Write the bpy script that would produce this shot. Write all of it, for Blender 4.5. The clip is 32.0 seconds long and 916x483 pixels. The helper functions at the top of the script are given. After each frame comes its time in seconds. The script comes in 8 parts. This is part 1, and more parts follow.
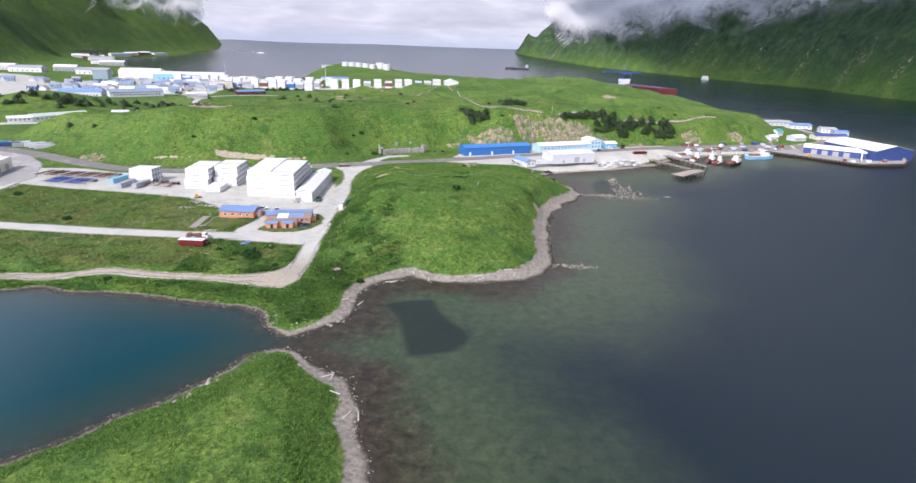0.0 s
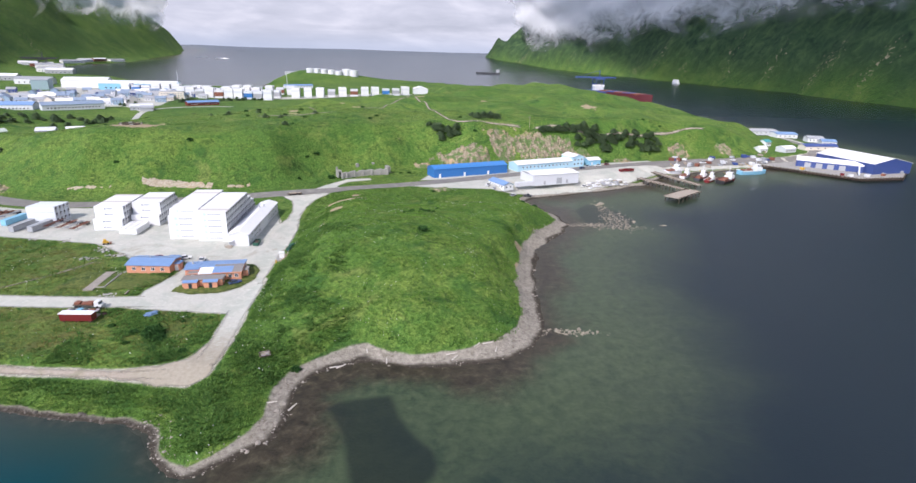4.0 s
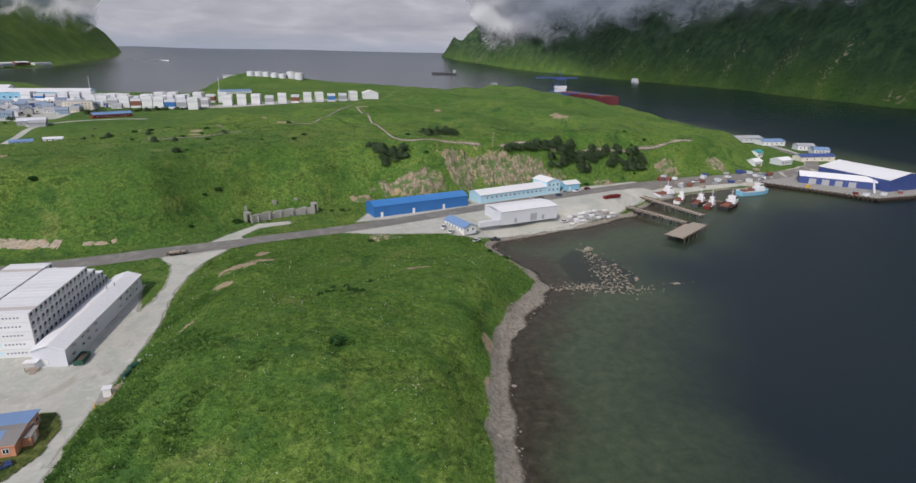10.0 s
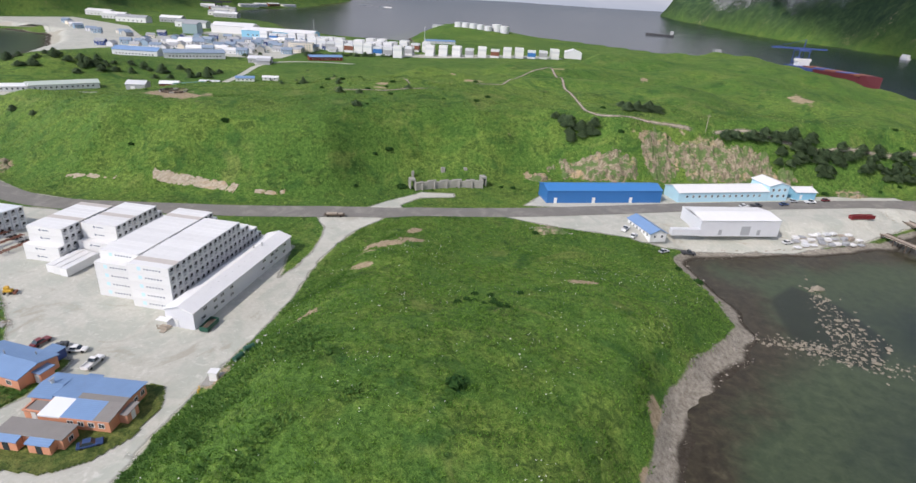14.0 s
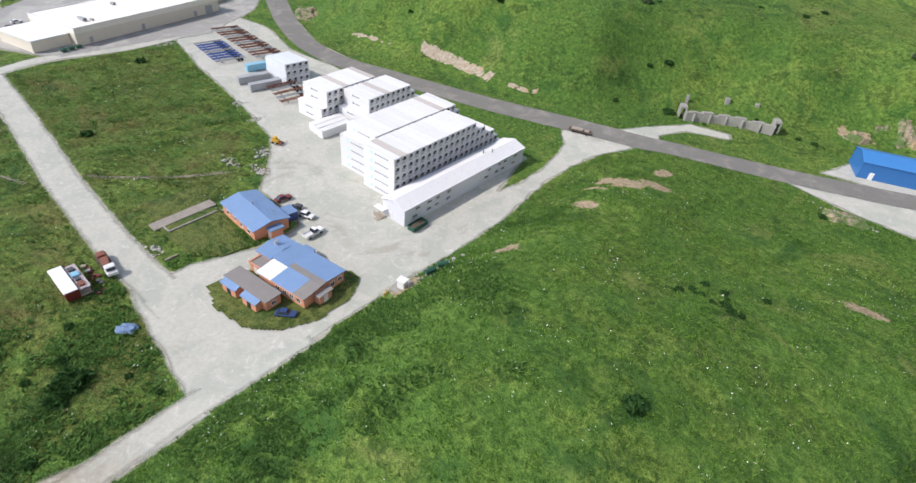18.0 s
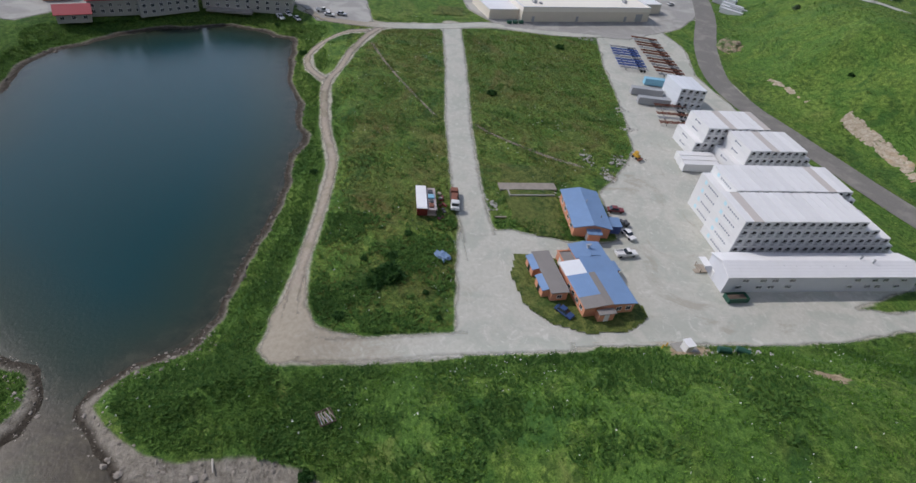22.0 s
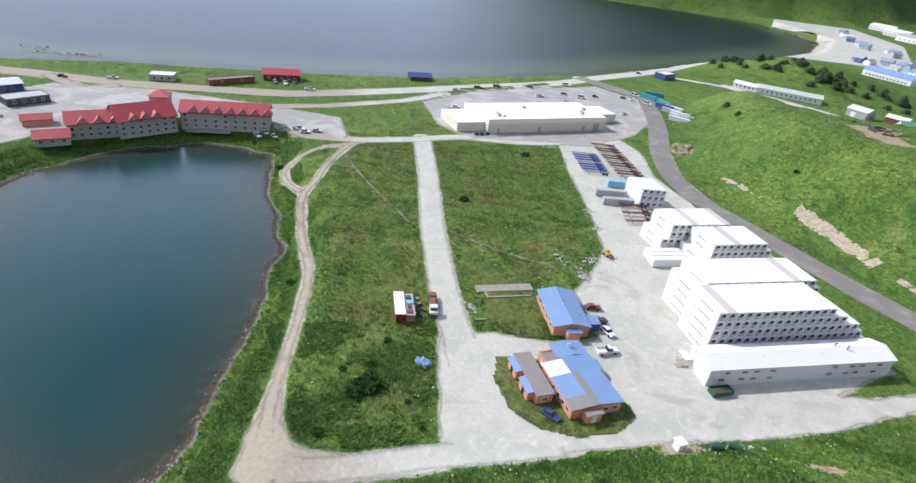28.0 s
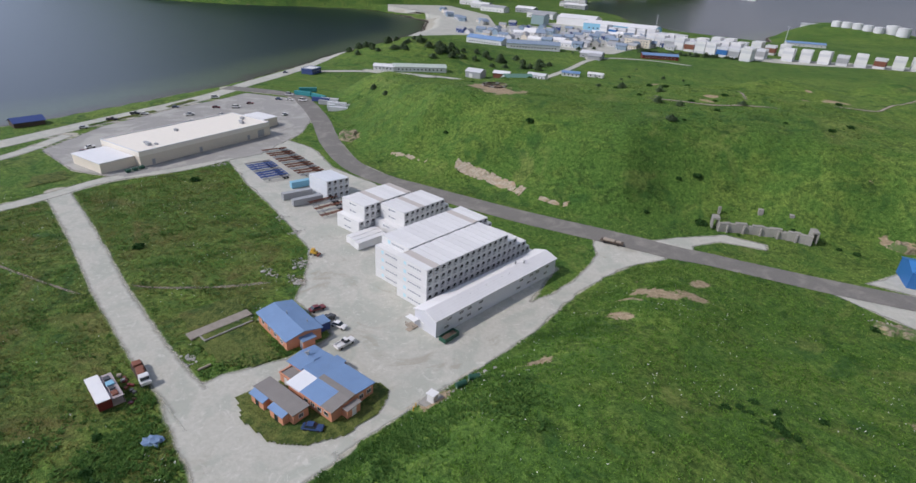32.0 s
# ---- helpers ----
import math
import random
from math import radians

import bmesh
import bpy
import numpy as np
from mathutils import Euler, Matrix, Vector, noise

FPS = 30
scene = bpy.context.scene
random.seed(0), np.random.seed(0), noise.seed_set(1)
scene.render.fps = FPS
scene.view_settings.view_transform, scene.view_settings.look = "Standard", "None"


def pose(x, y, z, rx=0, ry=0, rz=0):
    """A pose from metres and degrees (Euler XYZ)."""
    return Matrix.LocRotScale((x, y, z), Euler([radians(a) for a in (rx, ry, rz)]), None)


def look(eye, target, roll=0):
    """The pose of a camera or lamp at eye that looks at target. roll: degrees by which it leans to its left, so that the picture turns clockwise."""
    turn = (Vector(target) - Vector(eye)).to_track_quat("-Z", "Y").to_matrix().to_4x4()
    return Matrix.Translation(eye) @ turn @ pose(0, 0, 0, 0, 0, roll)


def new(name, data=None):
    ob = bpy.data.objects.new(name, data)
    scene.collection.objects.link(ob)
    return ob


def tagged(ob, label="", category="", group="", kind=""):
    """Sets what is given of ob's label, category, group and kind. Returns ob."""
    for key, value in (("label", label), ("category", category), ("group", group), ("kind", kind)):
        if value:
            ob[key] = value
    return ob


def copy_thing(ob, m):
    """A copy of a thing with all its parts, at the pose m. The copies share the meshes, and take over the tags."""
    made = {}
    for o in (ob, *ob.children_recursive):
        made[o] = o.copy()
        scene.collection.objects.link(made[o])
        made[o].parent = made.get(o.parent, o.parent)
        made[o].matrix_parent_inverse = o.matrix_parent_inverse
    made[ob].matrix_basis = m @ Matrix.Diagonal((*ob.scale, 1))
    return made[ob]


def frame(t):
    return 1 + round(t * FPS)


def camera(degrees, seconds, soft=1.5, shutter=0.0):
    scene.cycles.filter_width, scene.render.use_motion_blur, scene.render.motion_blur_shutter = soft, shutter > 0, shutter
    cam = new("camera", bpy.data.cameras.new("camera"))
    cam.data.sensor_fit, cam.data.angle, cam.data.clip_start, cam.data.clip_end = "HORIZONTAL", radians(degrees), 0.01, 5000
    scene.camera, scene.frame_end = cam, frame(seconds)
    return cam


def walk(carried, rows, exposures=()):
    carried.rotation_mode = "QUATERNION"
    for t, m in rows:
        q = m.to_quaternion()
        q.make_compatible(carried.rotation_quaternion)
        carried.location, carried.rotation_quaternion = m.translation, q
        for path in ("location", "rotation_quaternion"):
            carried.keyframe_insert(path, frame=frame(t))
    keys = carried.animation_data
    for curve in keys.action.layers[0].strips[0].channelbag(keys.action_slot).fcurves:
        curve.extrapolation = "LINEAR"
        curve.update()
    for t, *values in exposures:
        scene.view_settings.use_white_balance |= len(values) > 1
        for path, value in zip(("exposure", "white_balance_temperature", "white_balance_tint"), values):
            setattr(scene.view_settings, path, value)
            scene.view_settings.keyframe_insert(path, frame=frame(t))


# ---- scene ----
cam = camera(78.9, 32.0)
PATH = [
    (0, (1.115, -8.17, 81.759), (1.112, -6.281, 81.102), 1.9),
    (0.5, (0.96, 0.091, 82.031), (0.96, 1.98, 81.374), 1.8),
    (1, (1.131, 7.785, 82.535), (1.142, 9.675, 81.881), 1.9),
    (1.5, (1.459, 14.331, 83.093), (1.482, 16.223, 82.446), 1.9),
    (2, (1.754, 19.662, 83.529), (1.781, 21.556, 82.887), 1.9),
    (2.5, (2.169, 24.405, 83.903), (2.208, 26.3, 83.264), 1.8),
    (3, (2.637, 29.633, 84.249), (2.693, 31.527, 83.609), 1.7),
    (3.5, (2.872, 35.224, 84.561), (2.944, 37.117, 83.919), 1.7),
    (5.5, (5.519, 59.109, 85.723), (5.657, 60.998, 85.081), 1.5),
    (6, (6.233, 65.986, 85.814), (6.378, 67.875, 85.171), 1.6),
    (6.5, (7.051, 72.943, 85.822), (7.195, 74.831, 85.179), 1.6),
    (7, (7.923, 79.935, 85.806), (8.065, 81.824, 85.163), 1.6),
    (7.5, (8.831, 87.002, 86.015), (8.997, 88.888, 85.371), 1.5),
    (8, (9.569, 94.301, 86.26), (9.749, 96.186, 85.614), 1.4),
    (8.5, (10.588, 101.773, 86.433), (10.773, 103.657, 85.786), 1.4),
    (9, (11.608, 109.593, 86.518), (11.803, 111.474, 85.869), 1.3),
    (9.5, (12.566, 117.547, 86.644), (12.775, 119.427, 85.996), 1.3),
    (10, (13.611, 124.693, 86.865), (13.836, 126.574, 86.224), 1.2),
    (10.5, (14.187, 130.626, 86.912), (14.413, 132.508, 86.273), 1.1),
    (11, (14.891, 135.259, 87.004), (15.086, 137.143, 86.363), 1.0),
    (11.5, (15.502, 139.546, 86.964), (15.626, 141.438, 86.327), 1.4),
    (12, (16.082, 143.796, 87.1), (16.096, 145.69, 86.459), 2.0),
    (12.5, (16.688, 148.34, 87.451), (16.617, 150.231, 86.803), 2.3),
    (13, (16.843, 152.985, 87.641), (16.623, 154.861, 86.984), 2.8),
    (13.5, (17.05, 157.673, 87.805), (16.686, 159.518, 87.124), 3.4),
    (14, (16.649, 162.315, 87.641), (16.256, 164.106, 86.842), 3.6),
    (14.5, (15.869, 167.36, 87.994), (15.478, 169.041, 86.984), 4.0),
    (16.5, (13.079, 183.623, 92.17), (12.337, 185.04, 90.97), 4.9),
    (17, (12.156, 184.767, 91.485), (11.318, 186.135, 90.291), 5.4),
    (17.5, (11.802, 185.243, 91.203), (10.887, 186.559, 90.006), 5.6),
    (18, (11.799, 185.237, 91.212), (10.782, 186.465, 90.004), 6.0),
    (18.5, (11.747, 185.294, 91.174), (10.668, 186.464, 89.963), 6.3),
    (19, (11.646, 185.436, 91.091), (10.459, 186.483, 89.868), 6.8),
    (19.5, (11.571, 185.533, 91.044), (10.291, 186.445, 89.807), 7.3),
    (20, (11.548, 185.578, 91.014), (10.18, 186.328, 89.763), 7.9),
    (20.5, (11.537, 185.602, 91.006), (10.122, 186.244, 89.746), 8.3),
    (21, (11.448, 185.727, 90.933), (9.993, 186.256, 89.666), 8.5),
    (21.5, (11.336, 185.876, 90.846), (9.851, 186.284, 89.569), 8.7),
    (22, (11.337, 185.865, 90.843), (9.829, 186.157, 89.562), 9.0),
    (22.5, (10.89, 184.952, 90.941), (9.37, 185.149, 89.655), 10.0),
    (23, (10.618, 183.907, 91.082), (9.095, 184.015, 89.79), 10.6),
    (23.5, (10.647, 182.855, 91.194), (9.121, 182.91, 89.903), 11.1),
    (24, (10.851, 182.049, 91.324), (9.31, 182.082, 90.049), 11.3),
    (24.5, (11.235, 181.69, 91.463), (9.675, 181.701, 90.212), 11.0),
    (26.5, (11.778, 183.02, 91.597), (10.161, 183.06, 90.421), 9.5),
    (27, (11.503, 183.438, 91.592), (9.819, 183.541, 90.519), 8.8),
    (27.5, (11.597, 184.095, 91.364), (9.874, 184.301, 90.37), 8.1),
    (28, (11.522, 184.661, 91.2), (9.813, 185.036, 90.231), 7.4),
    (28.5, (11.508, 184.922, 91.081), (9.823, 185.424, 90.127), 6.8),
    (29, (11.57, 185.197, 91.125), (9.921, 185.828, 90.186), 6.3),
    (29.5, (11.654, 185.422, 91.242), (10.036, 186.14, 90.312), 5.9),
    (30, (11.759, 185.424, 91.387), (10.189, 186.256, 90.468), 5.4),
    (30.5, (11.862, 185.47, 91.514), (10.35, 186.413, 90.606), 5.1),
    (31, (12.17, 185.681, 91.625), (10.724, 186.729, 90.725), 4.4),
    (31.5, (12.298, 185.597, 91.632), (10.935, 186.758, 90.741), 4.0),
    (32, (12.229, 185.662, 91.5), (10.964, 186.935, 90.617), 3.4),
]
EXPOSURES = [(0, 0.35, 6150, 23), (3, 0.32, 6150, 22), (6, 0.1, 6150, 17), (8, -0.05, 6250, 17), (9, -0.22, 6380, 17), (10, -0.45, 6430, 17), (12, -0.53, 6430, 17), (13, -0.25, 6430, 17), (14, -0.07, 6430, 17), (17, 0.38, 6450, 15), (18, 0.1, 6350, 16), (19, -0.2, 6500, 16), (21, -0.7, 6250, 17), (22, -0.56, 6200, 17), (23, -0.38, 6200, 17), (24, -0.14, 6200, 17), (26.5, 0.42, 6150, 17), (27, 0.42, 6150, 17), (28, 0.26, 6150, 17), (29, 0.04, 6150, 17), (30, -0.1, 6150, 17), (31, -0.34, 6200, 17), (32, -0.44, 6200, 18)]
walk(cam, [(t, look(eye, target, roll)) for t, eye, target, roll in PATH], EXPOSURES)

# ---- world, sun ----
SUN_EL, SUN_AZ = radians(43), math.atan2(-0.5, -0.85)
world = bpy.data.worlds.new("sky")
scene.world = world
world.use_nodes = True
wn = world.node_tree.nodes
sky = wn.new("ShaderNodeTexSky")
sky.sky_type = "NISHITA"
sky.sun_disc = False
sky.sun_elevation, sky.sun_rotation = SUN_EL, SUN_AZ % (2 * math.pi)
sky.air_density, sky.dust_density = 1.0, 1.5
wn["Background"].inputs[1].default_value = 0.13
world.node_tree.links.new(sky.outputs[0], wn["Background"].inputs[0])
sun = new("sun", bpy.data.lights.new("sun", "SUN"))
sun.data.energy, sun.data.angle, sun.data.color = 3.6, radians(0.6), (1.0, 0.95, 0.86)
TO_SUN = Vector((math.cos(SUN_EL) * math.sin(SUN_AZ), math.cos(SUN_EL) * math.cos(SUN_AZ), math.sin(SUN_EL)))
sun.matrix_world = look(TO_SUN * 400, (0, 0, 0))

# ---- materials ----
def material(name, build):
    m = bpy.data.materials.new(name)
    m.use_nodes = True
    nt = m.node_tree
    build(nt, nt.nodes, nt.links, nt.nodes["Principled BSDF"])
    return m


def ramp(nt, fac, stops):
    r = nt.nodes.new("ShaderNodeValToRGB")
    e = r.color_ramp.elements
    while len(e) < len(stops):
        e.new(0.5)
    for el, (p, c) in zip(e, stops):
        el.position, el.color = p, (*c, 1) if len(c) == 3 else c
    nt.links.new(fac, r.inputs[0])
    return r.outputs[0]


def noise_of(nt, scale, detail=4, rough=0.55, vec=None, distort=0.0):
    n = nt.nodes.new("ShaderNodeTexNoise")
    n.inputs["Scale"].default_value, n.inputs["Detail"].default_value = scale, detail
    n.inputs["Roughness"].default_value, n.inputs["Distortion"].default_value = rough, distort
    if vec is None:
        vec = nt.nodes.new("ShaderNodeTexCoord").outputs["Object"]
    nt.links.new(vec, n.inputs["Vector"])
    return n.outputs["Fac"]


def mixc(nt, fac, a, b, mode="MIX"):
    n = nt.nodes.new("ShaderNodeMix")
    n.data_type, n.blend_type = "RGBA", mode
    for sock, v in ((n.inputs[0], fac), (n.inputs[6], a), (n.inputs[7], b)):
        if isinstance(v, (int, float)):
            sock.default_value = v
        elif isinstance(v, tuple):
            sock.default_value = (*v, 1)
        else:
            nt.links.new(v, sock)
    return n.outputs[2]


def calc(nt, op, a, b=0.0, c=None):
    n = nt.nodes.new("ShaderNodeMath")
    n.operation = op
    for k, v in enumerate((a, b) if c is None else (a, b, c)):
        if isinstance(v, (int, float)):
            n.inputs[k].default_value = v
        else:
            nt.links.new(v, n.inputs[k])
    return n.outputs[0]


def step_to(nt, v, lo, hi):
    n = nt.nodes.new("ShaderNodeMapRange")
    n.interpolation_type = "SMOOTHSTEP"
    nt.links.new(v, n.inputs[0])
    n.inputs[1].default_value, n.inputs[2].default_value = lo, hi
    return n.outputs[0]


def bump(nt, height, strength, distance, bsdf):
    b = nt.nodes.new("ShaderNodeBump")
    b.inputs["Strength"].default_value, b.inputs["Distance"].default_value = strength, distance
    nt.links.new(height, b.inputs["Height"])
    nt.links.new(b.outputs[0], bsdf.inputs["Normal"])


def attr(nt, name):
    a = nt.nodes.new("ShaderNodeAttribute")
    a.attribute_name = name
    return a.outputs["Fac"]


def plain(name, col, rough=0.6, metal=0.0, vary=0.12, scale=0.6, fine=8.0, bumpy=0.0, dirt=(0.12, 0.10, 0.08), stain=0.15):
    """Painted or coated surface: base colour with broad fading, fine grain and faint streaky dirt."""
    def build(nt, N, L, P):
        a = noise_of(nt, scale, 3)
        f = noise_of(nt, fine, 3)
        v = calc(nt, "ADD", calc(nt, "MULTIPLY", a, vary * 1.6), calc(nt, "MULTIPLY", f, vary * 0.8))
        v = calc(nt, "ADD", v, 1.0 - vary * 1.2)
        c = mixc(nt, 1.0, col, v, "MULTIPLY")
        c = mixc(nt, calc(nt, "MULTIPLY", step_to(nt, noise_of(nt, scale * 2.3, 5, 0.7), 0.52, 0.78), stain), c, dirt)
        L.new(c, P.inputs["Base Color"])
        P.inputs["Roughness"].default_value, P.inputs["Metallic"].default_value = rough, metal
        if bumpy:
            bump(nt, f, bumpy, 0.03, P)
    return material(name, build)


def ground_build(nt, N, L, P):
    obj = N.new("ShaderNodeTexCoord").outputs["Object"]
    shore, grav, bare, dry = attr(nt, "shore"), attr(nt, "gravel"), attr(nt, "bare"), attr(nt, "dry")
    big, mid = noise_of(nt, 0.012, 4, 0.6, obj), noise_of(nt, 0.11, 5, 0.62, obj, 0.4)
    fine, tiny = noise_of(nt, 0.75, 5, 0.7, obj, 0.3), noise_of(nt, 3.2, 3, 0.7, obj)
    g1 = ramp(nt, fine, [(0.28, (0.024, 0.060, 0.010)), (0.5, (0.072, 0.150, 0.026)), (0.72, (0.150, 0.262, 0.048))])
    g2 = ramp(nt, fine, [(0.28, (0.058, 0.100, 0.016)), (0.5, (0.150, 0.230, 0.042)), (0.72, (0.262, 0.345, 0.074))])
    c = mixc(nt, step_to(nt, calc(nt, "ADD", mid, calc(nt, "MULTIPLY", big, 0.8)), 0.80, 1.06), g1, g2)
    # dry plots: olive, brown and reddish stems in drifts
    g3 = ramp(nt, fine, [(0.28, (0.052, 0.072, 0.018)), (0.5, (0.125, 0.135, 0.040)), (0.72, (0.215, 0.200, 0.072))])
    drift = noise_of(nt, 0.045, 6, 0.66, obj, 1.2)
    g3 = mixc(nt, calc(nt, "MULTIPLY", step_to(nt, drift, 0.53, 0.66), 0.75), g3, (0.155, 0.105, 0.045))
    c = mixc(nt, calc(nt, "MULTIPLY", step_to(nt, calc(nt, "ADD", dry, calc(nt, "MULTIPLY", drift, 0.9)), 0.66, 0.96), 0.8), c, g3)
    c = mixc(nt, calc(nt, "MULTIPLY", step_to(nt, tiny, 0.45, 0.70), 0.6), c, (0.014, 0.042, 0.008))
    c = mixc(nt, calc(nt, "MULTIPLY", step_to(nt, tiny, 0.46, 0.30), 0.4), c, (0.215, 0.335, 0.075))
    straw = ramp(nt, fine, [(0.3, (0.110, 0.145, 0.035)), (0.7, (0.270, 0.300, 0.090))])
    c = mixc(nt, calc(nt, "MULTIPLY", step_to(nt, noise_of(nt, 0.034, 6, 0.66, obj, 1.2), 0.56, 0.70), 0.6), c, straw)
    deep = noise_of(nt, 0.05, 5, 0.62, obj, 1.5)
    c = mixc(nt, calc(nt, "MULTIPLY", step_to(nt, deep, 0.53, 0.66), 0.6), c, (0.022, 0.078, 0.018))
    clump = noise_of(nt, 0.45, 6, 0.75, obj, 1.0)
    c = mixc(nt, calc(nt, "MULTIPLY", step_to(nt, calc(nt, "ADD", clump, calc(nt, "MULTIPLY", calc(nt, "SUBTRACT", mid, 0.5), 0.8)), 0.52, 0.64), 0.6), c, (0.014, 0.046, 0.010))
    heath = ramp(nt, noise_of(nt, 0.03, 6, 0.65, obj, 0.6), [(0.3, (0.015, 0.036, 0.020)), (0.5, (0.034, 0.070, 0.030)), (0.72, (0.080, 0.126, 0.046))])
    c = mixc(nt, attr(nt, "heath"), c, heath)
    soil = ramp(nt, fine, [(0.25, (0.17, 0.125, 0.075)), (0.5, (0.34, 0.265, 0.170)), (0.75, (0.50, 0.415, 0.29))])
    wob = calc(nt, "MULTIPLY", calc(nt, "SUBTRACT", mid, 0.5), 2.2)
    wob2 = calc(nt, "MULTIPLY", calc(nt, "SUBTRACT", fine, 0.5), 2.0)
    c = mixc(nt, step_to(nt, calc(nt, "ADD", bare, calc(nt, "MULTIPLY", wob, 0.9)), 0.42, 0.6), c, soil)
    gcol = ramp(nt, fine, [(0.25, (0.30, 0.28, 0.22)), (0.5, (0.42, 0.40, 0.33)), (0.75, (0.50, 0.48, 0.405))])
    edge = calc(nt, "ADD", grav, calc(nt, "ADD", wob, calc(nt, "MULTIPLY", wob2, 0.4)))
    c = mixc(nt, step_to(nt, edge, -0.5, 0.5), c, gcol)
    beach = ramp(nt, fine, [(0.25, (0.125, 0.110, 0.085)), (0.5, (0.27, 0.245, 0.20)), (0.75, (0.41, 0.375, 0.315))])
    wet = ramp(nt, fine, [(0.3, (0.030, 0.025, 0.018)), (0.7, (0.085, 0.072, 0.055))])
    beach = mixc(nt, step_to(nt, calc(nt, "ADD", shore, wob), 2.4, 0.5), beach, wet)
    c = mixc(nt, step_to(nt, calc(nt, "ADD", attr(nt, "beach"), calc(nt, "MULTIPLY", wob, 1.2)), 0.5, -0.4), c, beach)
    L.new(c, P.inputs["Base Color"])
    P.inputs["Roughness"].default_value = 0.9
    P.inputs["Specular IOR Level"].default_value = 0.15
    bump(nt, calc(nt, "ADD", fine, calc(nt, "MULTIPLY", tiny, 0.4)), 0.9, 0.55, P)


M_GROUND = material("meadow_and_shore", ground_build)


def water_build(nt, N, L, P):
    obj = N.new("ShaderNodeTexCoord").outputs["Object"]
    shore, lag = attr(nt, "shore"), attr(nt, "lagoon")
    n = noise_of(nt, 0.035, 5, 0.6, obj, 0.5)
    weed = noise_of(nt, 0.3, 5, 0.7, obj, 0.4)
    d = calc(nt, "ADD", shore, calc(nt, "MULTIPLY", calc(nt, "SUBTRACT", n, 0.5), 36))
    shallow = ramp(nt, weed, [(0.3, (0.018, 0.015, 0.009)), (0.55, (0.048, 0.040, 0.024)), (0.8, (0.105, 0.092, 0.058))])
    green = ramp(nt, weed, [(0.3, (0.028, 0.045, 0.023)), (0.7, (0.068, 0.090, 0.046))])
    c = mixc(nt, step_to(nt, d, -4, -18), shallow, green)
    kelp = step_to(nt, calc(nt, "ADD", attr(nt, "weed_bed"), calc(nt, "MULTIPLY", calc(nt, "SUBTRACT", weed, 0.5), 4.0)), -1.0, 1.5)
    c = mixc(nt, calc(nt, "MULTIPLY", kelp, 0.8), c, (0.014, 0.019, 0.014))
    c = mixc(nt, step_to(nt, d, -20, -74), c, (0.004, 0.013, 0.019))
    lagc = mixc(nt, step_to(nt, shore, -3, -24), (0.018, 0.040, 0.031), (0.001, 0.038, 0.044))
    c = mixc(nt, lag, c, lagc)
    L.new(c, P.inputs["Base Color"])
    sep = N.new("ShaderNodeSeparateXYZ")
    L.new(obj, sep.inputs[0])
    bay = calc(nt, "MULTIPLY", step_to(nt, sep.outputs[1], 520, 1300), 0.16)
    L.new(calc(nt, "SUBTRACT", 0.36, calc(nt, "ADD", bay, calc(nt, "MULTIPLY", lag, 0.2))), P.inputs["Roughness"])
    P.inputs["IOR"].default_value = 1.33
    P.inputs["Specular IOR Level"].default_value = 0.4
    w1, w2 = noise_of(nt, 1.3, 5, 0.65, obj), noise_of(nt, 0.02, 3, 0.5, obj)
    bump(nt, calc(nt, "MULTIPLY", w1, calc(nt, "ADD", 0.2, w2)), 0.45, 0.14, P)


M_WATER = material("sea_water", water_build)


def edge_fade(nt, N, L, P, obj):
    """Ragged margins: the sheet thins out towards its rim."""
    n = calc(nt, "ADD", noise_of(nt, 0.5, 5, 0.7, obj), calc(nt, "MULTIPLY", noise_of(nt, 0.12, 3, 0.6, obj), 0.8))
    e = calc(nt, "ADD", attr(nt, "edge"), calc(nt, "MULTIPLY", calc(nt, "SUBTRACT", n, 0.95), 1.3))
    t, m = N.new("ShaderNodeBsdfTransparent"), N.new("ShaderNodeMixShader")
    L.new(step_to(nt, e, -0.1, 1.5), m.inputs[0])
    L.new(t.outputs[0], m.inputs[1])
    L.new(P.outputs[0], m.inputs[2])
    L.new(m.outputs[0], N["Material Output"].inputs[0])


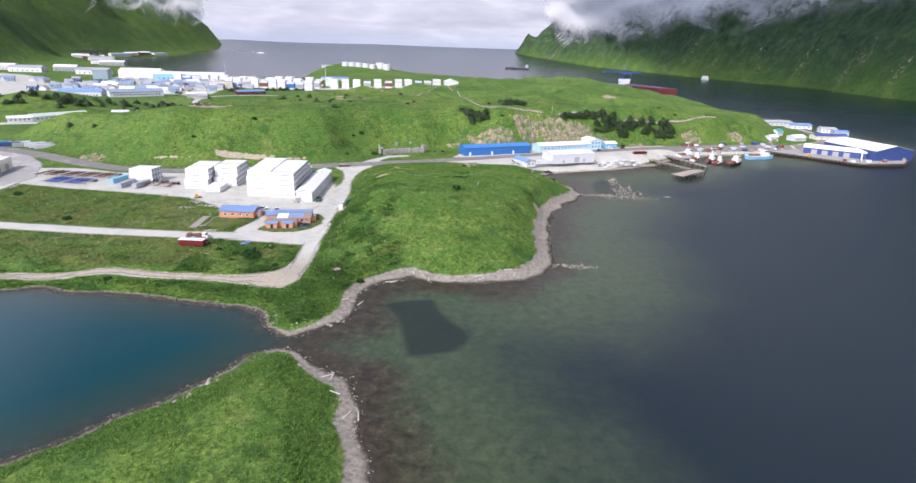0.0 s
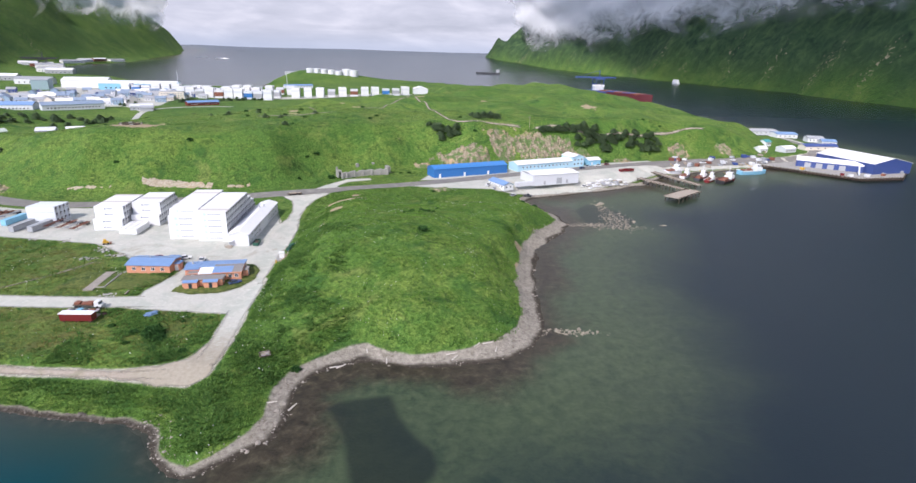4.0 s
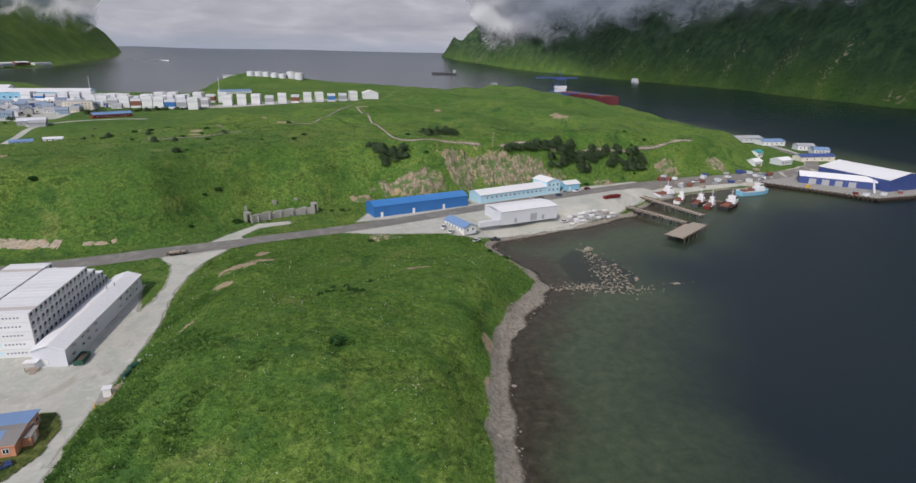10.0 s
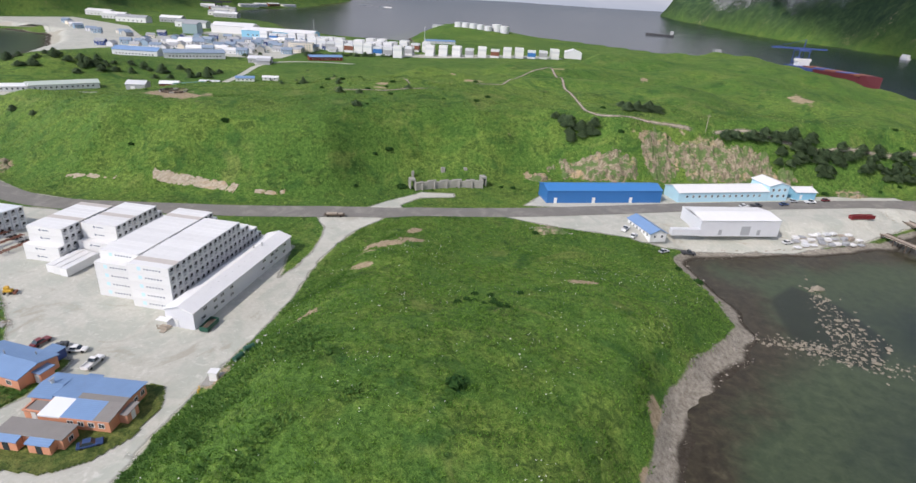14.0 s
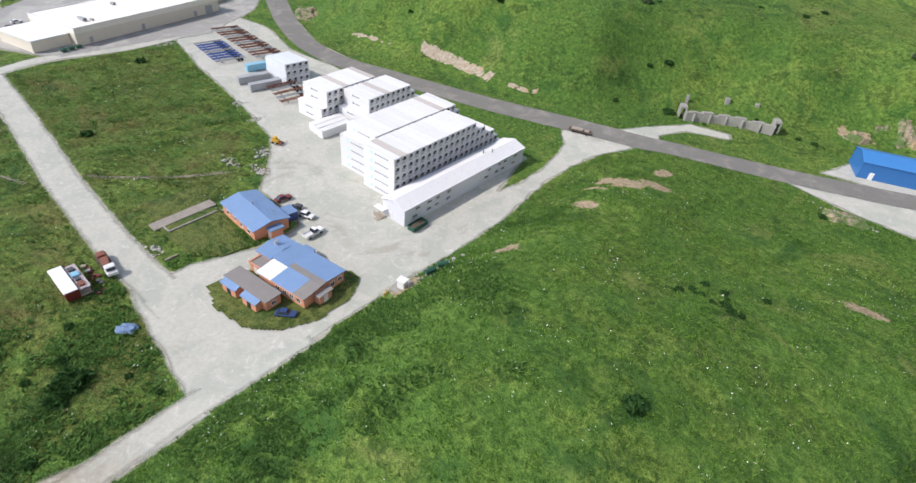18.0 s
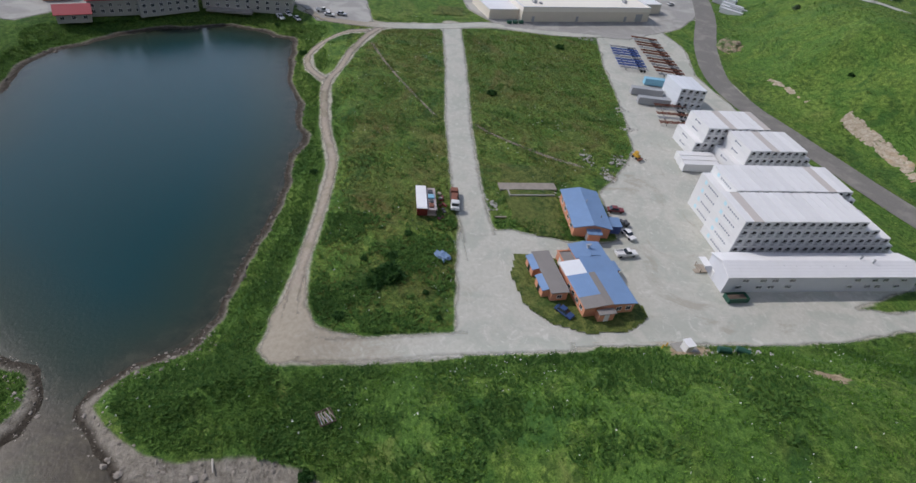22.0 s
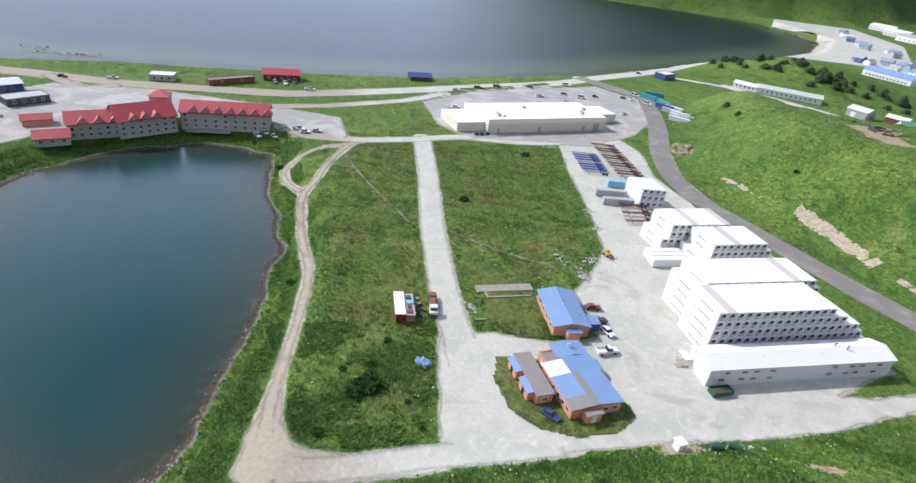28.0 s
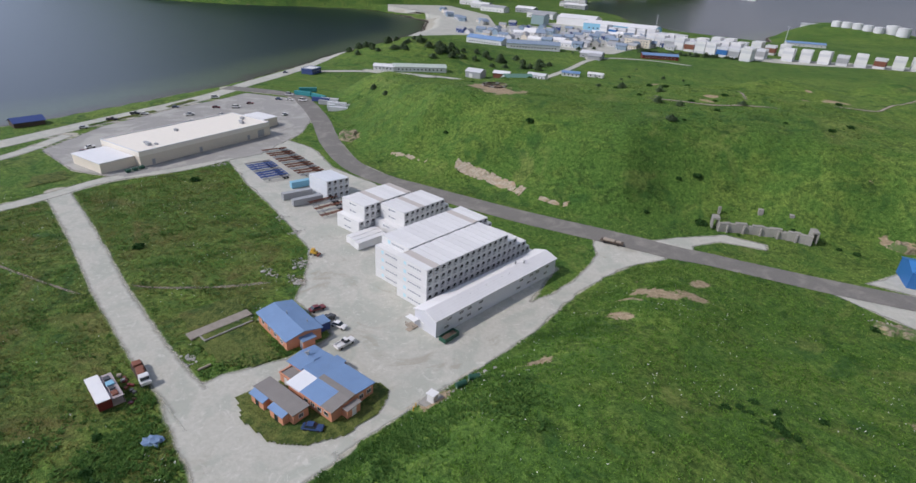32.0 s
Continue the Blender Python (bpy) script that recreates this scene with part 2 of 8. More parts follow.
def gravel_build(nt, N, L, P):
    obj = N.new("ShaderNodeTexCoord").outputs["Object"]
    sep = N.new("ShaderNodeSeparateXYZ")
    L.new(obj, sep.inputs[0])
    f, m, b = noise_of(nt, 1.1, 6, 0.7, obj), noise_of(nt, 0.09, 5, 0.62, obj, 1.0), noise_of(nt, 0.42, 5, 0.68, obj, 1.4)
    c = ramp(nt, f, [(0.25, (0.395, 0.39, 0.33)), (0.5, (0.455, 0.45, 0.39)), (0.75, (0.51, 0.505, 0.445))])
    # grey-green fines, whiter scraped streaks, damp brown hollows
    c = mixc(nt, calc(nt, "MULTIPLY", step_to(nt, m, 0.44, 0.62), 0.65), c, (0.35, 0.37, 0.315))
    c = mixc(nt, calc(nt, "MULTIPLY", step_to(nt, b, 0.55, 0.68), 0.55), c, (0.60, 0.595, 0.54))
    c = mixc(nt, calc(nt, "MULTIPLY", step_to(nt, noise_of(nt, 0.05, 5, 0.65, obj, 1.5), 0.57, 0.70), 0.6), c, (0.31, 0.285, 0.225))
    brown = ramp(nt, f, [(0.25, (0.235, 0.20, 0.145)), (0.75, (0.36, 0.32, 0.245))])
    c = mixc(nt, calc(nt, "MULTIPLY", step_to(nt, calc(nt, "ADD", sep.outputs[1], calc(nt, "MULTIPLY", calc(nt, "SUBTRACT", b, 0.5), 30)), 200, 172), 0.92), c, brown)
    L.new(c, P.inputs["Base Color"])
    P.inputs["Roughness"].default_value = 0.92
    bump(nt, f, 0.35, 0.06, P)
    edge_fade(nt, N, L, P, obj)


M_GRAVEL = material("pale_crushed_gravel", gravel_build)


def old_tar_build(nt, N, L, P):
    obj = N.new("ShaderNodeTexCoord").outputs["Object"]
    f, m = noise_of(nt, 1.4, 5, 0.7, obj), noise_of(nt, 0.06, 5, 0.62, obj, 1.0)
    c = ramp(nt, f, [(0.25, (0.255, 0.25, 0.232)), (0.75, (0.335, 0.33, 0.305))])
    c = mixc(nt, calc(nt, "MULTIPLY", step_to(nt, m, 0.46, 0.64), 0.7), c, (0.44, 0.43, 0.39))
    L.new(c, P.inputs["Base Color"])
    P.inputs["Roughness"].default_value = 0.9
    edge_fade(nt, N, L, P, obj)


M_OLDTAR = material("worn_grey_tar", old_tar_build)


def dirt_build(nt, N, L, P):
    obj = N.new("ShaderNodeTexCoord").outputs["Object"]
    f, m = noise_of(nt, 1.5, 5, 0.75, obj), noise_of(nt, 0.14, 5, 0.6, obj, 0.8)
    c = ramp(nt, f, [(0.2, (0.22, 0.185, 0.14)), (0.5, (0.33, 0.285, 0.225)), (0.8, (0.42, 0.375, 0.31))])
    c = mixc(nt, calc(nt, "MULTIPLY", step_to(nt, m, 0.5, 0.66), 0.5), c, (0.17, 0.16, 0.09))
    L.new(c, P.inputs["Base Color"])
    P.inputs["Roughness"].default_value = 0.95
    bump(nt, f, 0.5, 0.08, P)
    edge_fade(nt, N, L, P, obj)


M_DIRT = material("brown_dirt_track", dirt_build)


def asphalt_build(nt, N, L, P):
    obj = N.new("ShaderNodeTexCoord").outputs["Object"]
    f, m = noise_of(nt, 1.6, 4, 0.7, obj), noise_of(nt, 0.12, 4, 0.6, obj, 0.6)
    c = ramp(nt, f, [(0.2, (0.135, 0.128, 0.114)), (0.8, (0.21, 0.20, 0.18))])
    c = mixc(nt, calc(nt, "MULTIPLY", step_to(nt, m, 0.45, 0.7), 0.6), c, (0.29, 0.275, 0.24))
    L.new(c, P.inputs["Base Color"])
    P.inputs["Roughness"].default_value = 0.9
    bump(nt, f, 0.3, 0.05, P)


M_ASPHALT = material("dusty_dark_road", asphalt_build)


def cloud_build(nt, N, L, P):
    obj = N.new("ShaderNodeTexCoord").outputs["Object"]
    mp = N.new("ShaderNodeMapping")
    mp.inputs["Scale"].default_value = (1, 1, 4.2)
    L.new(obj, mp.inputs[0])
    sep = N.new("ShaderNodeSeparateXYZ")
    L.new(obj, sep.inputs[0])
    n = noise_of(nt, 0.0011, 6, 0.55, mp.outputs[0], 0.6)
    n2 = noise_of(nt, 0.0032, 5, 0.6, mp.outputs[0], 0.3)
    k = calc(nt, "ADD", calc(nt, "MULTIPLY", n, 0.75), calc(nt, "MULTIPLY", n2, 0.25))
    c = ramp(nt, k, [(0.36, (0.46, 0.49, 0.54)), (0.5, (0.56, 0.585, 0.635)), (0.64, (0.70, 0.715, 0.75))])
    low = step_to(nt, sep.outputs[2], 260, 60)
    c = mixc(nt, calc(nt, "MULTIPLY", low, 0.7), c, (0.43, 0.50, 0.61))
    # the bank is brighter and bluer on the sun's side of the sky
    # glow raised on that side to brighten the water's reflections
    side = calc(nt, "ADD", calc(nt, "MULTIPLY", sep.outputs[0], -0.00018), calc(nt, "MULTIPLY", sep.outputs[1], -0.00010))
    c = mixc(nt, step_to(nt, side, -0.1, 0.6), c, (1.28, 1.55, 1.92))
    e, t, m = N.new("ShaderNodeEmission"), N.new("ShaderNodeBsdfTransparent"), N.new("ShaderNodeMixShader")
    L.new(c, e.inputs[0])
    a = calc(nt, "ADD", sep.outputs[2], calc(nt, "MULTIPLY", calc(nt, "SUBTRACT", k, 0.5), 2600))
    # bank also stands higher there, above the view, to brighten the lagoon
    a = calc(nt, "SUBTRACT", a, calc(nt, "MULTIPLY", step_to(nt, side, 0.0, 0.6), 1500))
    L.new(step_to(nt, a, 2100, 1100), m.inputs[0])
    L.new(t.outputs[0], m.inputs[1])
    L.new(e.outputs[0], m.inputs[2])
    L.new(m.outputs[0], N["Material Output"].inputs[0])


M_CLOUD = material("grey_cloud", cloud_build)

# ---- helpers for meshes ----
def thing(name, label, category, at=(0, 0, 0), turn=0.0, group="", kind=""):
    ob = new(name)
    ob.matrix_world = pose(*at, 0, 0, turn)
    return tagged(ob, label, category, group, kind)


def from_bm(name, bm, mat):
    me = bpy.data.meshes.new(name)
    bm.to_mesh(me)
    bm.free()
    for m in mat if isinstance(mat, (list, tuple)) else (mat,):
        me.materials.append(m)
    return me


def part(name, bm, mat, parent, label="", m=None):
    ob = new(name, bm if isinstance(bm, bpy.types.Mesh) else from_bm(name, bm, mat))
    ob.parent = parent
    if m is not None:
        ob.matrix_basis = m
    return tagged(ob, label)


def box(bm, x0, x1, y0, y1, z0, z1, bev=0.0, mi=0):
    r = bmesh.ops.create_cube(bm, size=1, matrix=Matrix.LocRotScale(((x0 + x1) / 2, (y0 + y1) / 2, (z0 + z1) / 2), None, (abs(x1 - x0), abs(y1 - y0), abs(z1 - z0))))
    fs = {f for v in r["verts"] for f in v.link_faces}
    for f in fs:
        f.material_index = mi
    if bev:
        bmesh.ops.bevel(bm, geom=list({e for f in fs for e in f.edges}), offset=bev, segments=1, affect="EDGES")
    return bm


def boxes(*dims, bev=0.0):
    bm = bmesh.new()
    for d in dims:
        box(bm, *d, bev=bev)
    return bm


def tube(bm, a, b, r0, r1=None, n=8):
    a, b = Vector(a), Vector(b)
    d = b - a
    m = Matrix.Translation((a + b) / 2) @ d.to_track_quat("Z", "Y").to_matrix().to_4x4()
    bmesh.ops.create_cone(bm, cap_ends=True, segments=n, radius1=r0, radius2=r0 if r1 is None else r1, depth=d.length, matrix=m)
    return bm


def prism(bm, pts, z0, z1):
    """A slab over a plan outline."""
    lo = [bm.verts.new((x, y, z0)) for x, y in pts]
    hi = [bm.verts.new((x, y, z1)) for x, y in pts]
    bm.faces.new(hi)
    bm.faces.new(lo[::-1])
    n = len(pts)
    for i in range(n):
        j = (i + 1) % n
        bm.faces.new((lo[i], lo[j], hi[j], hi[i]))
    bmesh.ops.recalc_face_normals(bm, faces=bm.faces)
    return bm


def grid_mesh(name, X, Y, Z, attrs=(), keep=None):
    """A height sheet from 2D arrays."""
    ny, nx = X.shape
    co = np.stack([X, Y, Z], -1).reshape(-1, 3)
    i = np.arange(ny * nx).reshape(ny, nx)
    q = np.stack([i[:-1, :-1], i[:-1, 1:], i[1:, 1:], i[1:, :-1]], -1).reshape(-1, 4)
    if keep is not None:
        k = keep.ravel()
        q = q[k[q].any(1)]
    me = bpy.data.meshes.new(name)
    me.vertices.add(len(co))
    me.vertices.foreach_set("co", co.astype(np.float32).ravel())
    me.loops.add(q.size)
    me.loops.foreach_set("vertex_index", q.ravel().astype(np.int32))
    me.polygons.add(len(q))
    me.polygons.foreach_set("loop_start", np.arange(0, q.size, 4, dtype=np.int32))
    me.update(calc_edges=True)
    me.polygons.foreach_set("use_smooth", np.ones(len(q), dtype=bool))
    for n, v in attrs:
        me.attributes.new(n, "FLOAT", "POINT").data.foreach_set("value", v.astype(np.float32).ravel())
    return me


# ---- the lie of the land ----
def sstep(v, a, b):
    t = np.clip((np.asarray(v, float) - a) / (b - a), 0, 1)
    return t * t * (3 - 2 * t)


def line_dist(x, y, pts, closed=False):
    p = np.array(pts, float)
    q = np.roll(p, -1, 0) if closed else p[1:]
    p = p if closed else p[:-1]
    best = np.full(x.shape, 1e12)
    for (ax, ay), (bx, by) in zip(p, q):
        dx, dy = bx - ax, by - ay
        t = np.clip(((x - ax) * dx + (y - ay) * dy) / (dx * dx + dy * dy + 1e-9), 0, 1)
        best = np.minimum(best, (x - ax - t * dx) ** 2 + (y - ay - t * dy) ** 2)
    return np.sqrt(best)


def inside(x, y, pts):
    r = np.zeros(x.shape, bool)
    p = list(pts)
    for (ax, ay), (bx, by) in zip(p, p[1:] + p[:1]):
        if ay != by:
            r ^= ((ay > y) != (by > y)) & (x < (bx - ax) * (y - ay) / (by - ay) + ax)
    return r


def signed(x, y, pts):
    d = line_dist(x, y, pts, True)
    return np.where(inside(x, y, pts), d, -d)


LAGOON_N = [(-219, 150), (-200, 151), (-182, 153), (-165, 158), (-142, 162), (-119, 160), (-100, 159), (-86, 156), (-69, 154), (-62, 149), (-57, 142), (-52, 138), (-47, 136)]
COVE = [(-40, 139), (-34, 146), (-32, 154), (-33, 166), (-29, 176), (-17, 183), (-4, 179), (11, 179), (27, 185), (38, 196), (41, 212), (42, 232), (45, 254), (51, 275), (60, 295), (70, 309),
        (75, 320), (74, 335), (68, 350), (60, 368), (66, 377), (96, 390), (121, 400), (150, 417)]
EAST = [(172, 442), (200, 461), (240, 478), (290, 492), (340, 512), (400, 545), (420, 563), (412, 620), (400, 735), (372, 917), (330, 1117), (300, 1300), (150, 1450), (-60, 1640), (-268, 1700), (-420, 1600),
        (-400, 1420), (-330, 1250), (-450, 1230), (-600, 1290), (-760, 1480), (-1000, 1640), (-1270, 1960), (-1395, 2341), (-1410, 2600), (-1500, 3100), (-1500, 3700), (-1660, 4300), (-3600, 4300)]
WEST = [(-3600, 1500), (-1900, 700), (-1215, 792), (-1040, 957), (-807, 900), (-667, 767), (-499, 484), (-427, 367), (-378, 235), (-363, 145), (-358, 44), (-345, -11), (-420, -200), (-600, -900), (-200, -1200)]
SPIT = [(60, -900), (40, -300), (14, -60), (-2, 30), (-14, 80), (-18, 93), (-26, 115), (-34, 122), (-42, 128.5), (-50, 130.5), (-56, 126), (-60, 116), (-68, 106), (-78, 94), (-92, 80), (-110, 72),
        (-135, 74), (-153, 71), (-179, 69), (-203, 80), (-219, 102), (-228, 125)]
LAND = LAGOON_N + COVE + EAST + WEST + SPIT
HILL = [(-285, 368), (-236, 347), (-200, 337), (-158, 342), (-113, 354), (-77, 367), (-66, 385), (-50, 402), (-24, 410), (0, 425), (55, 440), (62, 447), (115, 464), (140, 471), (180, 483), (230, 500), (280, 515),
        (330, 560), (365, 640), (385, 760), (400, 900), (360, 1120), (250, 1250), (50, 1000), (-50, 850), (-85, 720), (-110, 620), (-150, 552), (-200, 506), (-260, 478), (-320, 458), (-356, 432), (-346, 402)]
MOUNT_E = [(1035, 900), (1035, 1157), (1037, 1678), (960, 2199), (850, 3000), (600, 3900), (330, 4500), (300, 4600), (4000, 4600), (4000, -400), (1500, -400), (1150, 500)]
MOUNT_W = [(-1350, 560), (-1150, 720), (-1110, 850), (-1085, 1000), (-1075, 1150), (-1090, 1300), (-1140, 1440), (-1170, 1560), (-1274, 1786), (-1337, 1961), (-1382, 2107), (-1455, 2342), (-1480, 2565), (-1560, 3100), (-1560, 3700), (-1720, 4300), (-4300, 4300), (-4300, 500)]


def bumps(x, y, size, seed):
    """Smooth rolling ground from a few turned waves."""
    rng = np.random.RandomState(seed)
    z = np.zeros_like(x)
    for k in range(9):
        a, s = rng.uniform(0, 6.28), size * rng.uniform(0.5, 1.6)
        z += np.sin((x * math.cos(a) + y * math.sin(a)) / s * 6.28 + rng.uniform(0, 6.28)) * s / size
    return z / 5.0


def land(x, y):
    """Height, and distance inland from the water's edge, for plan points."""
    x, y = np.asarray(x, float), np.asarray(y, float)
    wx, wy = x + 1.5 * bumps(x, y, 17, 3), y + 1.5 * bumps(x, y, 19, 4)
    sd = signed(wx, wy, LAND)
    level = 4.9 + 1.7 * sstep(y, 325, 372) + 3 * sstep(y, 560, 800)
    z = np.interp(sd, [-90, -25, 0, 4.5, 8, 14, 26], [-9, -2.2, 0, 0.9, 2.2, 0.9, 1.0])
    z = np.where(sd > 8, 2.2 + (level - 2.2) * sstep(sd, 8, 22), z)
    # the meadow knoll over the cove: a ridge above the yard road, falling gently east and south
    kx, ky = x + 14, y - 248
    knoll = np.exp(-np.where(kx < 0, (kx / 37) ** 4, (kx / 45) ** 2)) * np.exp(-np.where(ky < 0, (ky / 42) ** 2, (ky / 60) ** 2))
    knoll = 15.5 * knoll + 6.5 * np.exp(-((x - 34) / 28) ** 2 - ((y - 300) / 30) ** 2) + 3 * np.exp(-((x + 8) / 22) ** 2 - ((y - 184) / 20) ** 2) + 3.5 * np.exp(-((x + 38) / 14) ** 4 - ((y - 318) / 30) ** 2)
    z += knoll * sstep(sd, 2, 17) * sstep(x, -63, -47)
    on = sstep(knoll, 1.5, 6)
    z += on * (0.8 * bumps(x, y, 30, 5) + 0.45 * bumps(x, y, 11, 15) + 0.2 * bumps(x, y, 5, 16))
    # the long hill behind the road
    sh = signed(x + 3.5 * bumps(x, y, 60, 6), y + 3.5 * bumps(x, y, 55, 7), HILL)
    wide = 50 - 18 * sstep(x, -10, 40) + 45 * sstep(y, 560, 700)
    top = 29 + 3.2 * bumps(x, y, 190, 8) + 1.0 * bumps(x, y, 60, 9) + 0.35 * bumps(x, y, 18, 93) + (4.0 * bumps(x, y, 95, 91) + 2.0 * bumps(x, y, 40, 92)) * sstep(y, 470, 560) + 4 * np.exp(-(((x + 20) / 160) ** 2 + ((y - 560) / 120) ** 2)) - 19 * sstep(x, 150, 370) - 8 * sstep(-x, 195, 265)
    z += top * sstep(sh / wide, 0, 1) * sstep(sd, 0, 30)
    z += 24 * np.exp(-(((x + 300) / 130) ** 2 + ((y - 1540) / 110) ** 2)) * sstep(sd, 0, 60)
    z += 19 * np.exp(-(((x + 445) / 55) ** 2 + ((y - 585) / 75) ** 2)) * sstep(sd, 0, 40)
    z += 31 * np.exp(-(((x + 232) / 52) ** 4 + ((y + 31) / 27) ** 4)) * sstep(sd, 0, 40) * (1 + 0.08 * bumps(x, y, 24, 44))
    # mountains across the water
    for pts, tall, run, seed in ((MOUNT_E, 950, 760, 11), (MOUNT_W, 620, 700, 12)):
        sm = signed(x + 18 * bumps(x, y, 520, seed) + 7 * bumps(x, y, 110, seed + 7), y + 18 * bumps(x, y, 480, seed + 5), pts)
        rise = tall * np.clip(sm / run, 0, 2.2) ** 0.9 * (0.86 + 0.16 * bumps(x, y, 520, seed + 1) + 0.20 * (1 - np.abs(bumps(x, y, 260, seed + 2))) + 0.10 * (1 - np.abs(bumps(x, y, 95, seed + 3))) + 0.03 * bumps(x, y, 40, seed + 4))
        z = np.where((sm <= 0) & (sm > -140), np.maximum(z, 0.5 * sm), z)
        z = np.where(sm > 0, np.maximum(z, 0) * 0 + np.minimum(rise + 2, 900), z)
        sd = np.maximum(sd, sm)
    return z, sd


def height(x, y):
    return float(land(np.array([x]), np.array([y]))[0][0])


# ---- roads and yards: plan lines with widths ----
ROADS = {
    "main_road": (9.5, [(-392, 348), (-345, 374), (-318, 370), (-278, 356), (-238, 338), (-203, 327), (-178, 327), (-158, 332), (-113, 344), (-77, 356), (-49, 365), (-10, 381), (28, 400), (70, 422), (108, 440), (140, 455),
                        (180, 472), (230, 490), (270, 501), (310, 513), (350, 535), (372, 580), (380, 640)]),
    "yard_road": (8.5, [(-240, 216), (-194, 214), (-150, 211), (-112, 210), (-88, 211), (-64, 212)]),
    "lower_track": (6.5, [(-56.5, 170), (-57, 186), (-58.5, 205), (-59, 228)]),
    "shore_track": (3.6, [(-236, 200), (-226, 184), (-203, 175), (-186, 171), (-173, 167), (-148, 169), (-125, 173), (-104, 172), (-84, 170), (-70, 169), (-60, 170)]),
    "track_loop": (3.4, [(-176, 167), (-188, 160), (-200, 158), (-212, 163), (-220, 172), (-224, 182)]),
    "cross_road": (7.0, [(-243, 152), (-232, 168), (-231, 188), (-236, 212), (-243, 235), (-240, 262), (-244, 288), (-262, 322), (-290, 352)]),
    "highway": (12.0, [(-300, -40), (-305, 8), (-296, 66), (-296, 110), (-298, 151), (-318, 205), (-341, 256), (-362, 305), (-386, 352), (-430, 425), (-485, 505), (-560, 620), (-650, 730)]),
    "lagoon_road": (7.5, [(-70, 38), (-100, 45), (-123, 47), (-150, 45.8), (-170, 43.6), (-204, 45), (-230, 45), (-252, 46), (-277, 52), (-293, 70)]),
    "hotel_road": (7.0, [(-304, 30), (-282, 56), (-270, 90), (-268, 127), (-280, 170), (-300, 212), (-322, 238)]),
}
YARD = [(-250, 286), (-204, 277), (-170, 273), (-138, 267), (-122, 256), (-113, 248), (-92, 247), (-91, 234), (-95, 220), (-94, 205.5), (-76, 204), (-61, 202), (-55.2, 206), (-57.4, 229), (-58.2, 250), (-58.4, 268), (-58.4, 276), (-60, 292), (-63.5, 312), (-64.4, 330),
        (-61.8, 344.5), (-56, 357), (-84, 353), (-79.5, 346), (-74.5, 340.5), (-71.6, 331), (-69.6, 321), (-68.8, 308), (-70, 300), (-75.8, 318), (-77, 323), (-96, 326), (-135, 327), (-175, 321), (-203, 318), (-235, 326), (-258, 322)]
SHOP_YARD = [(-300, 222), (-262, 226), (-240, 240), (-240, 300), (-262, 335), (-290, 360), (-330, 372), (-368, 352), (-352, 300), (-330, 255)]
WHARF_YARD = [(-8, 386), (-14, 376), (6, 372), (40, 372), (62, 380), (104, 395), (142, 420), (170, 448), (198, 466), (240, 482), (292, 497), (300, 512), (250, 500), (180, 476), (108, 444), (40, 410)]
BLUE_YARD = [(-6, 392), (2, 416), (56, 436), (120, 460), (175, 480), (180, 474), (108, 442), (28, 402)]
BUNKER_LOOP = [(-68, 362), (-62, 375), (-52, 392), (-38, 396), (-36, 391), (-50, 384), (-55, 372), (-52, 366)]
HOTEL_YARD = [(-246, 150), (-232, 158), (-230, 182), (-262, 178), (-275, 140), (-288, 90), (-288, 40), (-262, 22), (-222, 26), (-206, 42), (-203, 56), (-218, 66), (-236, 82), (-248, 112)]
TRACK_CORNER = [(-78, 167.6), (-66, 165.4), (-57.5, 164.4), (-53.6, 167.2), (-53.2, 182), (-54.6, 203), (-62, 204), (-60.4, 198), (-60, 186), (-60.8, 179), (-63, 174.6), (-68.5, 172.2), (-78, 171.6)]
BAY_FLAT = [(-590, 650), (-640, 730), (-770, 865), (-860, 940), (-980, 940), (-1060, 1000), (-1020, 1150), (-800, 1050), (-640, 900), (-560, 760)]
LODGE_PARK = [(-121, 55), (-122, 67), (-111, 68), (-103, 60), (-106, 53)]
TOWN = [(-600, 770), (-520, 752), (-400, 768), (-352, 790), (-372, 880), (-420, 1000), (-560, 1012), (-640, 960)]
PORT = [(-660, 1010), (-560, 1012), (-420, 1005), (-330, 1010), (-340, 1080), (-460, 1130), (-640, 1120)]
YARDS = {"gravel_yard": YARD, "shop_yard": SHOP_YARD, "wharf_yard": WHARF_YARD, "blue_shed_yard": BLUE_YARD, "bunker_loop": BUNKER_LOOP, "hotel_yard": HOTEL_YARD, "track_corner": TRACK_CORNER, "lodge_car_park": LODGE_PARK, "town_ground": TOWN, "bay_flat": BAY_FLAT, "port_ground": PORT}


def gravel_field(x, y):
    g = np.full(x.shape, -1e3)
    for w, pts in ROADS.values():
        g = np.maximum(g, w / 2 - line_dist(x, y, pts))
    for pts in YARDS.values():
        g = np.maximum(g, signed(x, y, pts))
    return g


def axis(lo, hi, a, b, step, grow):
    v = list(np.arange(a, b + step, step))
    s = step
    while v[-1] < hi:
        s *= grow
        v.append(v[-1] + s)
    s = step
    while v[0] > lo:
        s *= grow
        v.insert(0, v[0] - s)
    return np.array(v)


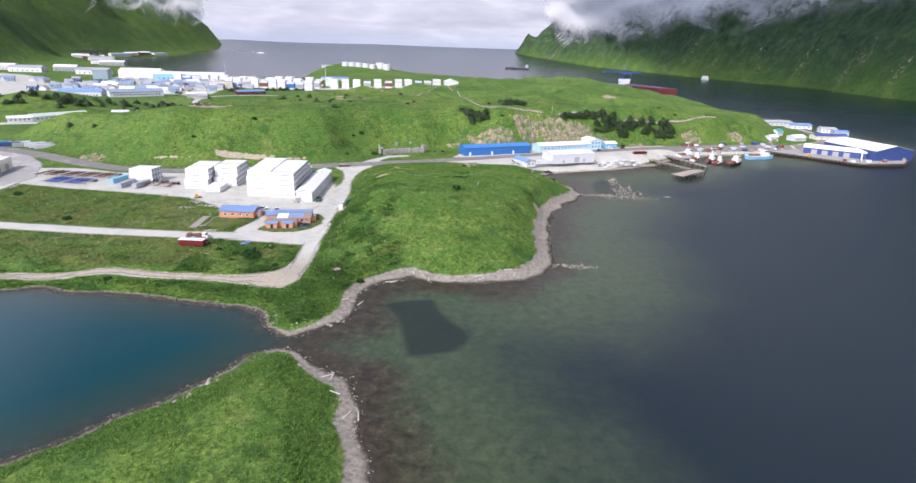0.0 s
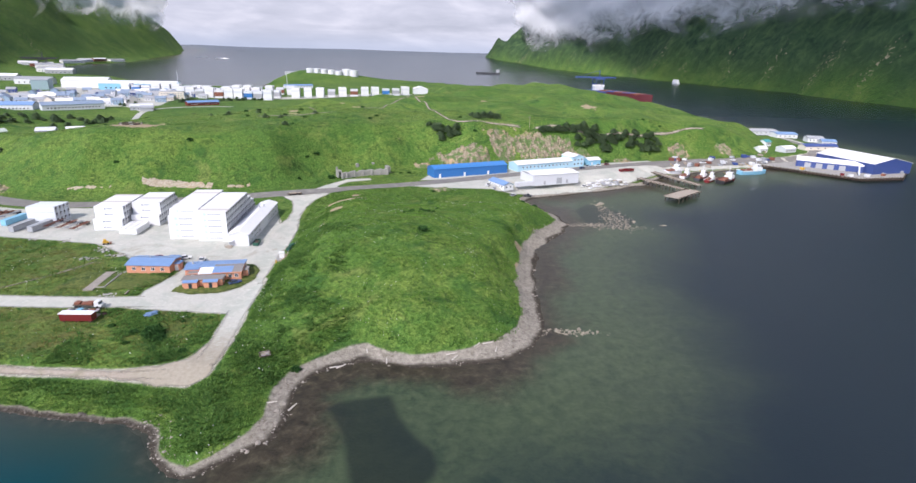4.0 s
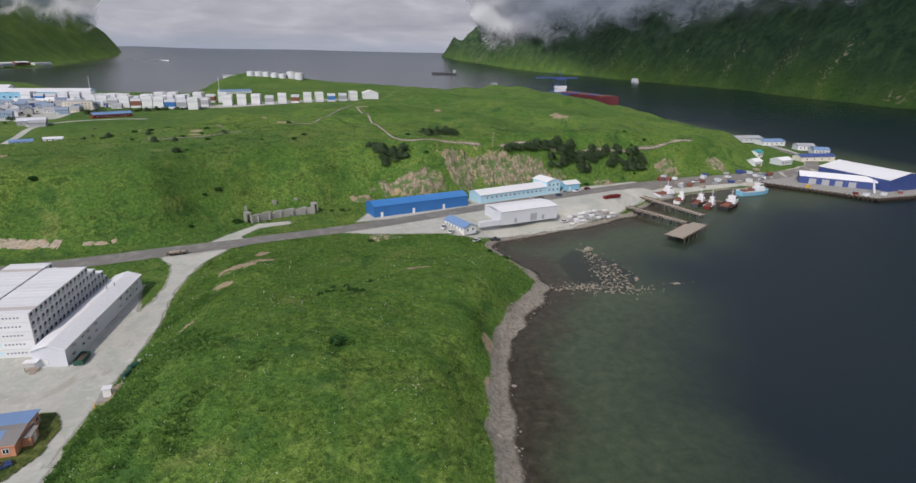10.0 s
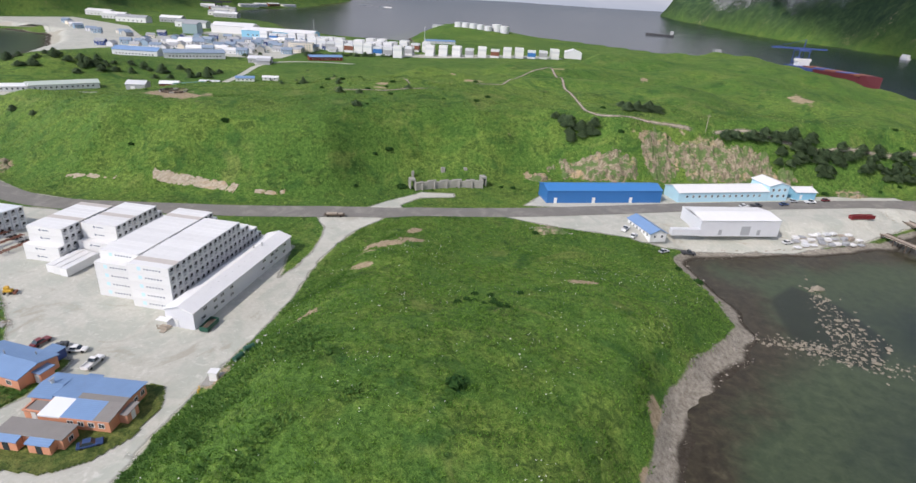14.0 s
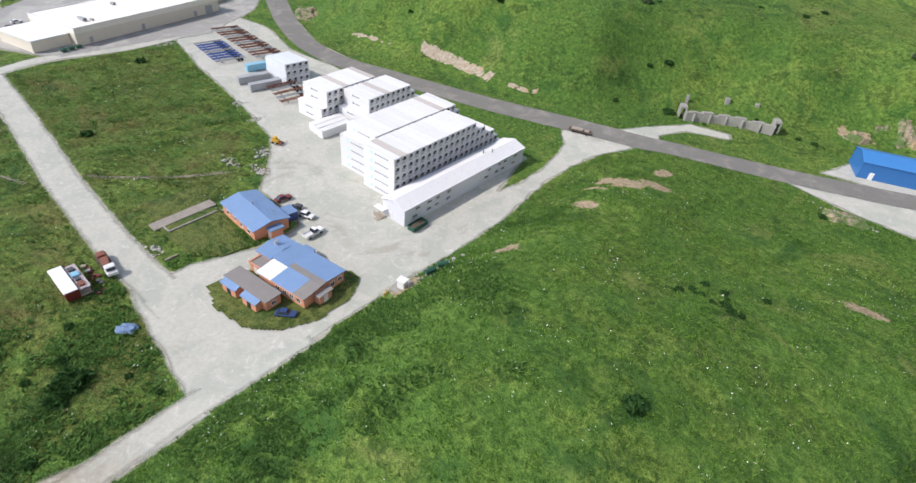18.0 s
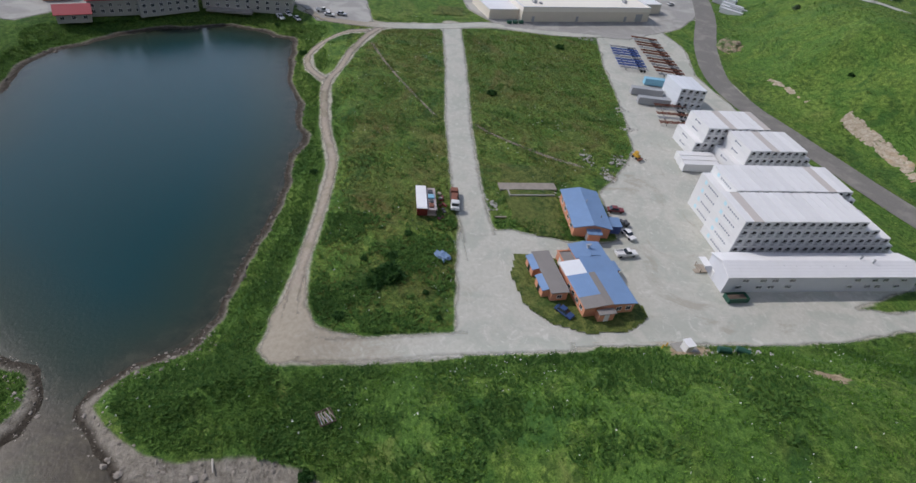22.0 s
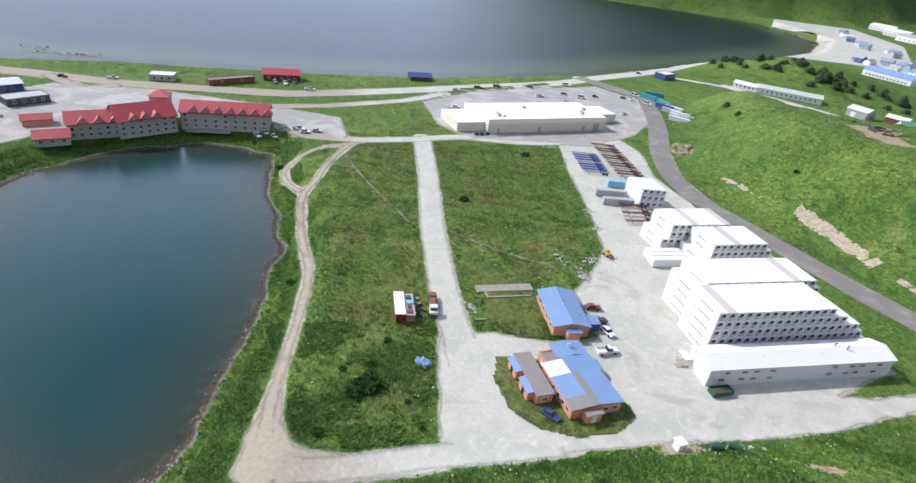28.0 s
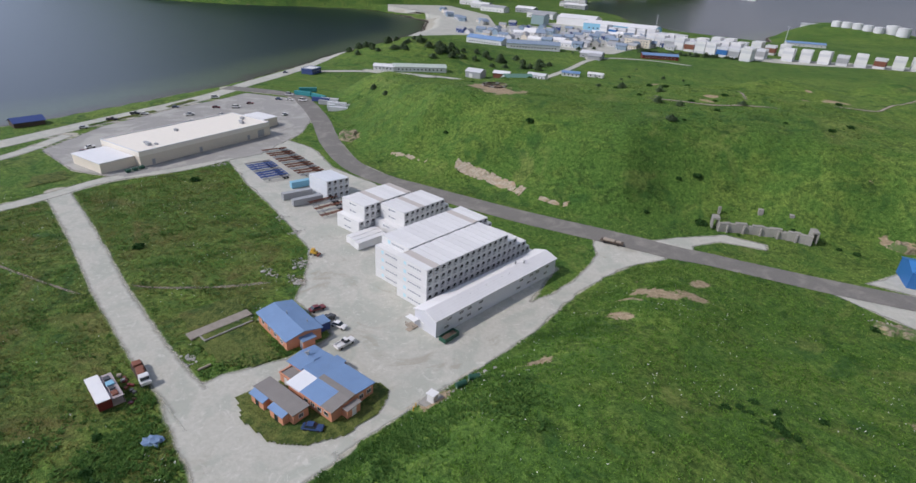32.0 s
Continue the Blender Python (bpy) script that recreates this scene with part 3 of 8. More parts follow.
AX, AY = axis(-4300, 4300, -290, 200, 2.0, 1.045), axis(-1200, 4700, 60, 480, 2.0, 1.04)
GX, GY = np.meshgrid(AX, AY)
GZ, GS = land(GX, GY)
GG = gravel_field(GX, GY)
BARE_AT = [(-46, 327, 8, 5), (-40, 345, 3.5, 4), (-46, 315.5, 4.5, 1.6), (-37, 333, 5, 3.5), (-240, 350, 8, 7), (-184, 405, 19, 13), (-60, 537, 9, 5), (-66, 523, 9, 4), (-77, 541, 4, 3), (-105, 480, 5, 2.5), (-145, 494, 5, 3), (-102, 470, 4, 2), (-14, 610, 6, 10), (13, 722, 5, 10), (21, 662, 4, 6),
           (54, 645, 4, 8), (150, 580, 6, 16), (101, 725, 4, 8), (-5, 431, 6, 4), (22, 441, 16, 5), (52, 457, 10, 10), (92, 468, 28, 9), (153, 474, 8, 5), (208, 501, 9, 7), (256, 517, 9, 7), (300, 534, 5, 5), (41, 268, 2.5, 9), (38, 250, 2, 6), (22, 318, 5, 3), (-55.5, 250, 3, 6), (-45, 272, 2, 4), (-44, 306, 4, 2.5), (-50, 318, 3, 3)]


def bare_field(x, y):
    b = np.zeros_like(x)
    for bx, by, rx, ry in BARE_AT:
        b = np.maximum(b, np.exp(-(((x - bx) / rx) ** 2 + ((y - by) / ry) ** 2)))
    return b


GB = bare_field(GX, GY)
far_shore = np.maximum(signed(GX, GY, MOUNT_E), signed(GX, GY, MOUNT_W))
GB = np.where(far_shore > 0, 0.36 * sstep(bumps(GX, GY, 130, 71) + 0.5 * bumps(GX, GY, 47, 72), 0.35, 0.9) * sstep(far_shore, 190, 20), GB)
# heath thinned on the west mountain: lighter green, partly imitating its sunlit slopes
GH = sstep(far_shore, -20, 60) * (1 - 0.8 * sstep(-GX, 800, 1000))
GD = 0.36 * sstep(signed(GX, GY, [(-235, 180), (-235, 275), (-130, 262), (-96, 215), (-62, 200), (-64, 178), (-150, 174)]), -2, 4)
GW = 5.2 - 3.4 * np.maximum(sstep(line_dist(GX, GY, LAGOON_N[:-3]), 26, 10), sstep(line_dist(GX, GY, SPIT[11:]), 26, 10)) + 2.6 * sstep(line_dist(GX, GY, COVE[8:19]), 16, 6) - 2.5 * sstep(GY, 420, 480)
GE = np.where(far_shore > -140, 20.0, GS - GW)
ground = new("ground", grid_mesh("ground", GX, GY, GZ, (("shore", GS), ("gravel", GG), ("bare", GB), ("dry", GD), ("beach", GE), ("heath", GH)), keep=GS > -110))
ground.data.materials.append(M_GROUND)
tagged(ground, "green grassy meadow and hills with bare soil and beach", "ground", kind="structure")

# the sea, curving up very slightly far out to meet the horizon
SX, SY = np.meshgrid(axis(-4600, 4600, -260, 300, 4, 1.07), axis(-4500, 4700, 60, 480, 4, 1.07))
sr = np.hypot(SX, SY - 100)
SZ = 88 * np.clip((sr - 3000) / 1700, 0, 1) ** 2
sshore = signed(SX, SY, LAND)
slag = sstep(signed(SX, SY, LAGOON_N + SPIT[11:]), -6, 8)
WEED_BED = [(-24, 162), (-7, 166), (-4, 156), (0, 149), (6, 142), (3, 132), (-12, 127), (-15, 141), (-18, 152)]
sbed = np.maximum(signed(SX, SY, WEED_BED), signed(SX, SY, [(84, 318), (104, 312), (116, 330), (110, 352), (96, 366), (84, 350)]) - 1)
sea = new("sea_water", grid_mesh("sea_water", SX, SY, SZ, (("shore", sshore), ("lagoon", slag), ("weed_bed", sbed)), keep=sr < 4750))
sea.data.materials.append(M_WATER)
tagged(sea, "calm dark blue-grey harbour water with weedy shallows", "water", kind="structure")


def ribbon(pts, width, step=2.5, cols=7, seed=0):
    p = [Vector((*q, 0)) for q in pts]
    fine = []
    for i in range(len(p) - 1):
        a, b, c, d = p[max(i - 1, 0)], p[i], p[i + 1], p[min(i + 2, len(p) - 1)]
        n = max(2, int((c - b).length / step))
        for k in range(n):
            t = k / n
            fine.append(0.5 * ((2 * b) + (c - a) * t + (2 * a - 5 * b + 4 * c - d) * t * t + (3 * b - a - 3 * c + d) * t ** 3))
    fine.append(p[-1])
    f = np.array([v[:2] for v in fine])
    tan = np.gradient(f, axis=0)
    tan /= np.linalg.norm(tan, axis=1)[:, None]
    nor = np.stack([-tan[:, 1], tan[:, 0]], 1)
    rng = np.random.RandomState(seed)
    out = np.linspace(-1, 1, cols)
    wl, wr = (width / 2 * (1 + 0.012 * np.convolve(rng.randn(len(f) + 4), np.ones(5) / 2.2, "valid")) for _ in range(2))
    off = np.where(out[None] < 0, wl[:, None], wr[:, None]) * out[None]
    X, Y = f[:, None, 0] + nor[:, None, 0] * off, f[:, None, 1] + nor[:, None, 1] * off
    return X, Y


def half_width(X, w):
    """Distance in from the rim of a ribbon."""
    e = np.broadcast_to((1 - np.abs(np.linspace(-1, 1, X.shape[1]))) * w / 2 + (0.25 if w < 3 else 0.0), X.shape)
    i = np.arange(X.shape[0], dtype=float)[:, None]
    return np.minimum(e, 0.9 * np.minimum(i, i[::-1]) - 1.0)


ROAD_LABEL = {"main_road": "dusty dark grey two-lane road along the hill foot", "yard_road": "pale gravel road between grass plots"}
for k, (name, (w, pts)) in enumerate(ROADS.items()):
    X, Y = ribbon(pts, w * 1.12, 1.5, 13, seed=k)
    deep = np.max([signed(X, Y, q) for q in YARDS.values()], 0)
    me = grid_mesh(name, X, Y, land(X, Y)[0] + (0.14 if name == "main_road" else 0.06) + 0.006 * k, (("edge", half_width(X, w)),), keep=deep < (99 if name == "main_road" else 1.7))
    ob = new(name, me)
    me.materials.append(M_ASPHALT if name == "main_road" else M_DIRT if name in ("shore_track", "track_loop") else M_GRAVEL)
    tagged(ob, ROAD_LABEL.get(name, "pale gravel " + name.replace("_", " ")), "road", kind="structure")
for k, (name, pts) in enumerate(YARDS.items()):
    xs, ys = [q[0] for q in pts], [q[1] for q in pts]
    X, Y = np.meshgrid(np.arange(min(xs) - 4, max(xs) + 4, 0.8 if k < 8 else 5.0), np.arange(min(ys) - 4, max(ys) + 4, 0.8 if k < 8 else 5.0))
    s = signed(X + 0.6 * bumps(X, Y, 9, 21), Y + 0.6 * bumps(X, Y, 8, 22), pts)
    me = grid_mesh(name, X, Y, land(X, Y)[0] + 0.03 + 0.004 * k, (("edge", s + 0.5),), keep=s > -1.2)
    ob = new(name, me)
    me.materials.append(M_OLDTAR if name in ("shop_yard", "hotel_yard") else M_GRAVEL)
    tagged(ob, ("worn grey tarred " if name in ("shop_yard", "hotel_yard") else "pale crushed-gravel ") + name.replace("_", " ") + " with damp patches", "yard", kind="structure")

# grass island round the orange houses, and a weedy garden plot
for name, pts, txt in (("grass_island", [(-86, 219), (-79, 217), (-70, 218), (-64, 223), (-61.5, 231), (-62, 239), (-66, 245), (-70, 245), (-72, 230), (-84, 229)], "grassy verge round the orange houses"),
                       ("garden_plot", [(-126, 221), (-112, 220), (-99, 221), (-93, 226), (-92.5, 233), (-109, 234.5), (-124, 236)], "weedy old garden plot beside the blue-roofed house"),
                       ("parking_island", [(-333, 250), (-336, 249), (-352, 287), (-349, 289)], "narrow grass island in the shop car park"), ("parking_island", [(-354, 297), (-358, 296), (-370, 316), (-365, 318)], "grass island in the shop car park"),
                       ("parking_island", [(-262, 212), (-250, 208), (-252, 222), (-264, 224)], "rough brown grass island beside the shop")):
    xs, ys = [q[0] for q in pts], [q[1] for q in pts]
    X, Y = np.meshgrid(np.arange(min(xs) - 1, max(xs) + 1, 0.6), np.arange(min(ys) - 1, max(ys) + 1, 0.6))
    s = signed(X + 0.4 * bumps(X, Y, 6, 23), Y + 0.4 * bumps(X, Y, 5, 24), pts)
    Z = land(X, Y)[0] + 0.24 + 0.12 * sstep(s, 0, 2)
    far = np.full(X.shape, 50.0)
    me = grid_mesh(name, X, Y, Z, (("shore", far), ("beach", far), ("gravel", -far), ("bare", 0 * far), ("dry", 0 * far + 0.8), ("heath", 0 * far)), keep=s > 0.2)
    me.materials.append(M_GROUND)
    tagged(new(name, me), txt, "grass", kind="structure")
# wheel ruts across the plots
for k, pts in enumerate(([(-149, 216), (-144, 220), (-139, 226), (-133.5, 233.5), (-129.5, 240), (-126, 248)], [(-152, 204), (-170, 196), (-190, 188), (-212, 181)])):
    for o in (-0.8, 0.8):
        X, Y = ribbon([(x + o * 0.8, y + o * 0.6) for x, y in pts], 0.75 if k == 0 else 0.5, 1.5, 5, seed=80 + k)
        me = grid_mesh("wheel_rut", X, Y, land(X, Y)[0] + 0.1, (("edge", half_width(X, 0.75) + 0.35),))
        me.materials.append(M_DIRT)
        tagged(new("wheel_rut", me), "faint pale wheel rut through the grass", "track", kind="structure")

# damp brown hollow where the yard drains beside the plot
X, Y = np.meshgrid(np.arange(-130, -113, 0.5), np.arange(247, 262, 0.5))
e = 1.6 - 2.2 * np.hypot((X + 121.5) / 4.6, (Y - 254.6) / 3.2) + 0.7 * bumps(X, Y, 5, 71)
me = grid_mesh("damp_hollow", X, Y, land(X, Y)[0] + 0.09, (("edge", e),), keep=e > -1.2)
me.materials.append(M_DIRT)
tagged(new("damp_hollow", me), "damp brown hollow in the gravel yard", "yard", kind="structure")
# two faint wheel ruts running on from the track corner to the point
for o in (-0.9, 0.9):
    X, Y = ribbon([(-55.5 + o, 167), (-53.2 + o, 160.5), (-50.6 + o, 154.5), (-47.5 + o, 148)], 0.8, 1.5, 5, seed=90)
    me = grid_mesh("wheel_rut", X, Y, land(X, Y)[0] + 0.1, (("edge", half_width(X, 0.8) - 0.25),))
    me.materials.append(M_DIRT)
    tagged(new("wheel_rut", me), "faint brown wheel rut towards the point", "track", kind="structure")

# a bank of grey cloud all round the horizon
a = np.linspace(0, 2 * math.pi, 97)
CA, CZ = np.meshgrid(a, np.linspace(60, 4000, 22))
cloud = new("backdrop", grid_mesh("backdrop", 4720 * np.sin(CA), 100 + 4720 * np.cos(CA), CZ))
cloud.data.materials.append(M_CLOUD)
tagged(cloud, "low grey overcast cloud bank above the sea horizon", "sky", kind="structure")

# ---- paints and claddings ----
def shaded(name, col, rough=0.55, vary=0.10, ribs=0.0, stain=0.12, metal=0.0):
    """Coated sheet metal, each piece of a slightly different fade; ribs: spacing of the profile in metres."""
    def build(nt, N, L, P):
        rnd = N.new("ShaderNodeObjectInfo").outputs["Random"]
        a, f = noise_of(nt, 0.45, 4), noise_of(nt, 5.0, 4)
        v = calc(nt, "ADD", calc(nt, "MULTIPLY", a, vary), calc(nt, "MULTIPLY", f, vary * 0.5))
        v = calc(nt, "ADD", calc(nt, "ADD", v, calc(nt, "MULTIPLY", rnd, vary)), 1.0 - vary * 1.25)
        c = mixc(nt, 1.0, col, v, "MULTIPLY")
        c = mixc(nt, calc(nt, "MULTIPLY", step_to(nt, noise_of(nt, 1.1, 5, 0.7), 0.55, 0.8), stain), c, (0.16, 0.12, 0.085))
        L.new(c, P.inputs["Base Color"])
        P.inputs["Roughness"].default_value, P.inputs["Metallic"].default_value = rough, metal
        if ribs:
            w = N.new("ShaderNodeTexWave")
            w.bands_direction = "X"
            w.inputs["Scale"].default_value = 1 / ribs / 3.2
            L.new(N.new("ShaderNodeTexCoord").outputs["Object"], w.inputs[0])
            bump(nt, w.outputs["Fac"], 0.5, 0.04, P)
        else:
            bump(nt, f, 0.15, 0.02, P)
    return material(name, build)


M_WHITE = shaded("white_steel_paint", (0.70, 0.70, 0.69))
M_OFFWHITE = shaded("chalky_white_siding", (0.61, 0.62, 0.635))
M_SHEDWALL = shaded("pale_grey_siding", (0.62, 0.63, 0.66), ribs=0.6)
M_WROOF = shaded("white_metal_roof", (0.73, 0.73, 0.725), 0.5, ribs=0.8)
M_GREY = shaded("grey_paint", (0.34, 0.35, 0.36))
M_DARK = shaded("dark_grey_steel", (0.06, 0.062, 0.068))
M_BLACK = shaded("black_rubber", (0.018, 0.018, 0.019), 0.85)
M_BLUE = shaded("blue_steel_cladding", (0.030, 0.15, 0.40), 0.45, ribs=0.5)
M_BROOF = shaded("weathered_blue_roof", (0.165, 0.27, 0.45), 0.5, 0.2, ribs=0.5, stain=0.25)
M_NAVY = shaded("navy_cladding", (0.040, 0.070, 0.22), ribs=0.6)
M_CYAN = shaded("pale_turquoise_cladding", (0.42, 0.64, 0.74))
M_SLATE = shaded("dull_slate_blue_roof", (0.22, 0.28, 0.36), 0.6, 0.2, stain=0.3)
M_DULLBLUE = shaded("dull_blue_siding", (0.26, 0.36, 0.45), 0.7)
M_ORANGE = shaded("salmon_orange_siding", (0.58, 0.265, 0.155), 0.7, stain=0.2)
M_FELT = shaded("grey_roof_felt", (0.23, 0.215, 0.20), 0.9, 0.22, stain=0.3)
M_RED = shaded("red_metal_roof", (0.40, 0.055, 0.065), 0.55, ribs=0.5)
M_CREAM = shaded("cream_block_wall", (0.70, 0.64, 0.53), 0.8)
M_STONE = shaded("grey_green_siding", (0.36, 0.36, 0.33), 0.8)
M_RUST = shaded("rusty_brown_steel", (0.20, 0.075, 0.045), 0.8)
M_TEAL = shaded("teal_container_paint", (0.035, 0.28, 0.30))
M_GREEN = shaded("green_roof", (0.13, 0.26, 0.20), ribs=0.5)
M_TAN = shaded("tan_metal_roof", (0.40, 0.235, 0.14), ribs=0.5)
M_LIGHTBLUE = shaded("light_blue_paint", (0.22, 0.47, 0.62))
M_YELLOW = shaded("yellow_paint", (0.62, 0.36, 0.03))
M_DKGREEN = shaded("dark_green_paint", (0.02, 0.085, 0.055))
M_CAR_R = shaded("dark_red_car_paint", (0.16, 0.02, 0.022), 0.3)
M_CAR_S = shaded("silver_car_paint", (0.42, 0.43, 0.44), 0.3)
M_CAR_B = shaded("blue_car_paint", (0.03, 0.06, 0.16), 0.3)
M_LOGO = plain("pale_blue_mark", (0.50, 0.72, 0.78), 0.5)
M_INK = plain("grey_blue_marking", (0.16, 0.19, 0.24), 0.5)
M_CONC = plain("weathered_concrete", (0.30, 0.29, 0.26), 0.9, vary=0.3, scale=0.4, bumpy=0.5, stain=0.5)
M_WOOD = plain("weathered_timber", (0.34, 0.29, 0.23), 0.85, vary=0.3, scale=0.8, bumpy=0.4, stain=0.4)
M_DKWOOD = plain("tarred_timber", (0.085, 0.062, 0.045), 0.9, vary=0.3, bumpy=0.4)
M_ROCK = plain("weathered_rock", (0.28, 0.25, 0.21), 0.9, vary=0.45, scale=0.35, fine=2.5, bumpy=0.8, stain=0.5)

M_DKROCK = plain("dark_wet_rock", (0.10, 0.085, 0.068), 0.8, vary=0.5, scale=0.4, fine=2.5, bumpy=0.8, stain=0.4)


def glass_build(nt, N, L, P):
    P.inputs["Base Color"].default_value = (0.03, 0.04, 0.05, 1)
    P.inputs["Roughness"].default_value = 0.08
    P.inputs["Specular IOR Level"].default_value = 0.7


M_GLASS = material("dark_window_glass", glass_build)


# ---- kit of building parts ----
def pane_mesh(w, h):
    key = ("window", w, h)
    if key not in KIT:
        KIT[key] = (from_bm("frame", boxes((-w / 2 - 0.1, w / 2 + 0.1, -0.06, 0.05, -h / 2 - 0.1, -h / 2), (-w / 2 - 0.1, w / 2 + 0.1, -0.06, 0.05, h / 2, h / 2 + 0.1), (-w / 2 - 0.1, -w / 2, -0.06, 0.05, -h / 2, h / 2),
                                            (w / 2, w / 2 + 0.1, -0.06, 0.05, -h / 2, h / 2), (-0.04, 0.04, -0.05, 0.04, -h / 2, h / 2)), M_WHITE),
                    from_bm("pane", boxes((-w / 2, w / 2, -0.03, 0.03, -h / 2, h / 2)), M_GLASS))
    return KIT[key]


KIT = {}
SIDE = {"-y": (0, 0), "+x": (1, 90), "+y": (2, 180), "-x": (3, -90)}


def windows(ob, lx, ly, side, zs, n, w=1.2, h=1.2, a=0.06, b=0.94, x0=0.0, y0=0.0):
    """n windows a storey, along one wall of a box that starts at (x0, y0)."""
    fr, pn = pane_mesh(w, h)
    for z in zs:
        for k in range(n):
            t = a + (b - a) * ((k + 0.5) / n)
            p = {"-y": (x0 + t * lx, y0 - 0.03), "+y": (x0 + t * lx, y0 + ly + 0.03), "-x": (x0 - 0.03, y0 + t * ly), "+x": (x0 + lx + 0.03, y0 + t * ly)}[side]
            win = part("window", fr, None, ob, m=pose(*p, z, 0, 0, SIDE[side][1]))
            part("pane", pn, None, win)


def door(ob, x, y, turn, w=1.0, h=2.1, mat=None, z=0.0):
    key = ("door", w, h)
    if key not in KIT:
        KIT[key] = from_bm("door", boxes((-w / 2, w / 2, -0.05, 0.04, 0, h), (-w / 2 - 0.1, -w / 2, -0.08, 0.04, 0, h + 0.1), (w / 2, w / 2 + 0.1, -0.08, 0.04, 0, h + 0.1), (-w / 2, w / 2, -0.08, 0.04, h, h + 0.1), bev=0.01), M_WHITE)
    d = part("door", KIT[key], None, ob, m=pose(x, y, z, 0, 0, turn))
    if mat:
        d.data = KIT[key].copy()
        d.data.materials[0] = mat
    return d


def gable_walls(lx, ly, h, rh, along):
    """A box with pointed ends; the ridge runs along 'x' or 'y'."""
    bm = bmesh.new()
    box(bm, 0, lx, 0, ly, -0.6, h)
    for k in (0, 1):
        pts = [(0, 0, h), (lx, 0, h), (lx / 2, 0, h + rh)] if along == "y" else [(0, 0, h), (0, ly, h), (0, ly / 2, h + rh)]
        off = Vector((0, k * ly, 0)) if along == "y" else Vector((k * lx, 0, 0))
        bm.faces.new([bm.verts.new(Vector(p) + off) for p in pts])
    bmesh.ops.recalc_face_normals(bm, faces=bm.faces)
    return bm


def gable_roof(lx, ly, h, rh, along, eave=0.5, th=0.2):
    bm = bmesh.new()
    half = (lx if along == "y" else ly) / 2
    L = ly if along == "y" else lx
    s = rh / half
    for sg in (-1, 1):
        pts = []
        for u, zz in ((half + eave, h - s * eave), (0, h + rh)):
            for v in (-eave, L + eave):
                for dz in (0.03, 0.03 + th):
                    c = half + sg * u
                    pts.append(bm.verts.new((c, v, zz + dz) if along == "y" else (v, c, zz + dz)))
        for q in ((0, 2, 6, 4), (1, 5, 7, 3), (0, 1, 3, 2), (4, 6, 7, 5), (0, 4, 5, 1), (2, 3, 7, 6)):
            bm.faces.new([pts[i] for i in q])
    bmesh.ops.recalc_face_normals(bm, faces=bm.faces)
    return bm


def gable(name, label, x, y, lx, ly, h, rh, turn, wall, roof, along="y", z=None, category="building", group="", eave=0.5, wins=(), doors=()):
    ob = thing(name, label, category, (x, y, height(x, y) if z is None else z), turn, group)
    part("wall", gable_walls(lx, ly, h, rh, along), wall, ob)
    part("roof", gable_roof(lx, ly, h, rh, along, eave), roof, ob)
    for w in wins:
        windows(ob, lx, ly, *w)
    for d in doors:
        door(ob, *d)
    return ob


def flat(name, label, x, y, lx, ly, h, turn, wall, roof, z=None, category="building", group="", wins=(), doors=(), lip=0.35):
    ob = thing(name, label, category, (x, y, height(x, y) if z is None else z), turn, group)
    part("wall", boxes((0, lx, 0, ly, -0.6, h)), wall, ob)
    part("roof", boxes((-0.15, lx + 0.15, -0.15, ly + 0.15, h, h + 0.12)), roof, ob)
    part("parapet", boxes((-0.2, lx + 0.2, -0.2, 0.15, h + 0.12, h + lip), (-0.2, lx + 0.2, ly - 0.15, ly + 0.2, h + 0.12, h + lip), (-0.2, 0.15, 0.15, ly - 0.15, h + 0.12, h + lip), (lx - 0.15, lx + 0.2, 0.15, ly - 0.15, h + 0.12, h + lip)), wall, ob)
    for w in wins:
        windows(ob, lx, ly, *w)
    for d in doors:
        door(ob, *d)
    return ob


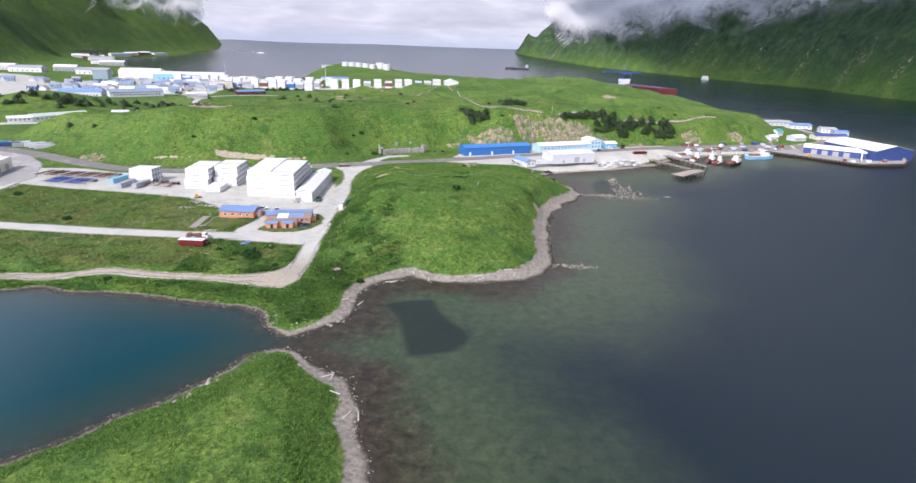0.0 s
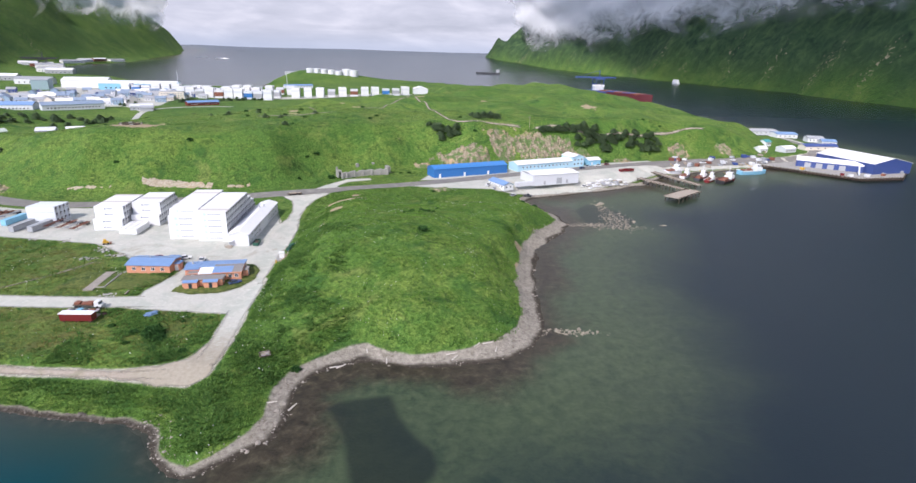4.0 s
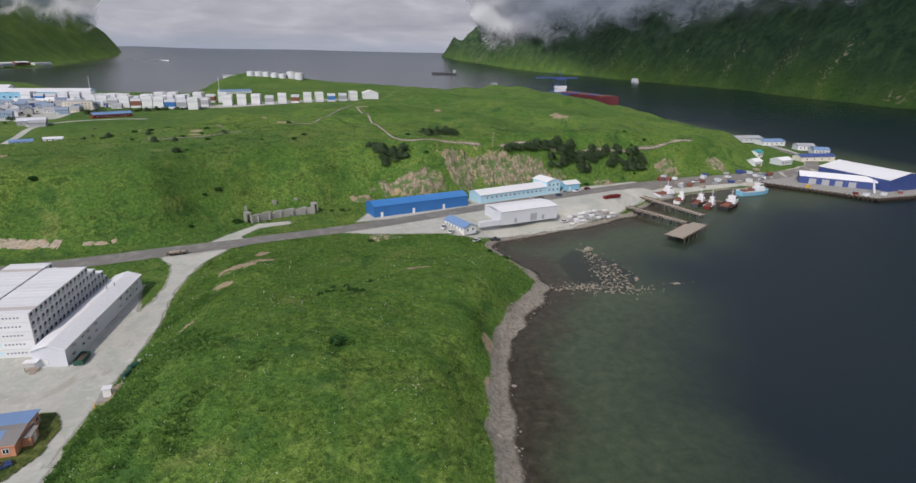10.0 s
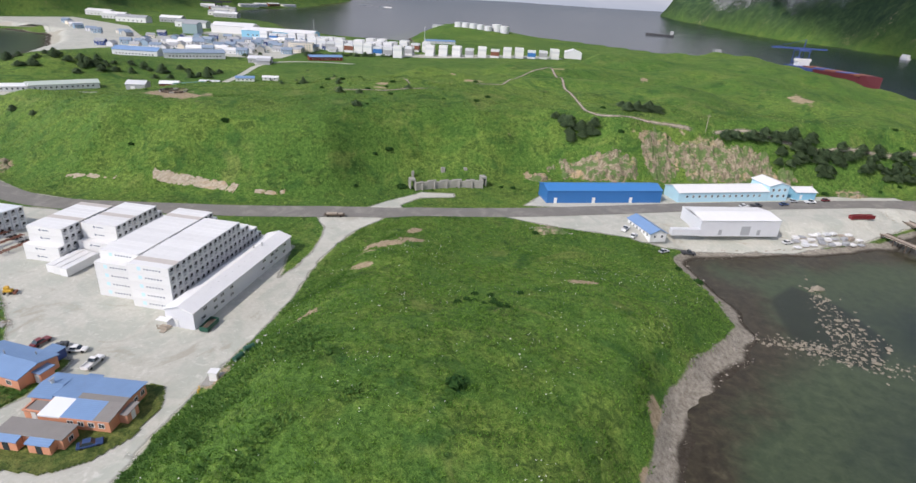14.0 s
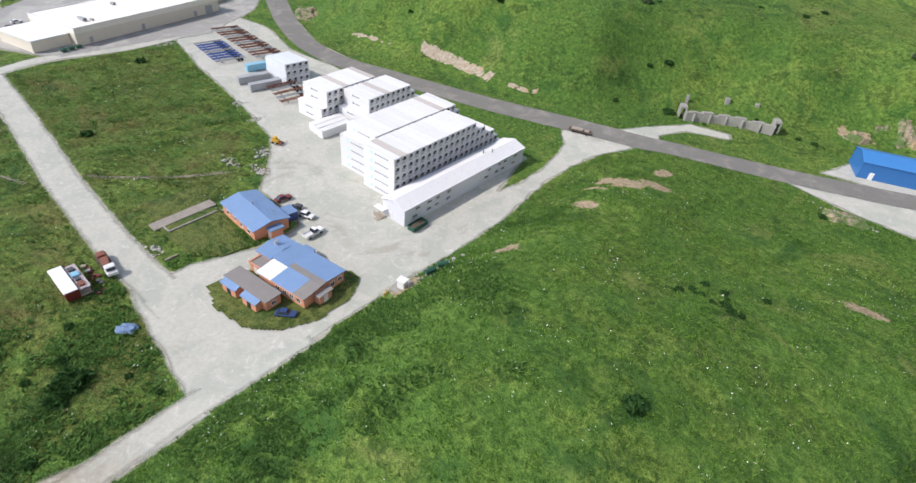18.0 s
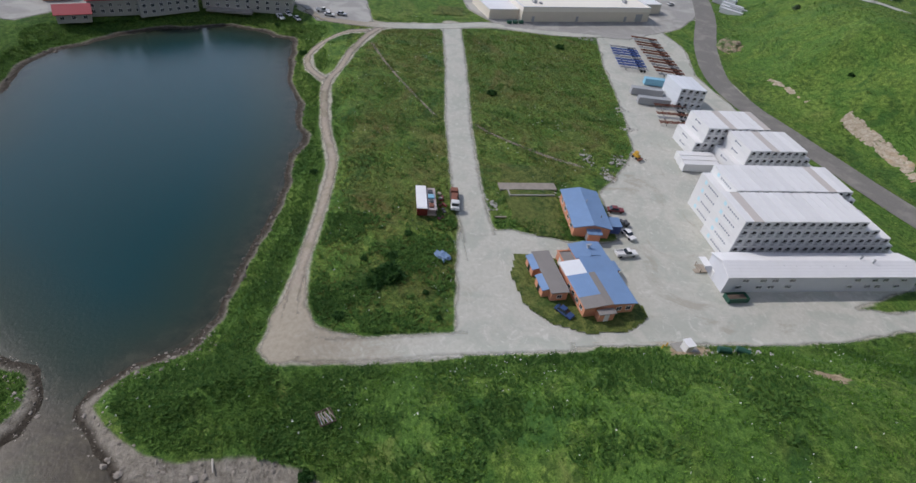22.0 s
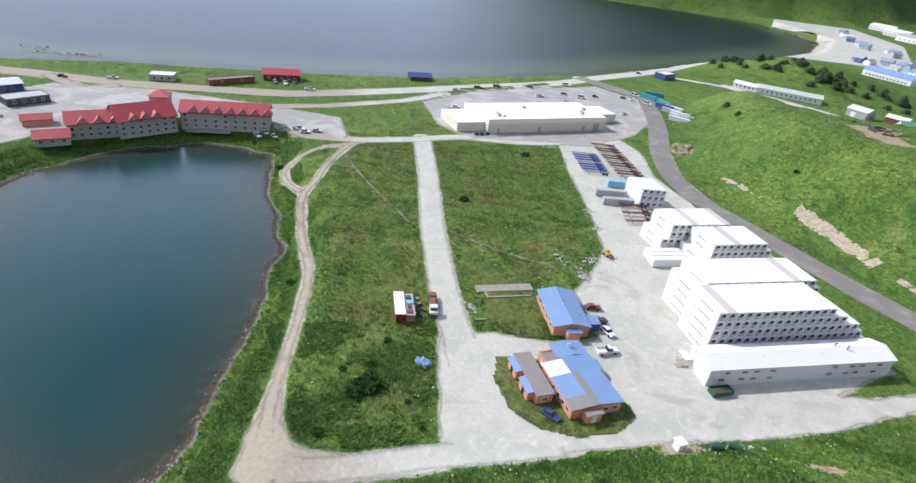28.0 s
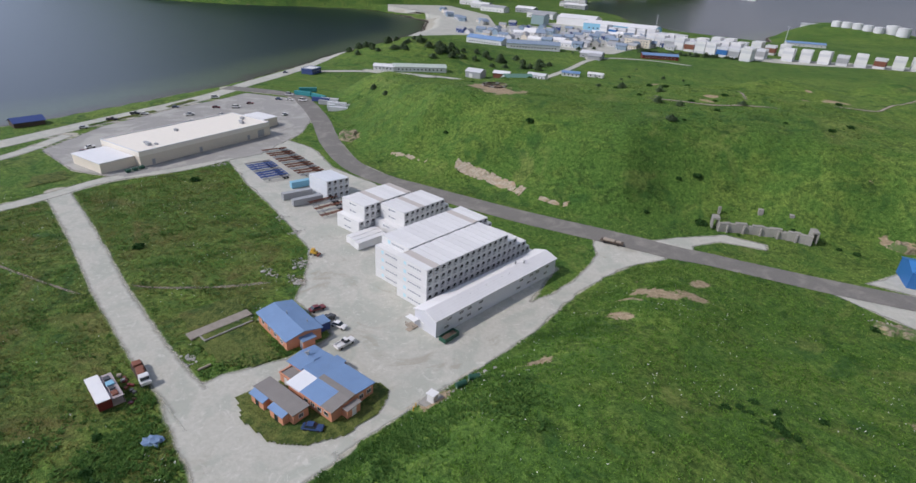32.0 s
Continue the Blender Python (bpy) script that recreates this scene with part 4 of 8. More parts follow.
# ---- vehicles ----
def make_car(name, label, paint, kind, at, turn):
    ob = thing(name, label, "car" if kind == "car" else "truck", at, turn)
    L, W = {"car": (4.5, 1.8), "pickup": (5.6, 1.95), "van": (5.4, 2.0)}[kind]
    bm = bmesh.new()
    if kind == "pickup":
        box(bm, -L / 2, L / 2, -W / 2, W / 2, 0.42, 0.86, bev=0.08)
        box(bm, 0.9, L / 2 - 0.05, -W / 2 + 0.05, W / 2 - 0.05, 0.86, 1.08, bev=0.08)
        for q in ((-L / 2, -0.5, -W / 2, -W / 2 + 0.1), (-L / 2, -0.5, W / 2 - 0.1, W / 2), (-L / 2, -L / 2 + 0.1, -W / 2 + 0.1, W / 2 - 0.1)):
            box(bm, *q, 0.86, 1.25)
        cab = (-0.5, 1.15, 1.1, 1.85)
    elif kind == "van":
        box(bm, -L / 2, L / 2, -W / 2, W / 2, 0.42, 1.1, bev=0.1)
        cab = (-L / 2 + 0.1, L / 2 - 0.9, 1.1, 2.1)
    else:
        box(bm, -L / 2, L / 2, -W / 2, W / 2, 0.38, 0.92, bev=0.12)
        cab = (-1.7, 0.9, 0.92, 1.5)
    part("body", bm, paint, ob)
    bm = bmesh.new()
    a, b, z0, z1 = cab
    box(bm, a, b, -W / 2 + 0.1, W / 2 - 0.1, z0, z1)
    for v in bm.verts:
        if v.co.z > (z0 + z1) / 2:
            v.co.x = a + (b - a) * (0.22 if v.co.x < (a + b) / 2 else 0.76)
            v.co.y *= 0.86
    part("window", bm, M_GLASS, ob)
    bm = boxes((a + (b - a) * 0.22, a + (b - a) * 0.76, -W / 2 * 0.76, W / 2 * 0.76, z1 - 0.02, z1 + 0.05), bev=0.02)
    part("roof", bm, paint, ob)
    for sx in (-1, 1):
        for sy in (-1, 1):
            if "wheel" not in KIT:
                KIT["wheel"] = from_bm("wheel", tube(bmesh.new(), (0, -0.12, 0), (0, 0.12, 0), 0.36, n=12), M_BLACK)
            part("wheel", KIT["wheel"], None, ob, m=pose(sx * L * 0.31, sy * (W / 2 - 0.1), 0.36))
    return ob


def put(ob, x, y, turn, up=0.17):
    return copy_thing(ob, pose(x, y, height(x, y) + up, 0, 0, turn))


def discard(ob):
    """Takes away the pattern that copies were made from."""
    for o in [*ob.children_recursive, ob]:
        bpy.data.objects.remove(o)

# ---- shipping containers ----
CL, CW, CH = 12.19, 2.44, 2.62


def container_body(lx=CL):
    bm = boxes((0.05, lx - 0.05, -CW / 2 + 0.04, CW / 2 - 0.04, 0.12, CH - 0.05))
    for x in (0, lx - 0.14):
        for y in (-CW / 2, CW / 2 - 0.14):
            box(bm, x, x + 0.14, y, y + 0.14, 0, CH)
    for y in (-CW / 2, CW / 2 - 0.08):
        for z in (0.02, CH - 0.14):
            box(bm, 0.14, lx - 0.14, y, y + 0.08, z, z + 0.12)
    for z in (0.02, CH - 0.12):
        for x in (0.0, lx - 0.1):
            box(bm, x, x + 0.1, -CW / 2 + 0.14, CW / 2 - 0.14, z, z + 0.1)
    n = 20 if lx > 7 else 10
    for k in range(n):
        x = 0.4 + (lx - 0.8) * (k + 0.5) / n
        for y in (-CW / 2 + 0.015, CW / 2 - 0.04):
            box(bm, x - 0.12, x + 0.12, y, y + 0.025, 0.16, CH - 0.16)
    return bm


def container_ends(ob, lx=CL):
    u = part("cooling_unit", boxes((lx - 0.06, lx + 0.02, -1.05, 1.05, 0.2, 2.45), (lx + 0.02, lx + 0.06, -1.0, 1.0, 0.25, 0.95), (lx + 0.02, lx + 0.07, -1.0, -0.35, 1.75, 2.4)), M_OFFWHITE, ob, "off-white cooling machinery panel")
    part("grille", boxes((lx + 0.005, lx + 0.045, -0.85, 0.9, 1.0, 1.3)), M_GREY, u)
    fan = tube(bmesh.new(), (lx - 0.02, 0, 1.8), (lx + 0.05, 0, 1.8), 0.45, n=16)
    bmesh.ops.scale(fan, vec=(1, 1.8, 1), verts=fan.verts)
    part("fan_opening", fan, M_BLACK, u)
    part("compressor_bay", boxes((lx + 0.03, lx + 0.065, -0.8, 0.25, 0.4, 0.85)), M_GREY, u)
    part("container_door", boxes((-0.03, 0.03, -1.1, 1.1, 0.16, 2.46)), M_WHITE, ob)


def container(label, body, reefer=True, lx=CL):
    ob = thing("shipping_container", label, "container")
    part("body", container_body(lx), body, ob)
    if reefer:
        container_ends(ob, lx)
    else:
        part("container_door", boxes((-0.03, 0.03, -1.1, 1.1, 0.16, 2.46)), body, ob)
    return ob


def marked(ob, small=False):
    """Plain bars and a square where the line's mark stands on the long side."""
    sy = -CW / 2 + 0.0
    if not small:
        part("mark_square", boxes((2.9, 3.9, sy - 0.02, sy + 0.03, 0.95, 1.95)), M_LOGO, ob)
        for k in range(6):
            part("mark_bar", boxes((4.8 + k * 0.9, 5.28 + k * 0.9, sy - 0.02, sy + 0.03, 1.2, 1.62)), M_INK, ob)
    else:
        part("mark_square", boxes((4.2, 4.9, sy - 0.02, sy + 0.03, 1.2, 1.8)), M_INK, ob)
        part("mark_bar", boxes((5.3, 7.6, sy - 0.02, sy + 0.03, 1.35, 1.65)), M_INK, ob)
    return ob


C_PLAIN = container("white refrigerated shipping container in a tall stack", M_WHITE)
C_MARK = marked(container("white refrigerated container with pale blue square mark", M_WHITE))
C_MARK2 = marked(container("white refrigerated container with small dark mark", M_WHITE), True)
C_TAN = container("brownish-topped white refrigerated container in a stack", shaded("sooty_white_paint", (0.50, 0.46, 0.42)))


def stack(x, y, z, turn, tiers, group, mark, odd=()):
    base = pose(x, y, z, 0, 0, turn)
    for t, (first, count) in enumerate(tiers):
        for c in range(first, first + count):
            src = mark if c == first and mark else C_TAN if (t, c) in odd else C_PLAIN
            ob = copy_thing(src, base @ pose(0.05 * ((c * 7 + t * 3) % 3 - 1), c * 2.5 + CW / 2, t * (CH + 0.01)))
            tagged(ob, group=group)


ZL = 5.0
stack(-97.2, 271.8, ZL, 3.2, [(0, 20), (0, 19), (0, 18), (0, 16), (0, 14)], "containers of the front stack", C_MARK, {(4, 1)})
stack(-110.2, 273.8, ZL, 3.2, [(0, 17), (0, 17), (0, 16), (0, 16), (1, 14)], "containers of the second stack", C_MARK, {(4, 12)})
stack(-148.2, 284.6, ZL, 4.5, [(0, 10), (0, 10), (1, 9), (1, 9)], "containers of the rear stack", C_MARK2, {(3, 4), (3, 9)})
stack(-135.5, 292.2, ZL, 4.5, [(0, 12), (0, 11), (1, 9), (1, 8)], "containers of the third stack", C_MARK2, {(3, 4)})
for k in range(3):
    copy_thing(C_PLAIN, pose(-133.6 + 2.75 * k, 279.6 - 0.3 * k, ZL + 0.1, 0, 0, 92))
C_BLUEGREY = container("pale blue-grey refrigerated container in a low stack", shaded("blue_grey_container_paint", (0.64, 0.67, 0.70)))
for t in range(3):
    for c in range(4):
        tagged(copy_thing(C_BLUEGREY, pose(-183 + 0.2 * c, 294.8 + 2.5 * c, ZL + t * (CH + 0.01), 0, 0, 4)), group="containers of the low stack")
C_BOXB = container("faded blue dry shipping container on gravel", M_LIGHTBLUE, False)
C_BOXG = container("dull grey dry shipping container on gravel", M_GREY, False)
C_BOXW = container("worn white dry shipping container on gravel", M_OFFWHITE, False)
copy_thing(C_BOXB, pose(-191, 289.5, ZL + 0.1, 0, 0, 84))
copy_thing(C_BOXG, pose(-181.5, 280.6, ZL + 0.1, 0, 0, 84))
copy_thing(C_BOXG, pose(-173.5, 280.6, ZL + 0.1, 0, 0, 84))
C_TEAL = container("teal shipping container beside the road", M_TEAL, False)
C_NAVY = container("dark blue shipping container beside the road", M_NAVY, False)
for x, y, a, src in ((-345, 377, 30, C_TEAL), (-332, 383, 10, C_TEAL), (-352, 384, 60, C_TEAL), (-322, 377, 35, C_NAVY), (-318, 381, 35, C_BOXW), (-312, 376, 35, C_BOXG), (-305, 378, 40, C_BOXW), (-299, 374, 45, C_BOXW), (-296, 378, 45, C_BOXG),
                     (-293, 371, 45, C_BOXW)):
    copy_thing(src, pose(x, y, height(x, y) + 0.2, 0, 0, a))
for src in (C_PLAIN, C_MARK, C_MARK2, C_TAN, C_BLUEGREY, C_BOXB, C_BOXG, C_BOXW, C_TEAL, C_NAVY):
    discard(src)


# skeletal trailers parked in rows
def chassis(label, paint):
    ob = thing("container_chassis", label, "trailer")
    part("frame", boxes((0, 12, -0.55, -0.4, 0.95, 1.25), (0, 12, 0.4, 0.55, 0.95, 1.25), *[(x, x + 0.2, -1.2, 1.2, 1.0, 1.2) for x in (0, 2.4, 4.8, 7.2, 9.6, 11.8)]), paint, ob)
    for leg in ((2.6, 2.75, -0.6, -0.45, 0, 0.95), (2.6, 2.75, 0.45, 0.6, 0, 0.95)):
        part("landing_leg", boxes(leg), M_DARK, ob)
    for x in (9.2, 10.6):
        for y in (-1, 1):
            part("wheel", tube(bmesh.new(), (x, y * 0.65, 0.5), (x, y * 1.2, 0.5), 0.5, n=10), M_BLACK, ob)
    return ob


CH_B = chassis("blue skeletal container trailer parked in a row", shaded("blue_chassis_paint", (0.05, 0.11, 0.36)))
CH_R = chassis("rust-brown skeletal container trailer parked in a row", M_RUST)
CH_G = chassis("grey skeletal container trailer parked in a row", M_GREY)
for k in range(9):
    tagged(copy_thing(CH_B if k % 4 else CH_G, pose(-204 - 2.9 * k, 283.5 + 0.35 * k, ZL + 0.12, 0, 0, 84)), group="parked chassis")
for k in range(14):
    tagged(copy_thing(CH_R if k % 3 else CH_G, pose(-200 - 3.2 * k, 299 + 0.2 * k, ZL + 0.12, 0, 0, 80)), group="parked chassis")
for k in range(5):
    tagged(copy_thing(CH_G if k % 2 else CH_R, pose(-157 - 3.4 * k, 283 + k * 0.8, ZL + 0.12, 0, 0, 88)), group="parked chassis")
for src in (CH_B, CH_R, CH_G):
    discard(src)

# ---- the gravel yard: long shed, three orange houses, clutter ----
shed = gable("long_shed", "long low white metal shed with a shallow gable roof", -82.6, 266.4, 8.2, 52.8, 5.0, 1.3, 2.2, M_SHEDWALL, M_WROOF, "y", ZL, "shed", eave=0.35)
fr, pn = pane_mesh(0.7, 0.8)
for z, ys in ((1.9, (3.2, 8.6, 11.8, 16.4, 33.5, 38.5, 41.5, 47)), (4.0, (4.2, 8.8, 12.0, 16.6, 34.5, 39.5, 42.5, 47.8))):
    for y in ys:
        for dy in (0, 0.8):
            w = part("window", fr, None, shed, m=pose(8.43, y + dy, z, 0, 0, 90))
            part("pane", pn, None, w)
door(shed, 3.0, -0.03, 0)
part("porch", boxes((-1.2, 1.6, -2.2, -0.1, 0, 0.25), (-1.2, -1.05, -2.2, -2.05, 0.25, 1.3), (1.45, 1.6, -2.2, -2.05, 0.25, 1.3), (-1.2, 1.6, -2.2, -2.1, 1.2, 1.3), (0.2, 1.6, -3.4, -2.2, 0, 0.12)), M_WOOD, shed, "weathered timber entrance porch")
part("porch_roof", boxes((-1.5, 1.9, -2.0, -0.1, 2.5, 2.62)), M_WROOF, shed)
for x, y in ((3.4, 38), (4.8, 40.5)):
    v = part("roof_vent", tube(tube(bmesh.new(), (x, y, 6.0), (x, y, 7.3), 0.22), (x, y, 7.3), (x, y, 7.5), 0.36, 0.1), M_GREY, shed)
for k in range(7):
    part("roof_stub", tube(bmesh.new(), (5.6, 12 + k * 3.4, 5.6), (5.6, 12 + k * 3.4, 6.1), 0.09), M_GREY, shed)

house_a = gable("orange_house", "salmon-orange house with a blue metal gable roof", -108.8, 235.3, 15.6, 9.4, 3.1, 1.0, -1.5, M_ORANGE, M_BROOF, "x", ZL, "house", "orange houses in the yard", 0.45, wins=(("-y", (1.7,), 4, 1.2, 1.0), ("-x", (1.7,), 2), ("+y", (1.7,), 3)))
part("entry_wall", boxes((15.6, 17.6, 3.4, 6.6, -0.5, 2.6)), M_ORANGE, house_a)
part("entry_roof", boxes((15.5, 17.9, 3.1, 6.9, 2.6, 2.78)), M_BROOF, house_a)
part("flue", tube(bmesh.new(), (6.5, 4.9, 3.9), (6.5, 4.9, 5.2), 0.14), M_GREY, house_a)
part("flue", tube(bmesh.new(), (12.0, 7.6, 3.5), (12.0, 7.6, 4.5), 0.12), M_GREY, house_a)
door(house_a, 16.6, 3.35, 0)

hb = thing("orange_house", "rambling orange house with patched blue and white roofs", "house", (-65.8, 230.2, ZL), 99, "orange houses in the yard")
part("wall", boxes((0, 12.0, 0, 9.7, -0.5, 3.0)), M_ORANGE, hb)
part("wall", boxes((0.1, 12.2, 9.7, 14.2, -0.5, 2.95)), M_ORANGE, hb)
part("wall", boxes((4.8, 12.2, 14.2, 20.0, -0.5, 2.8)), M_ORANGE, hb)
part("porch_wall", boxes((2.8, 6.4, -1.8, 0, -0.5, 2.5)), M_ORANGE, hb)
part("porch_roof", boxes((2.5, 6.7, -2.1, -0.45, 2.5, 2.7), bev=0.03), M_FELT, hb, "grey felt porch roof")


def slope(x0, x1, y0, y1, za, zb, th=0.18):
    """A roof sheet that rises from x0 to x1."""
    bm = boxes((x0, x1, y0, y1, 0, th))
    for v in bm.verts:
        v.co.z += za + (zb - za) * (v.co.x - x0) / (x1 - x0)
    return bm


part("roof_panel", slope(-0.4, 4.8, 3.0, 9.7, 3.02, 3.5), M_BROOF, hb, "blue metal roof panel")
part("roof_panel", slope(-0.4, 4.8, -0.4, 3.0, 3.02, 3.48), M_FELT, hb, "stained grey felt roof panel")
part("roof_panel", slope(4.8, 6.4, -0.4, 9.7, 3.5, 3.62), M_FELT, hb, "stained grey felt roof strip")
part("roof_panel", slope(6.4, 12.4, -0.4, 9.7, 3.6, 3.02), M_BROOF, hb, "blue metal roof panel")
part("roof_panel", slope(-0.3, 4.7, 9.7, 14.4, 2.97, 3.4), shaded("bare_white_roof", (0.74, 0.76, 0.78)), hb, "white metal roof patch")
part("roof_panel", slope(4.7, 12.6, 9.7, 15.2, 3.52, 2.97), M_BROOF, hb, "blue metal roof panel")
part("roof_panel", slope(4.4, 8.5, 15.2, 20.4, 2.85, 3.45), M_BROOF, hb, "blue metal roof panel")
part("roof_panel", slope(8.5, 12.6, 15.2, 20.4, 3.45, 2.85), M_BROOF, hb, "blue metal roof panel")
part("verge_board", boxes((-0.48, -0.4, -0.4, 9.7, 2.85, 3.2)), M_ORANGE, hb)
part("verge_board", boxes((-0.38, -0.3, 9.7, 14.4, 2.8, 3.15)), M_WHITE, hb)
part("flue", tube(bmesh.new(), (8.6, 18.0, 3.2), (8.6, 18.0, 4.5), 0.35), M_OFFWHITE, hb)
part("cowl", boxes((7.9, 9.3, 17.8, 18.2, 4.4, 4.6)), M_GREY, hb)
part("side_roof", boxes((12.2, 14.0, 10.6, 14.0, 2.3, 2.45)), M_BROOF, hb)
part("side_wall", boxes((12.2, 13.8, 10.8, 13.8, -0.5, 2.3)), M_ORANGE, hb)
windows(hb, 12.0, 9.7, "-x", (1.7,), 4, 1.1, 1.0)
windows(hb, 12.0, 9.7, "-y", (1.7,), 2, 1.1, 1.0, 0.6, 0.98)
windows(hb, 12.0, 9.7, "+x", (1.7,), 3, 1.1, 1.0)
door(hb, 4.6, -1.83, 0, 0.95)

hc = thing("orange_house", "narrow orange annex with grey felt roof and blue lean-to panels", "house", (-70.3, 224.0, ZL), 98, "orange houses in the yard")
part("wall", boxes((0, 3.8, 0, 13.2, -0.5, 2.7)), M_ORANGE, hc)
part("bay_wall", boxes((-1.6, 0, 1.4, 5.8, -0.5, 2.4)), M_ORANGE, hc)
part("bay_wall", boxes((-1.6, 0, 8.0, 12.4, -0.5, 2.4)), M_ORANGE, hc)
part("roof", boxes((-0.3, 4.1, -0.3, 13.5, 2.7, 2.95), bev=0.05), M_FELT, hc, "flat grey felt roof")
part("bay_roof", slope(-1.9, -0.35, 1.1, 6.1, 2.4, 2.8), M_BROOF, hc)
part("bay_roof", slope(-1.9, -0.35, 7.7, 12.7, 2.4, 2.8), M_BROOF, hc)
windows(hc, 3.8, 13.2, "-y", (1.5,), 1, 1.0, 0.9)
door(hc, -1.63, 3.6, -90, 0.9, 2.0, M_GLASS)
door(hc, -1.63, 10.2, -90, 0.9, 2.0, M_GLASS)
hut = flat("small_hut", "small orange hut with grey roof behind the annex", -84.6, 228.6, 4.0, 3.4, 2.2, 8, M_ORANGE, M_FELT, ZL, "hut", doors=((2.1, -0.03, 0, 0.9),))

# white portable cabin with open rear deck, beside the gravel road
cab = thing("portable_cabin", "white-roofed red portable cabin with cluttered open deck", "cabin", (-108.3, 195.8, 4.9), 0)
part("wall", boxes((0, 9.4, 0, 2.6, 0.5, 2.7)), M_CAR_R, cab, "dark red cabin wall")
part("roof", boxes((-0.2, 9.6, -0.2, 2.5, 2.7, 2.9), bev=0.04), M_WROOF, cab)
part("deck", boxes((0.1, 9.3, 2.6, 5.0, 0.4, 0.6)), M_WOOD, cab)
part("tarpaulin_roof", boxes((0.0, 9.4, 2.56, 4.9, 2.3, 2.36), bev=0.02), shaded("dull_pink_sheeting", (0.42, 0.36, 0.36), 0.8, 0.25, stain=0.4), cab, "faded sheeting over the deck")
for x in (0.2, 4.6, 9.0):
    part("post", boxes((x, x + 0.15, 4.7, 4.85, 0.6, 2.3)), M_DKWOOD, cab)
for x, y, w, d, mm in ((1.2, 3.0, 1.4, 1.2, M_DARK), (3.2, 2.9, 1.6, 1.6, M_LIGHTBLUE), (5.2, 3.1, 1.2, 1.0, M_DARK), (7.0, 3.0, 1.6, 1.2, M_RUST)):
    part("crate", boxes((x, x + w, y, y + d, 2.36, 2.75), bev=0.08), mm, cab)
for x in (0.6, 4.5, 8.4):
    part("skid", boxes((x, x + 0.5, 0.1, 2.5, -0.3, 0.5)), M_DKWOOD, cab)
rj = random.Random(19)
for k in range(14):
    x, y = -104 + rj.uniform(-5, 7), 202 + rj.uniform(-0.6, 1.4)
    jb = thing("scrap_piece", "small rusty scrap lying beside the cabin", "scrap", (x, y, height(x, y)), rj.uniform(0, 90), "scrap round the cabin")
    part("block", boxes((-rj.uniform(0.2, 0.6), 0.4, -0.3, rj.uniform(0.2, 0.5), -0.1, rj.uniform(0.25, 0.7)), bev=0.05), rj.choice((M_RUST, M_GREY, M_DARK, M_CAR_R, M_WOOD)), jb)

# flatbed truck on the road
tk = thing("flatbed_truck", "white-cab flatbed truck with loaded rust-coloured deck", "truck", (-105.4, 205.8, 5.15), -3)
part("cab", boxes((2.2, 4.6, -1.1, 1.1, 0.7, 1.5), (2.2, 3.7, -1.05, 1.05, 1.5, 2.5), bev=0.1), M_WHITE, tk)
part("windscreen", boxes((3.66, 3.78, -0.9, 0.9, 1.55, 2.3)), M_GLASS, tk)
part("deck", boxes((-4.6, 2.0, -1.2, 1.2, 0.95, 1.15)), M_DKWOOD, tk)
part("load", boxes((-4.2, -2.4, -0.9, 0.9, 1.15, 1.9), (-2.0, -0.4, -0.7, 0.9, 1.15, 1.7), (-0.2, 1.6, -0.9, 0.6, 1.15, 2.1), bev=0.08), M_RUST, tk)
for x in (-3.6, -2.4, 3.3):
    for y in (-1, 1):
        part("wheel", tube(bmesh.new(), (x, y * 0.75, 0.5), (x, y * 1.15, 0.5), 0.5, n=12), M_BLACK, tk)

PICK_W = make_car("pickup_truck", "white pickup truck parked on gravel", M_WHITE, "pickup", (0, 0, -9), 0)
CAR_R = make_car("parked_car", "dark red car parked by a house", M_CAR_R, "car", (0, 0, -9), 0)
CAR_S = make_car("parked_car", "silver car on the car park", M_CAR_S, "car", (0, 0, -9), 0)
CAR_B = make_car("parked_car", "dark blue car on gravel", M_CAR_B, "car", (0, 0, -9), 0)
CAR_W = make_car("parked_car", "white car on the car park", M_WHITE, "car", (0, 0, -9), 0)
VAN_W = make_car("parked_van", "white van on the car park", M_WHITE, "van", (0, 0, -9), 0)
PICK_D = make_car("pickup_truck", "dark pickup truck on the car park", M_DARK, "pickup", (0, 0, -9), 0)
put(PICK_W, -86.5, 247.0, 96)
put(CAR_R, -104.5, 250.0, 85)
put(CAR_B, -66.9, 226.4, 40, 0.1)
put(CAR_W, -94.0, 250.2, 20)
put(PICK_D, -98.0, 249.0, 110)
# open boat and sea-can beside the first house
copy = thing("storage_shed", "small blue-roofed storage box beside the orange house", "shed", (-98.6, 245.6, ZL), -2)
part("wall", boxes((0, 3.6, 0, 2.6, 0, 2.3)), M_NAVY, copy)
part("roof", boxes((-0.2, 3.8, -0.2, 2.8, 2.3, 2.45)), M_BROOF, copy)

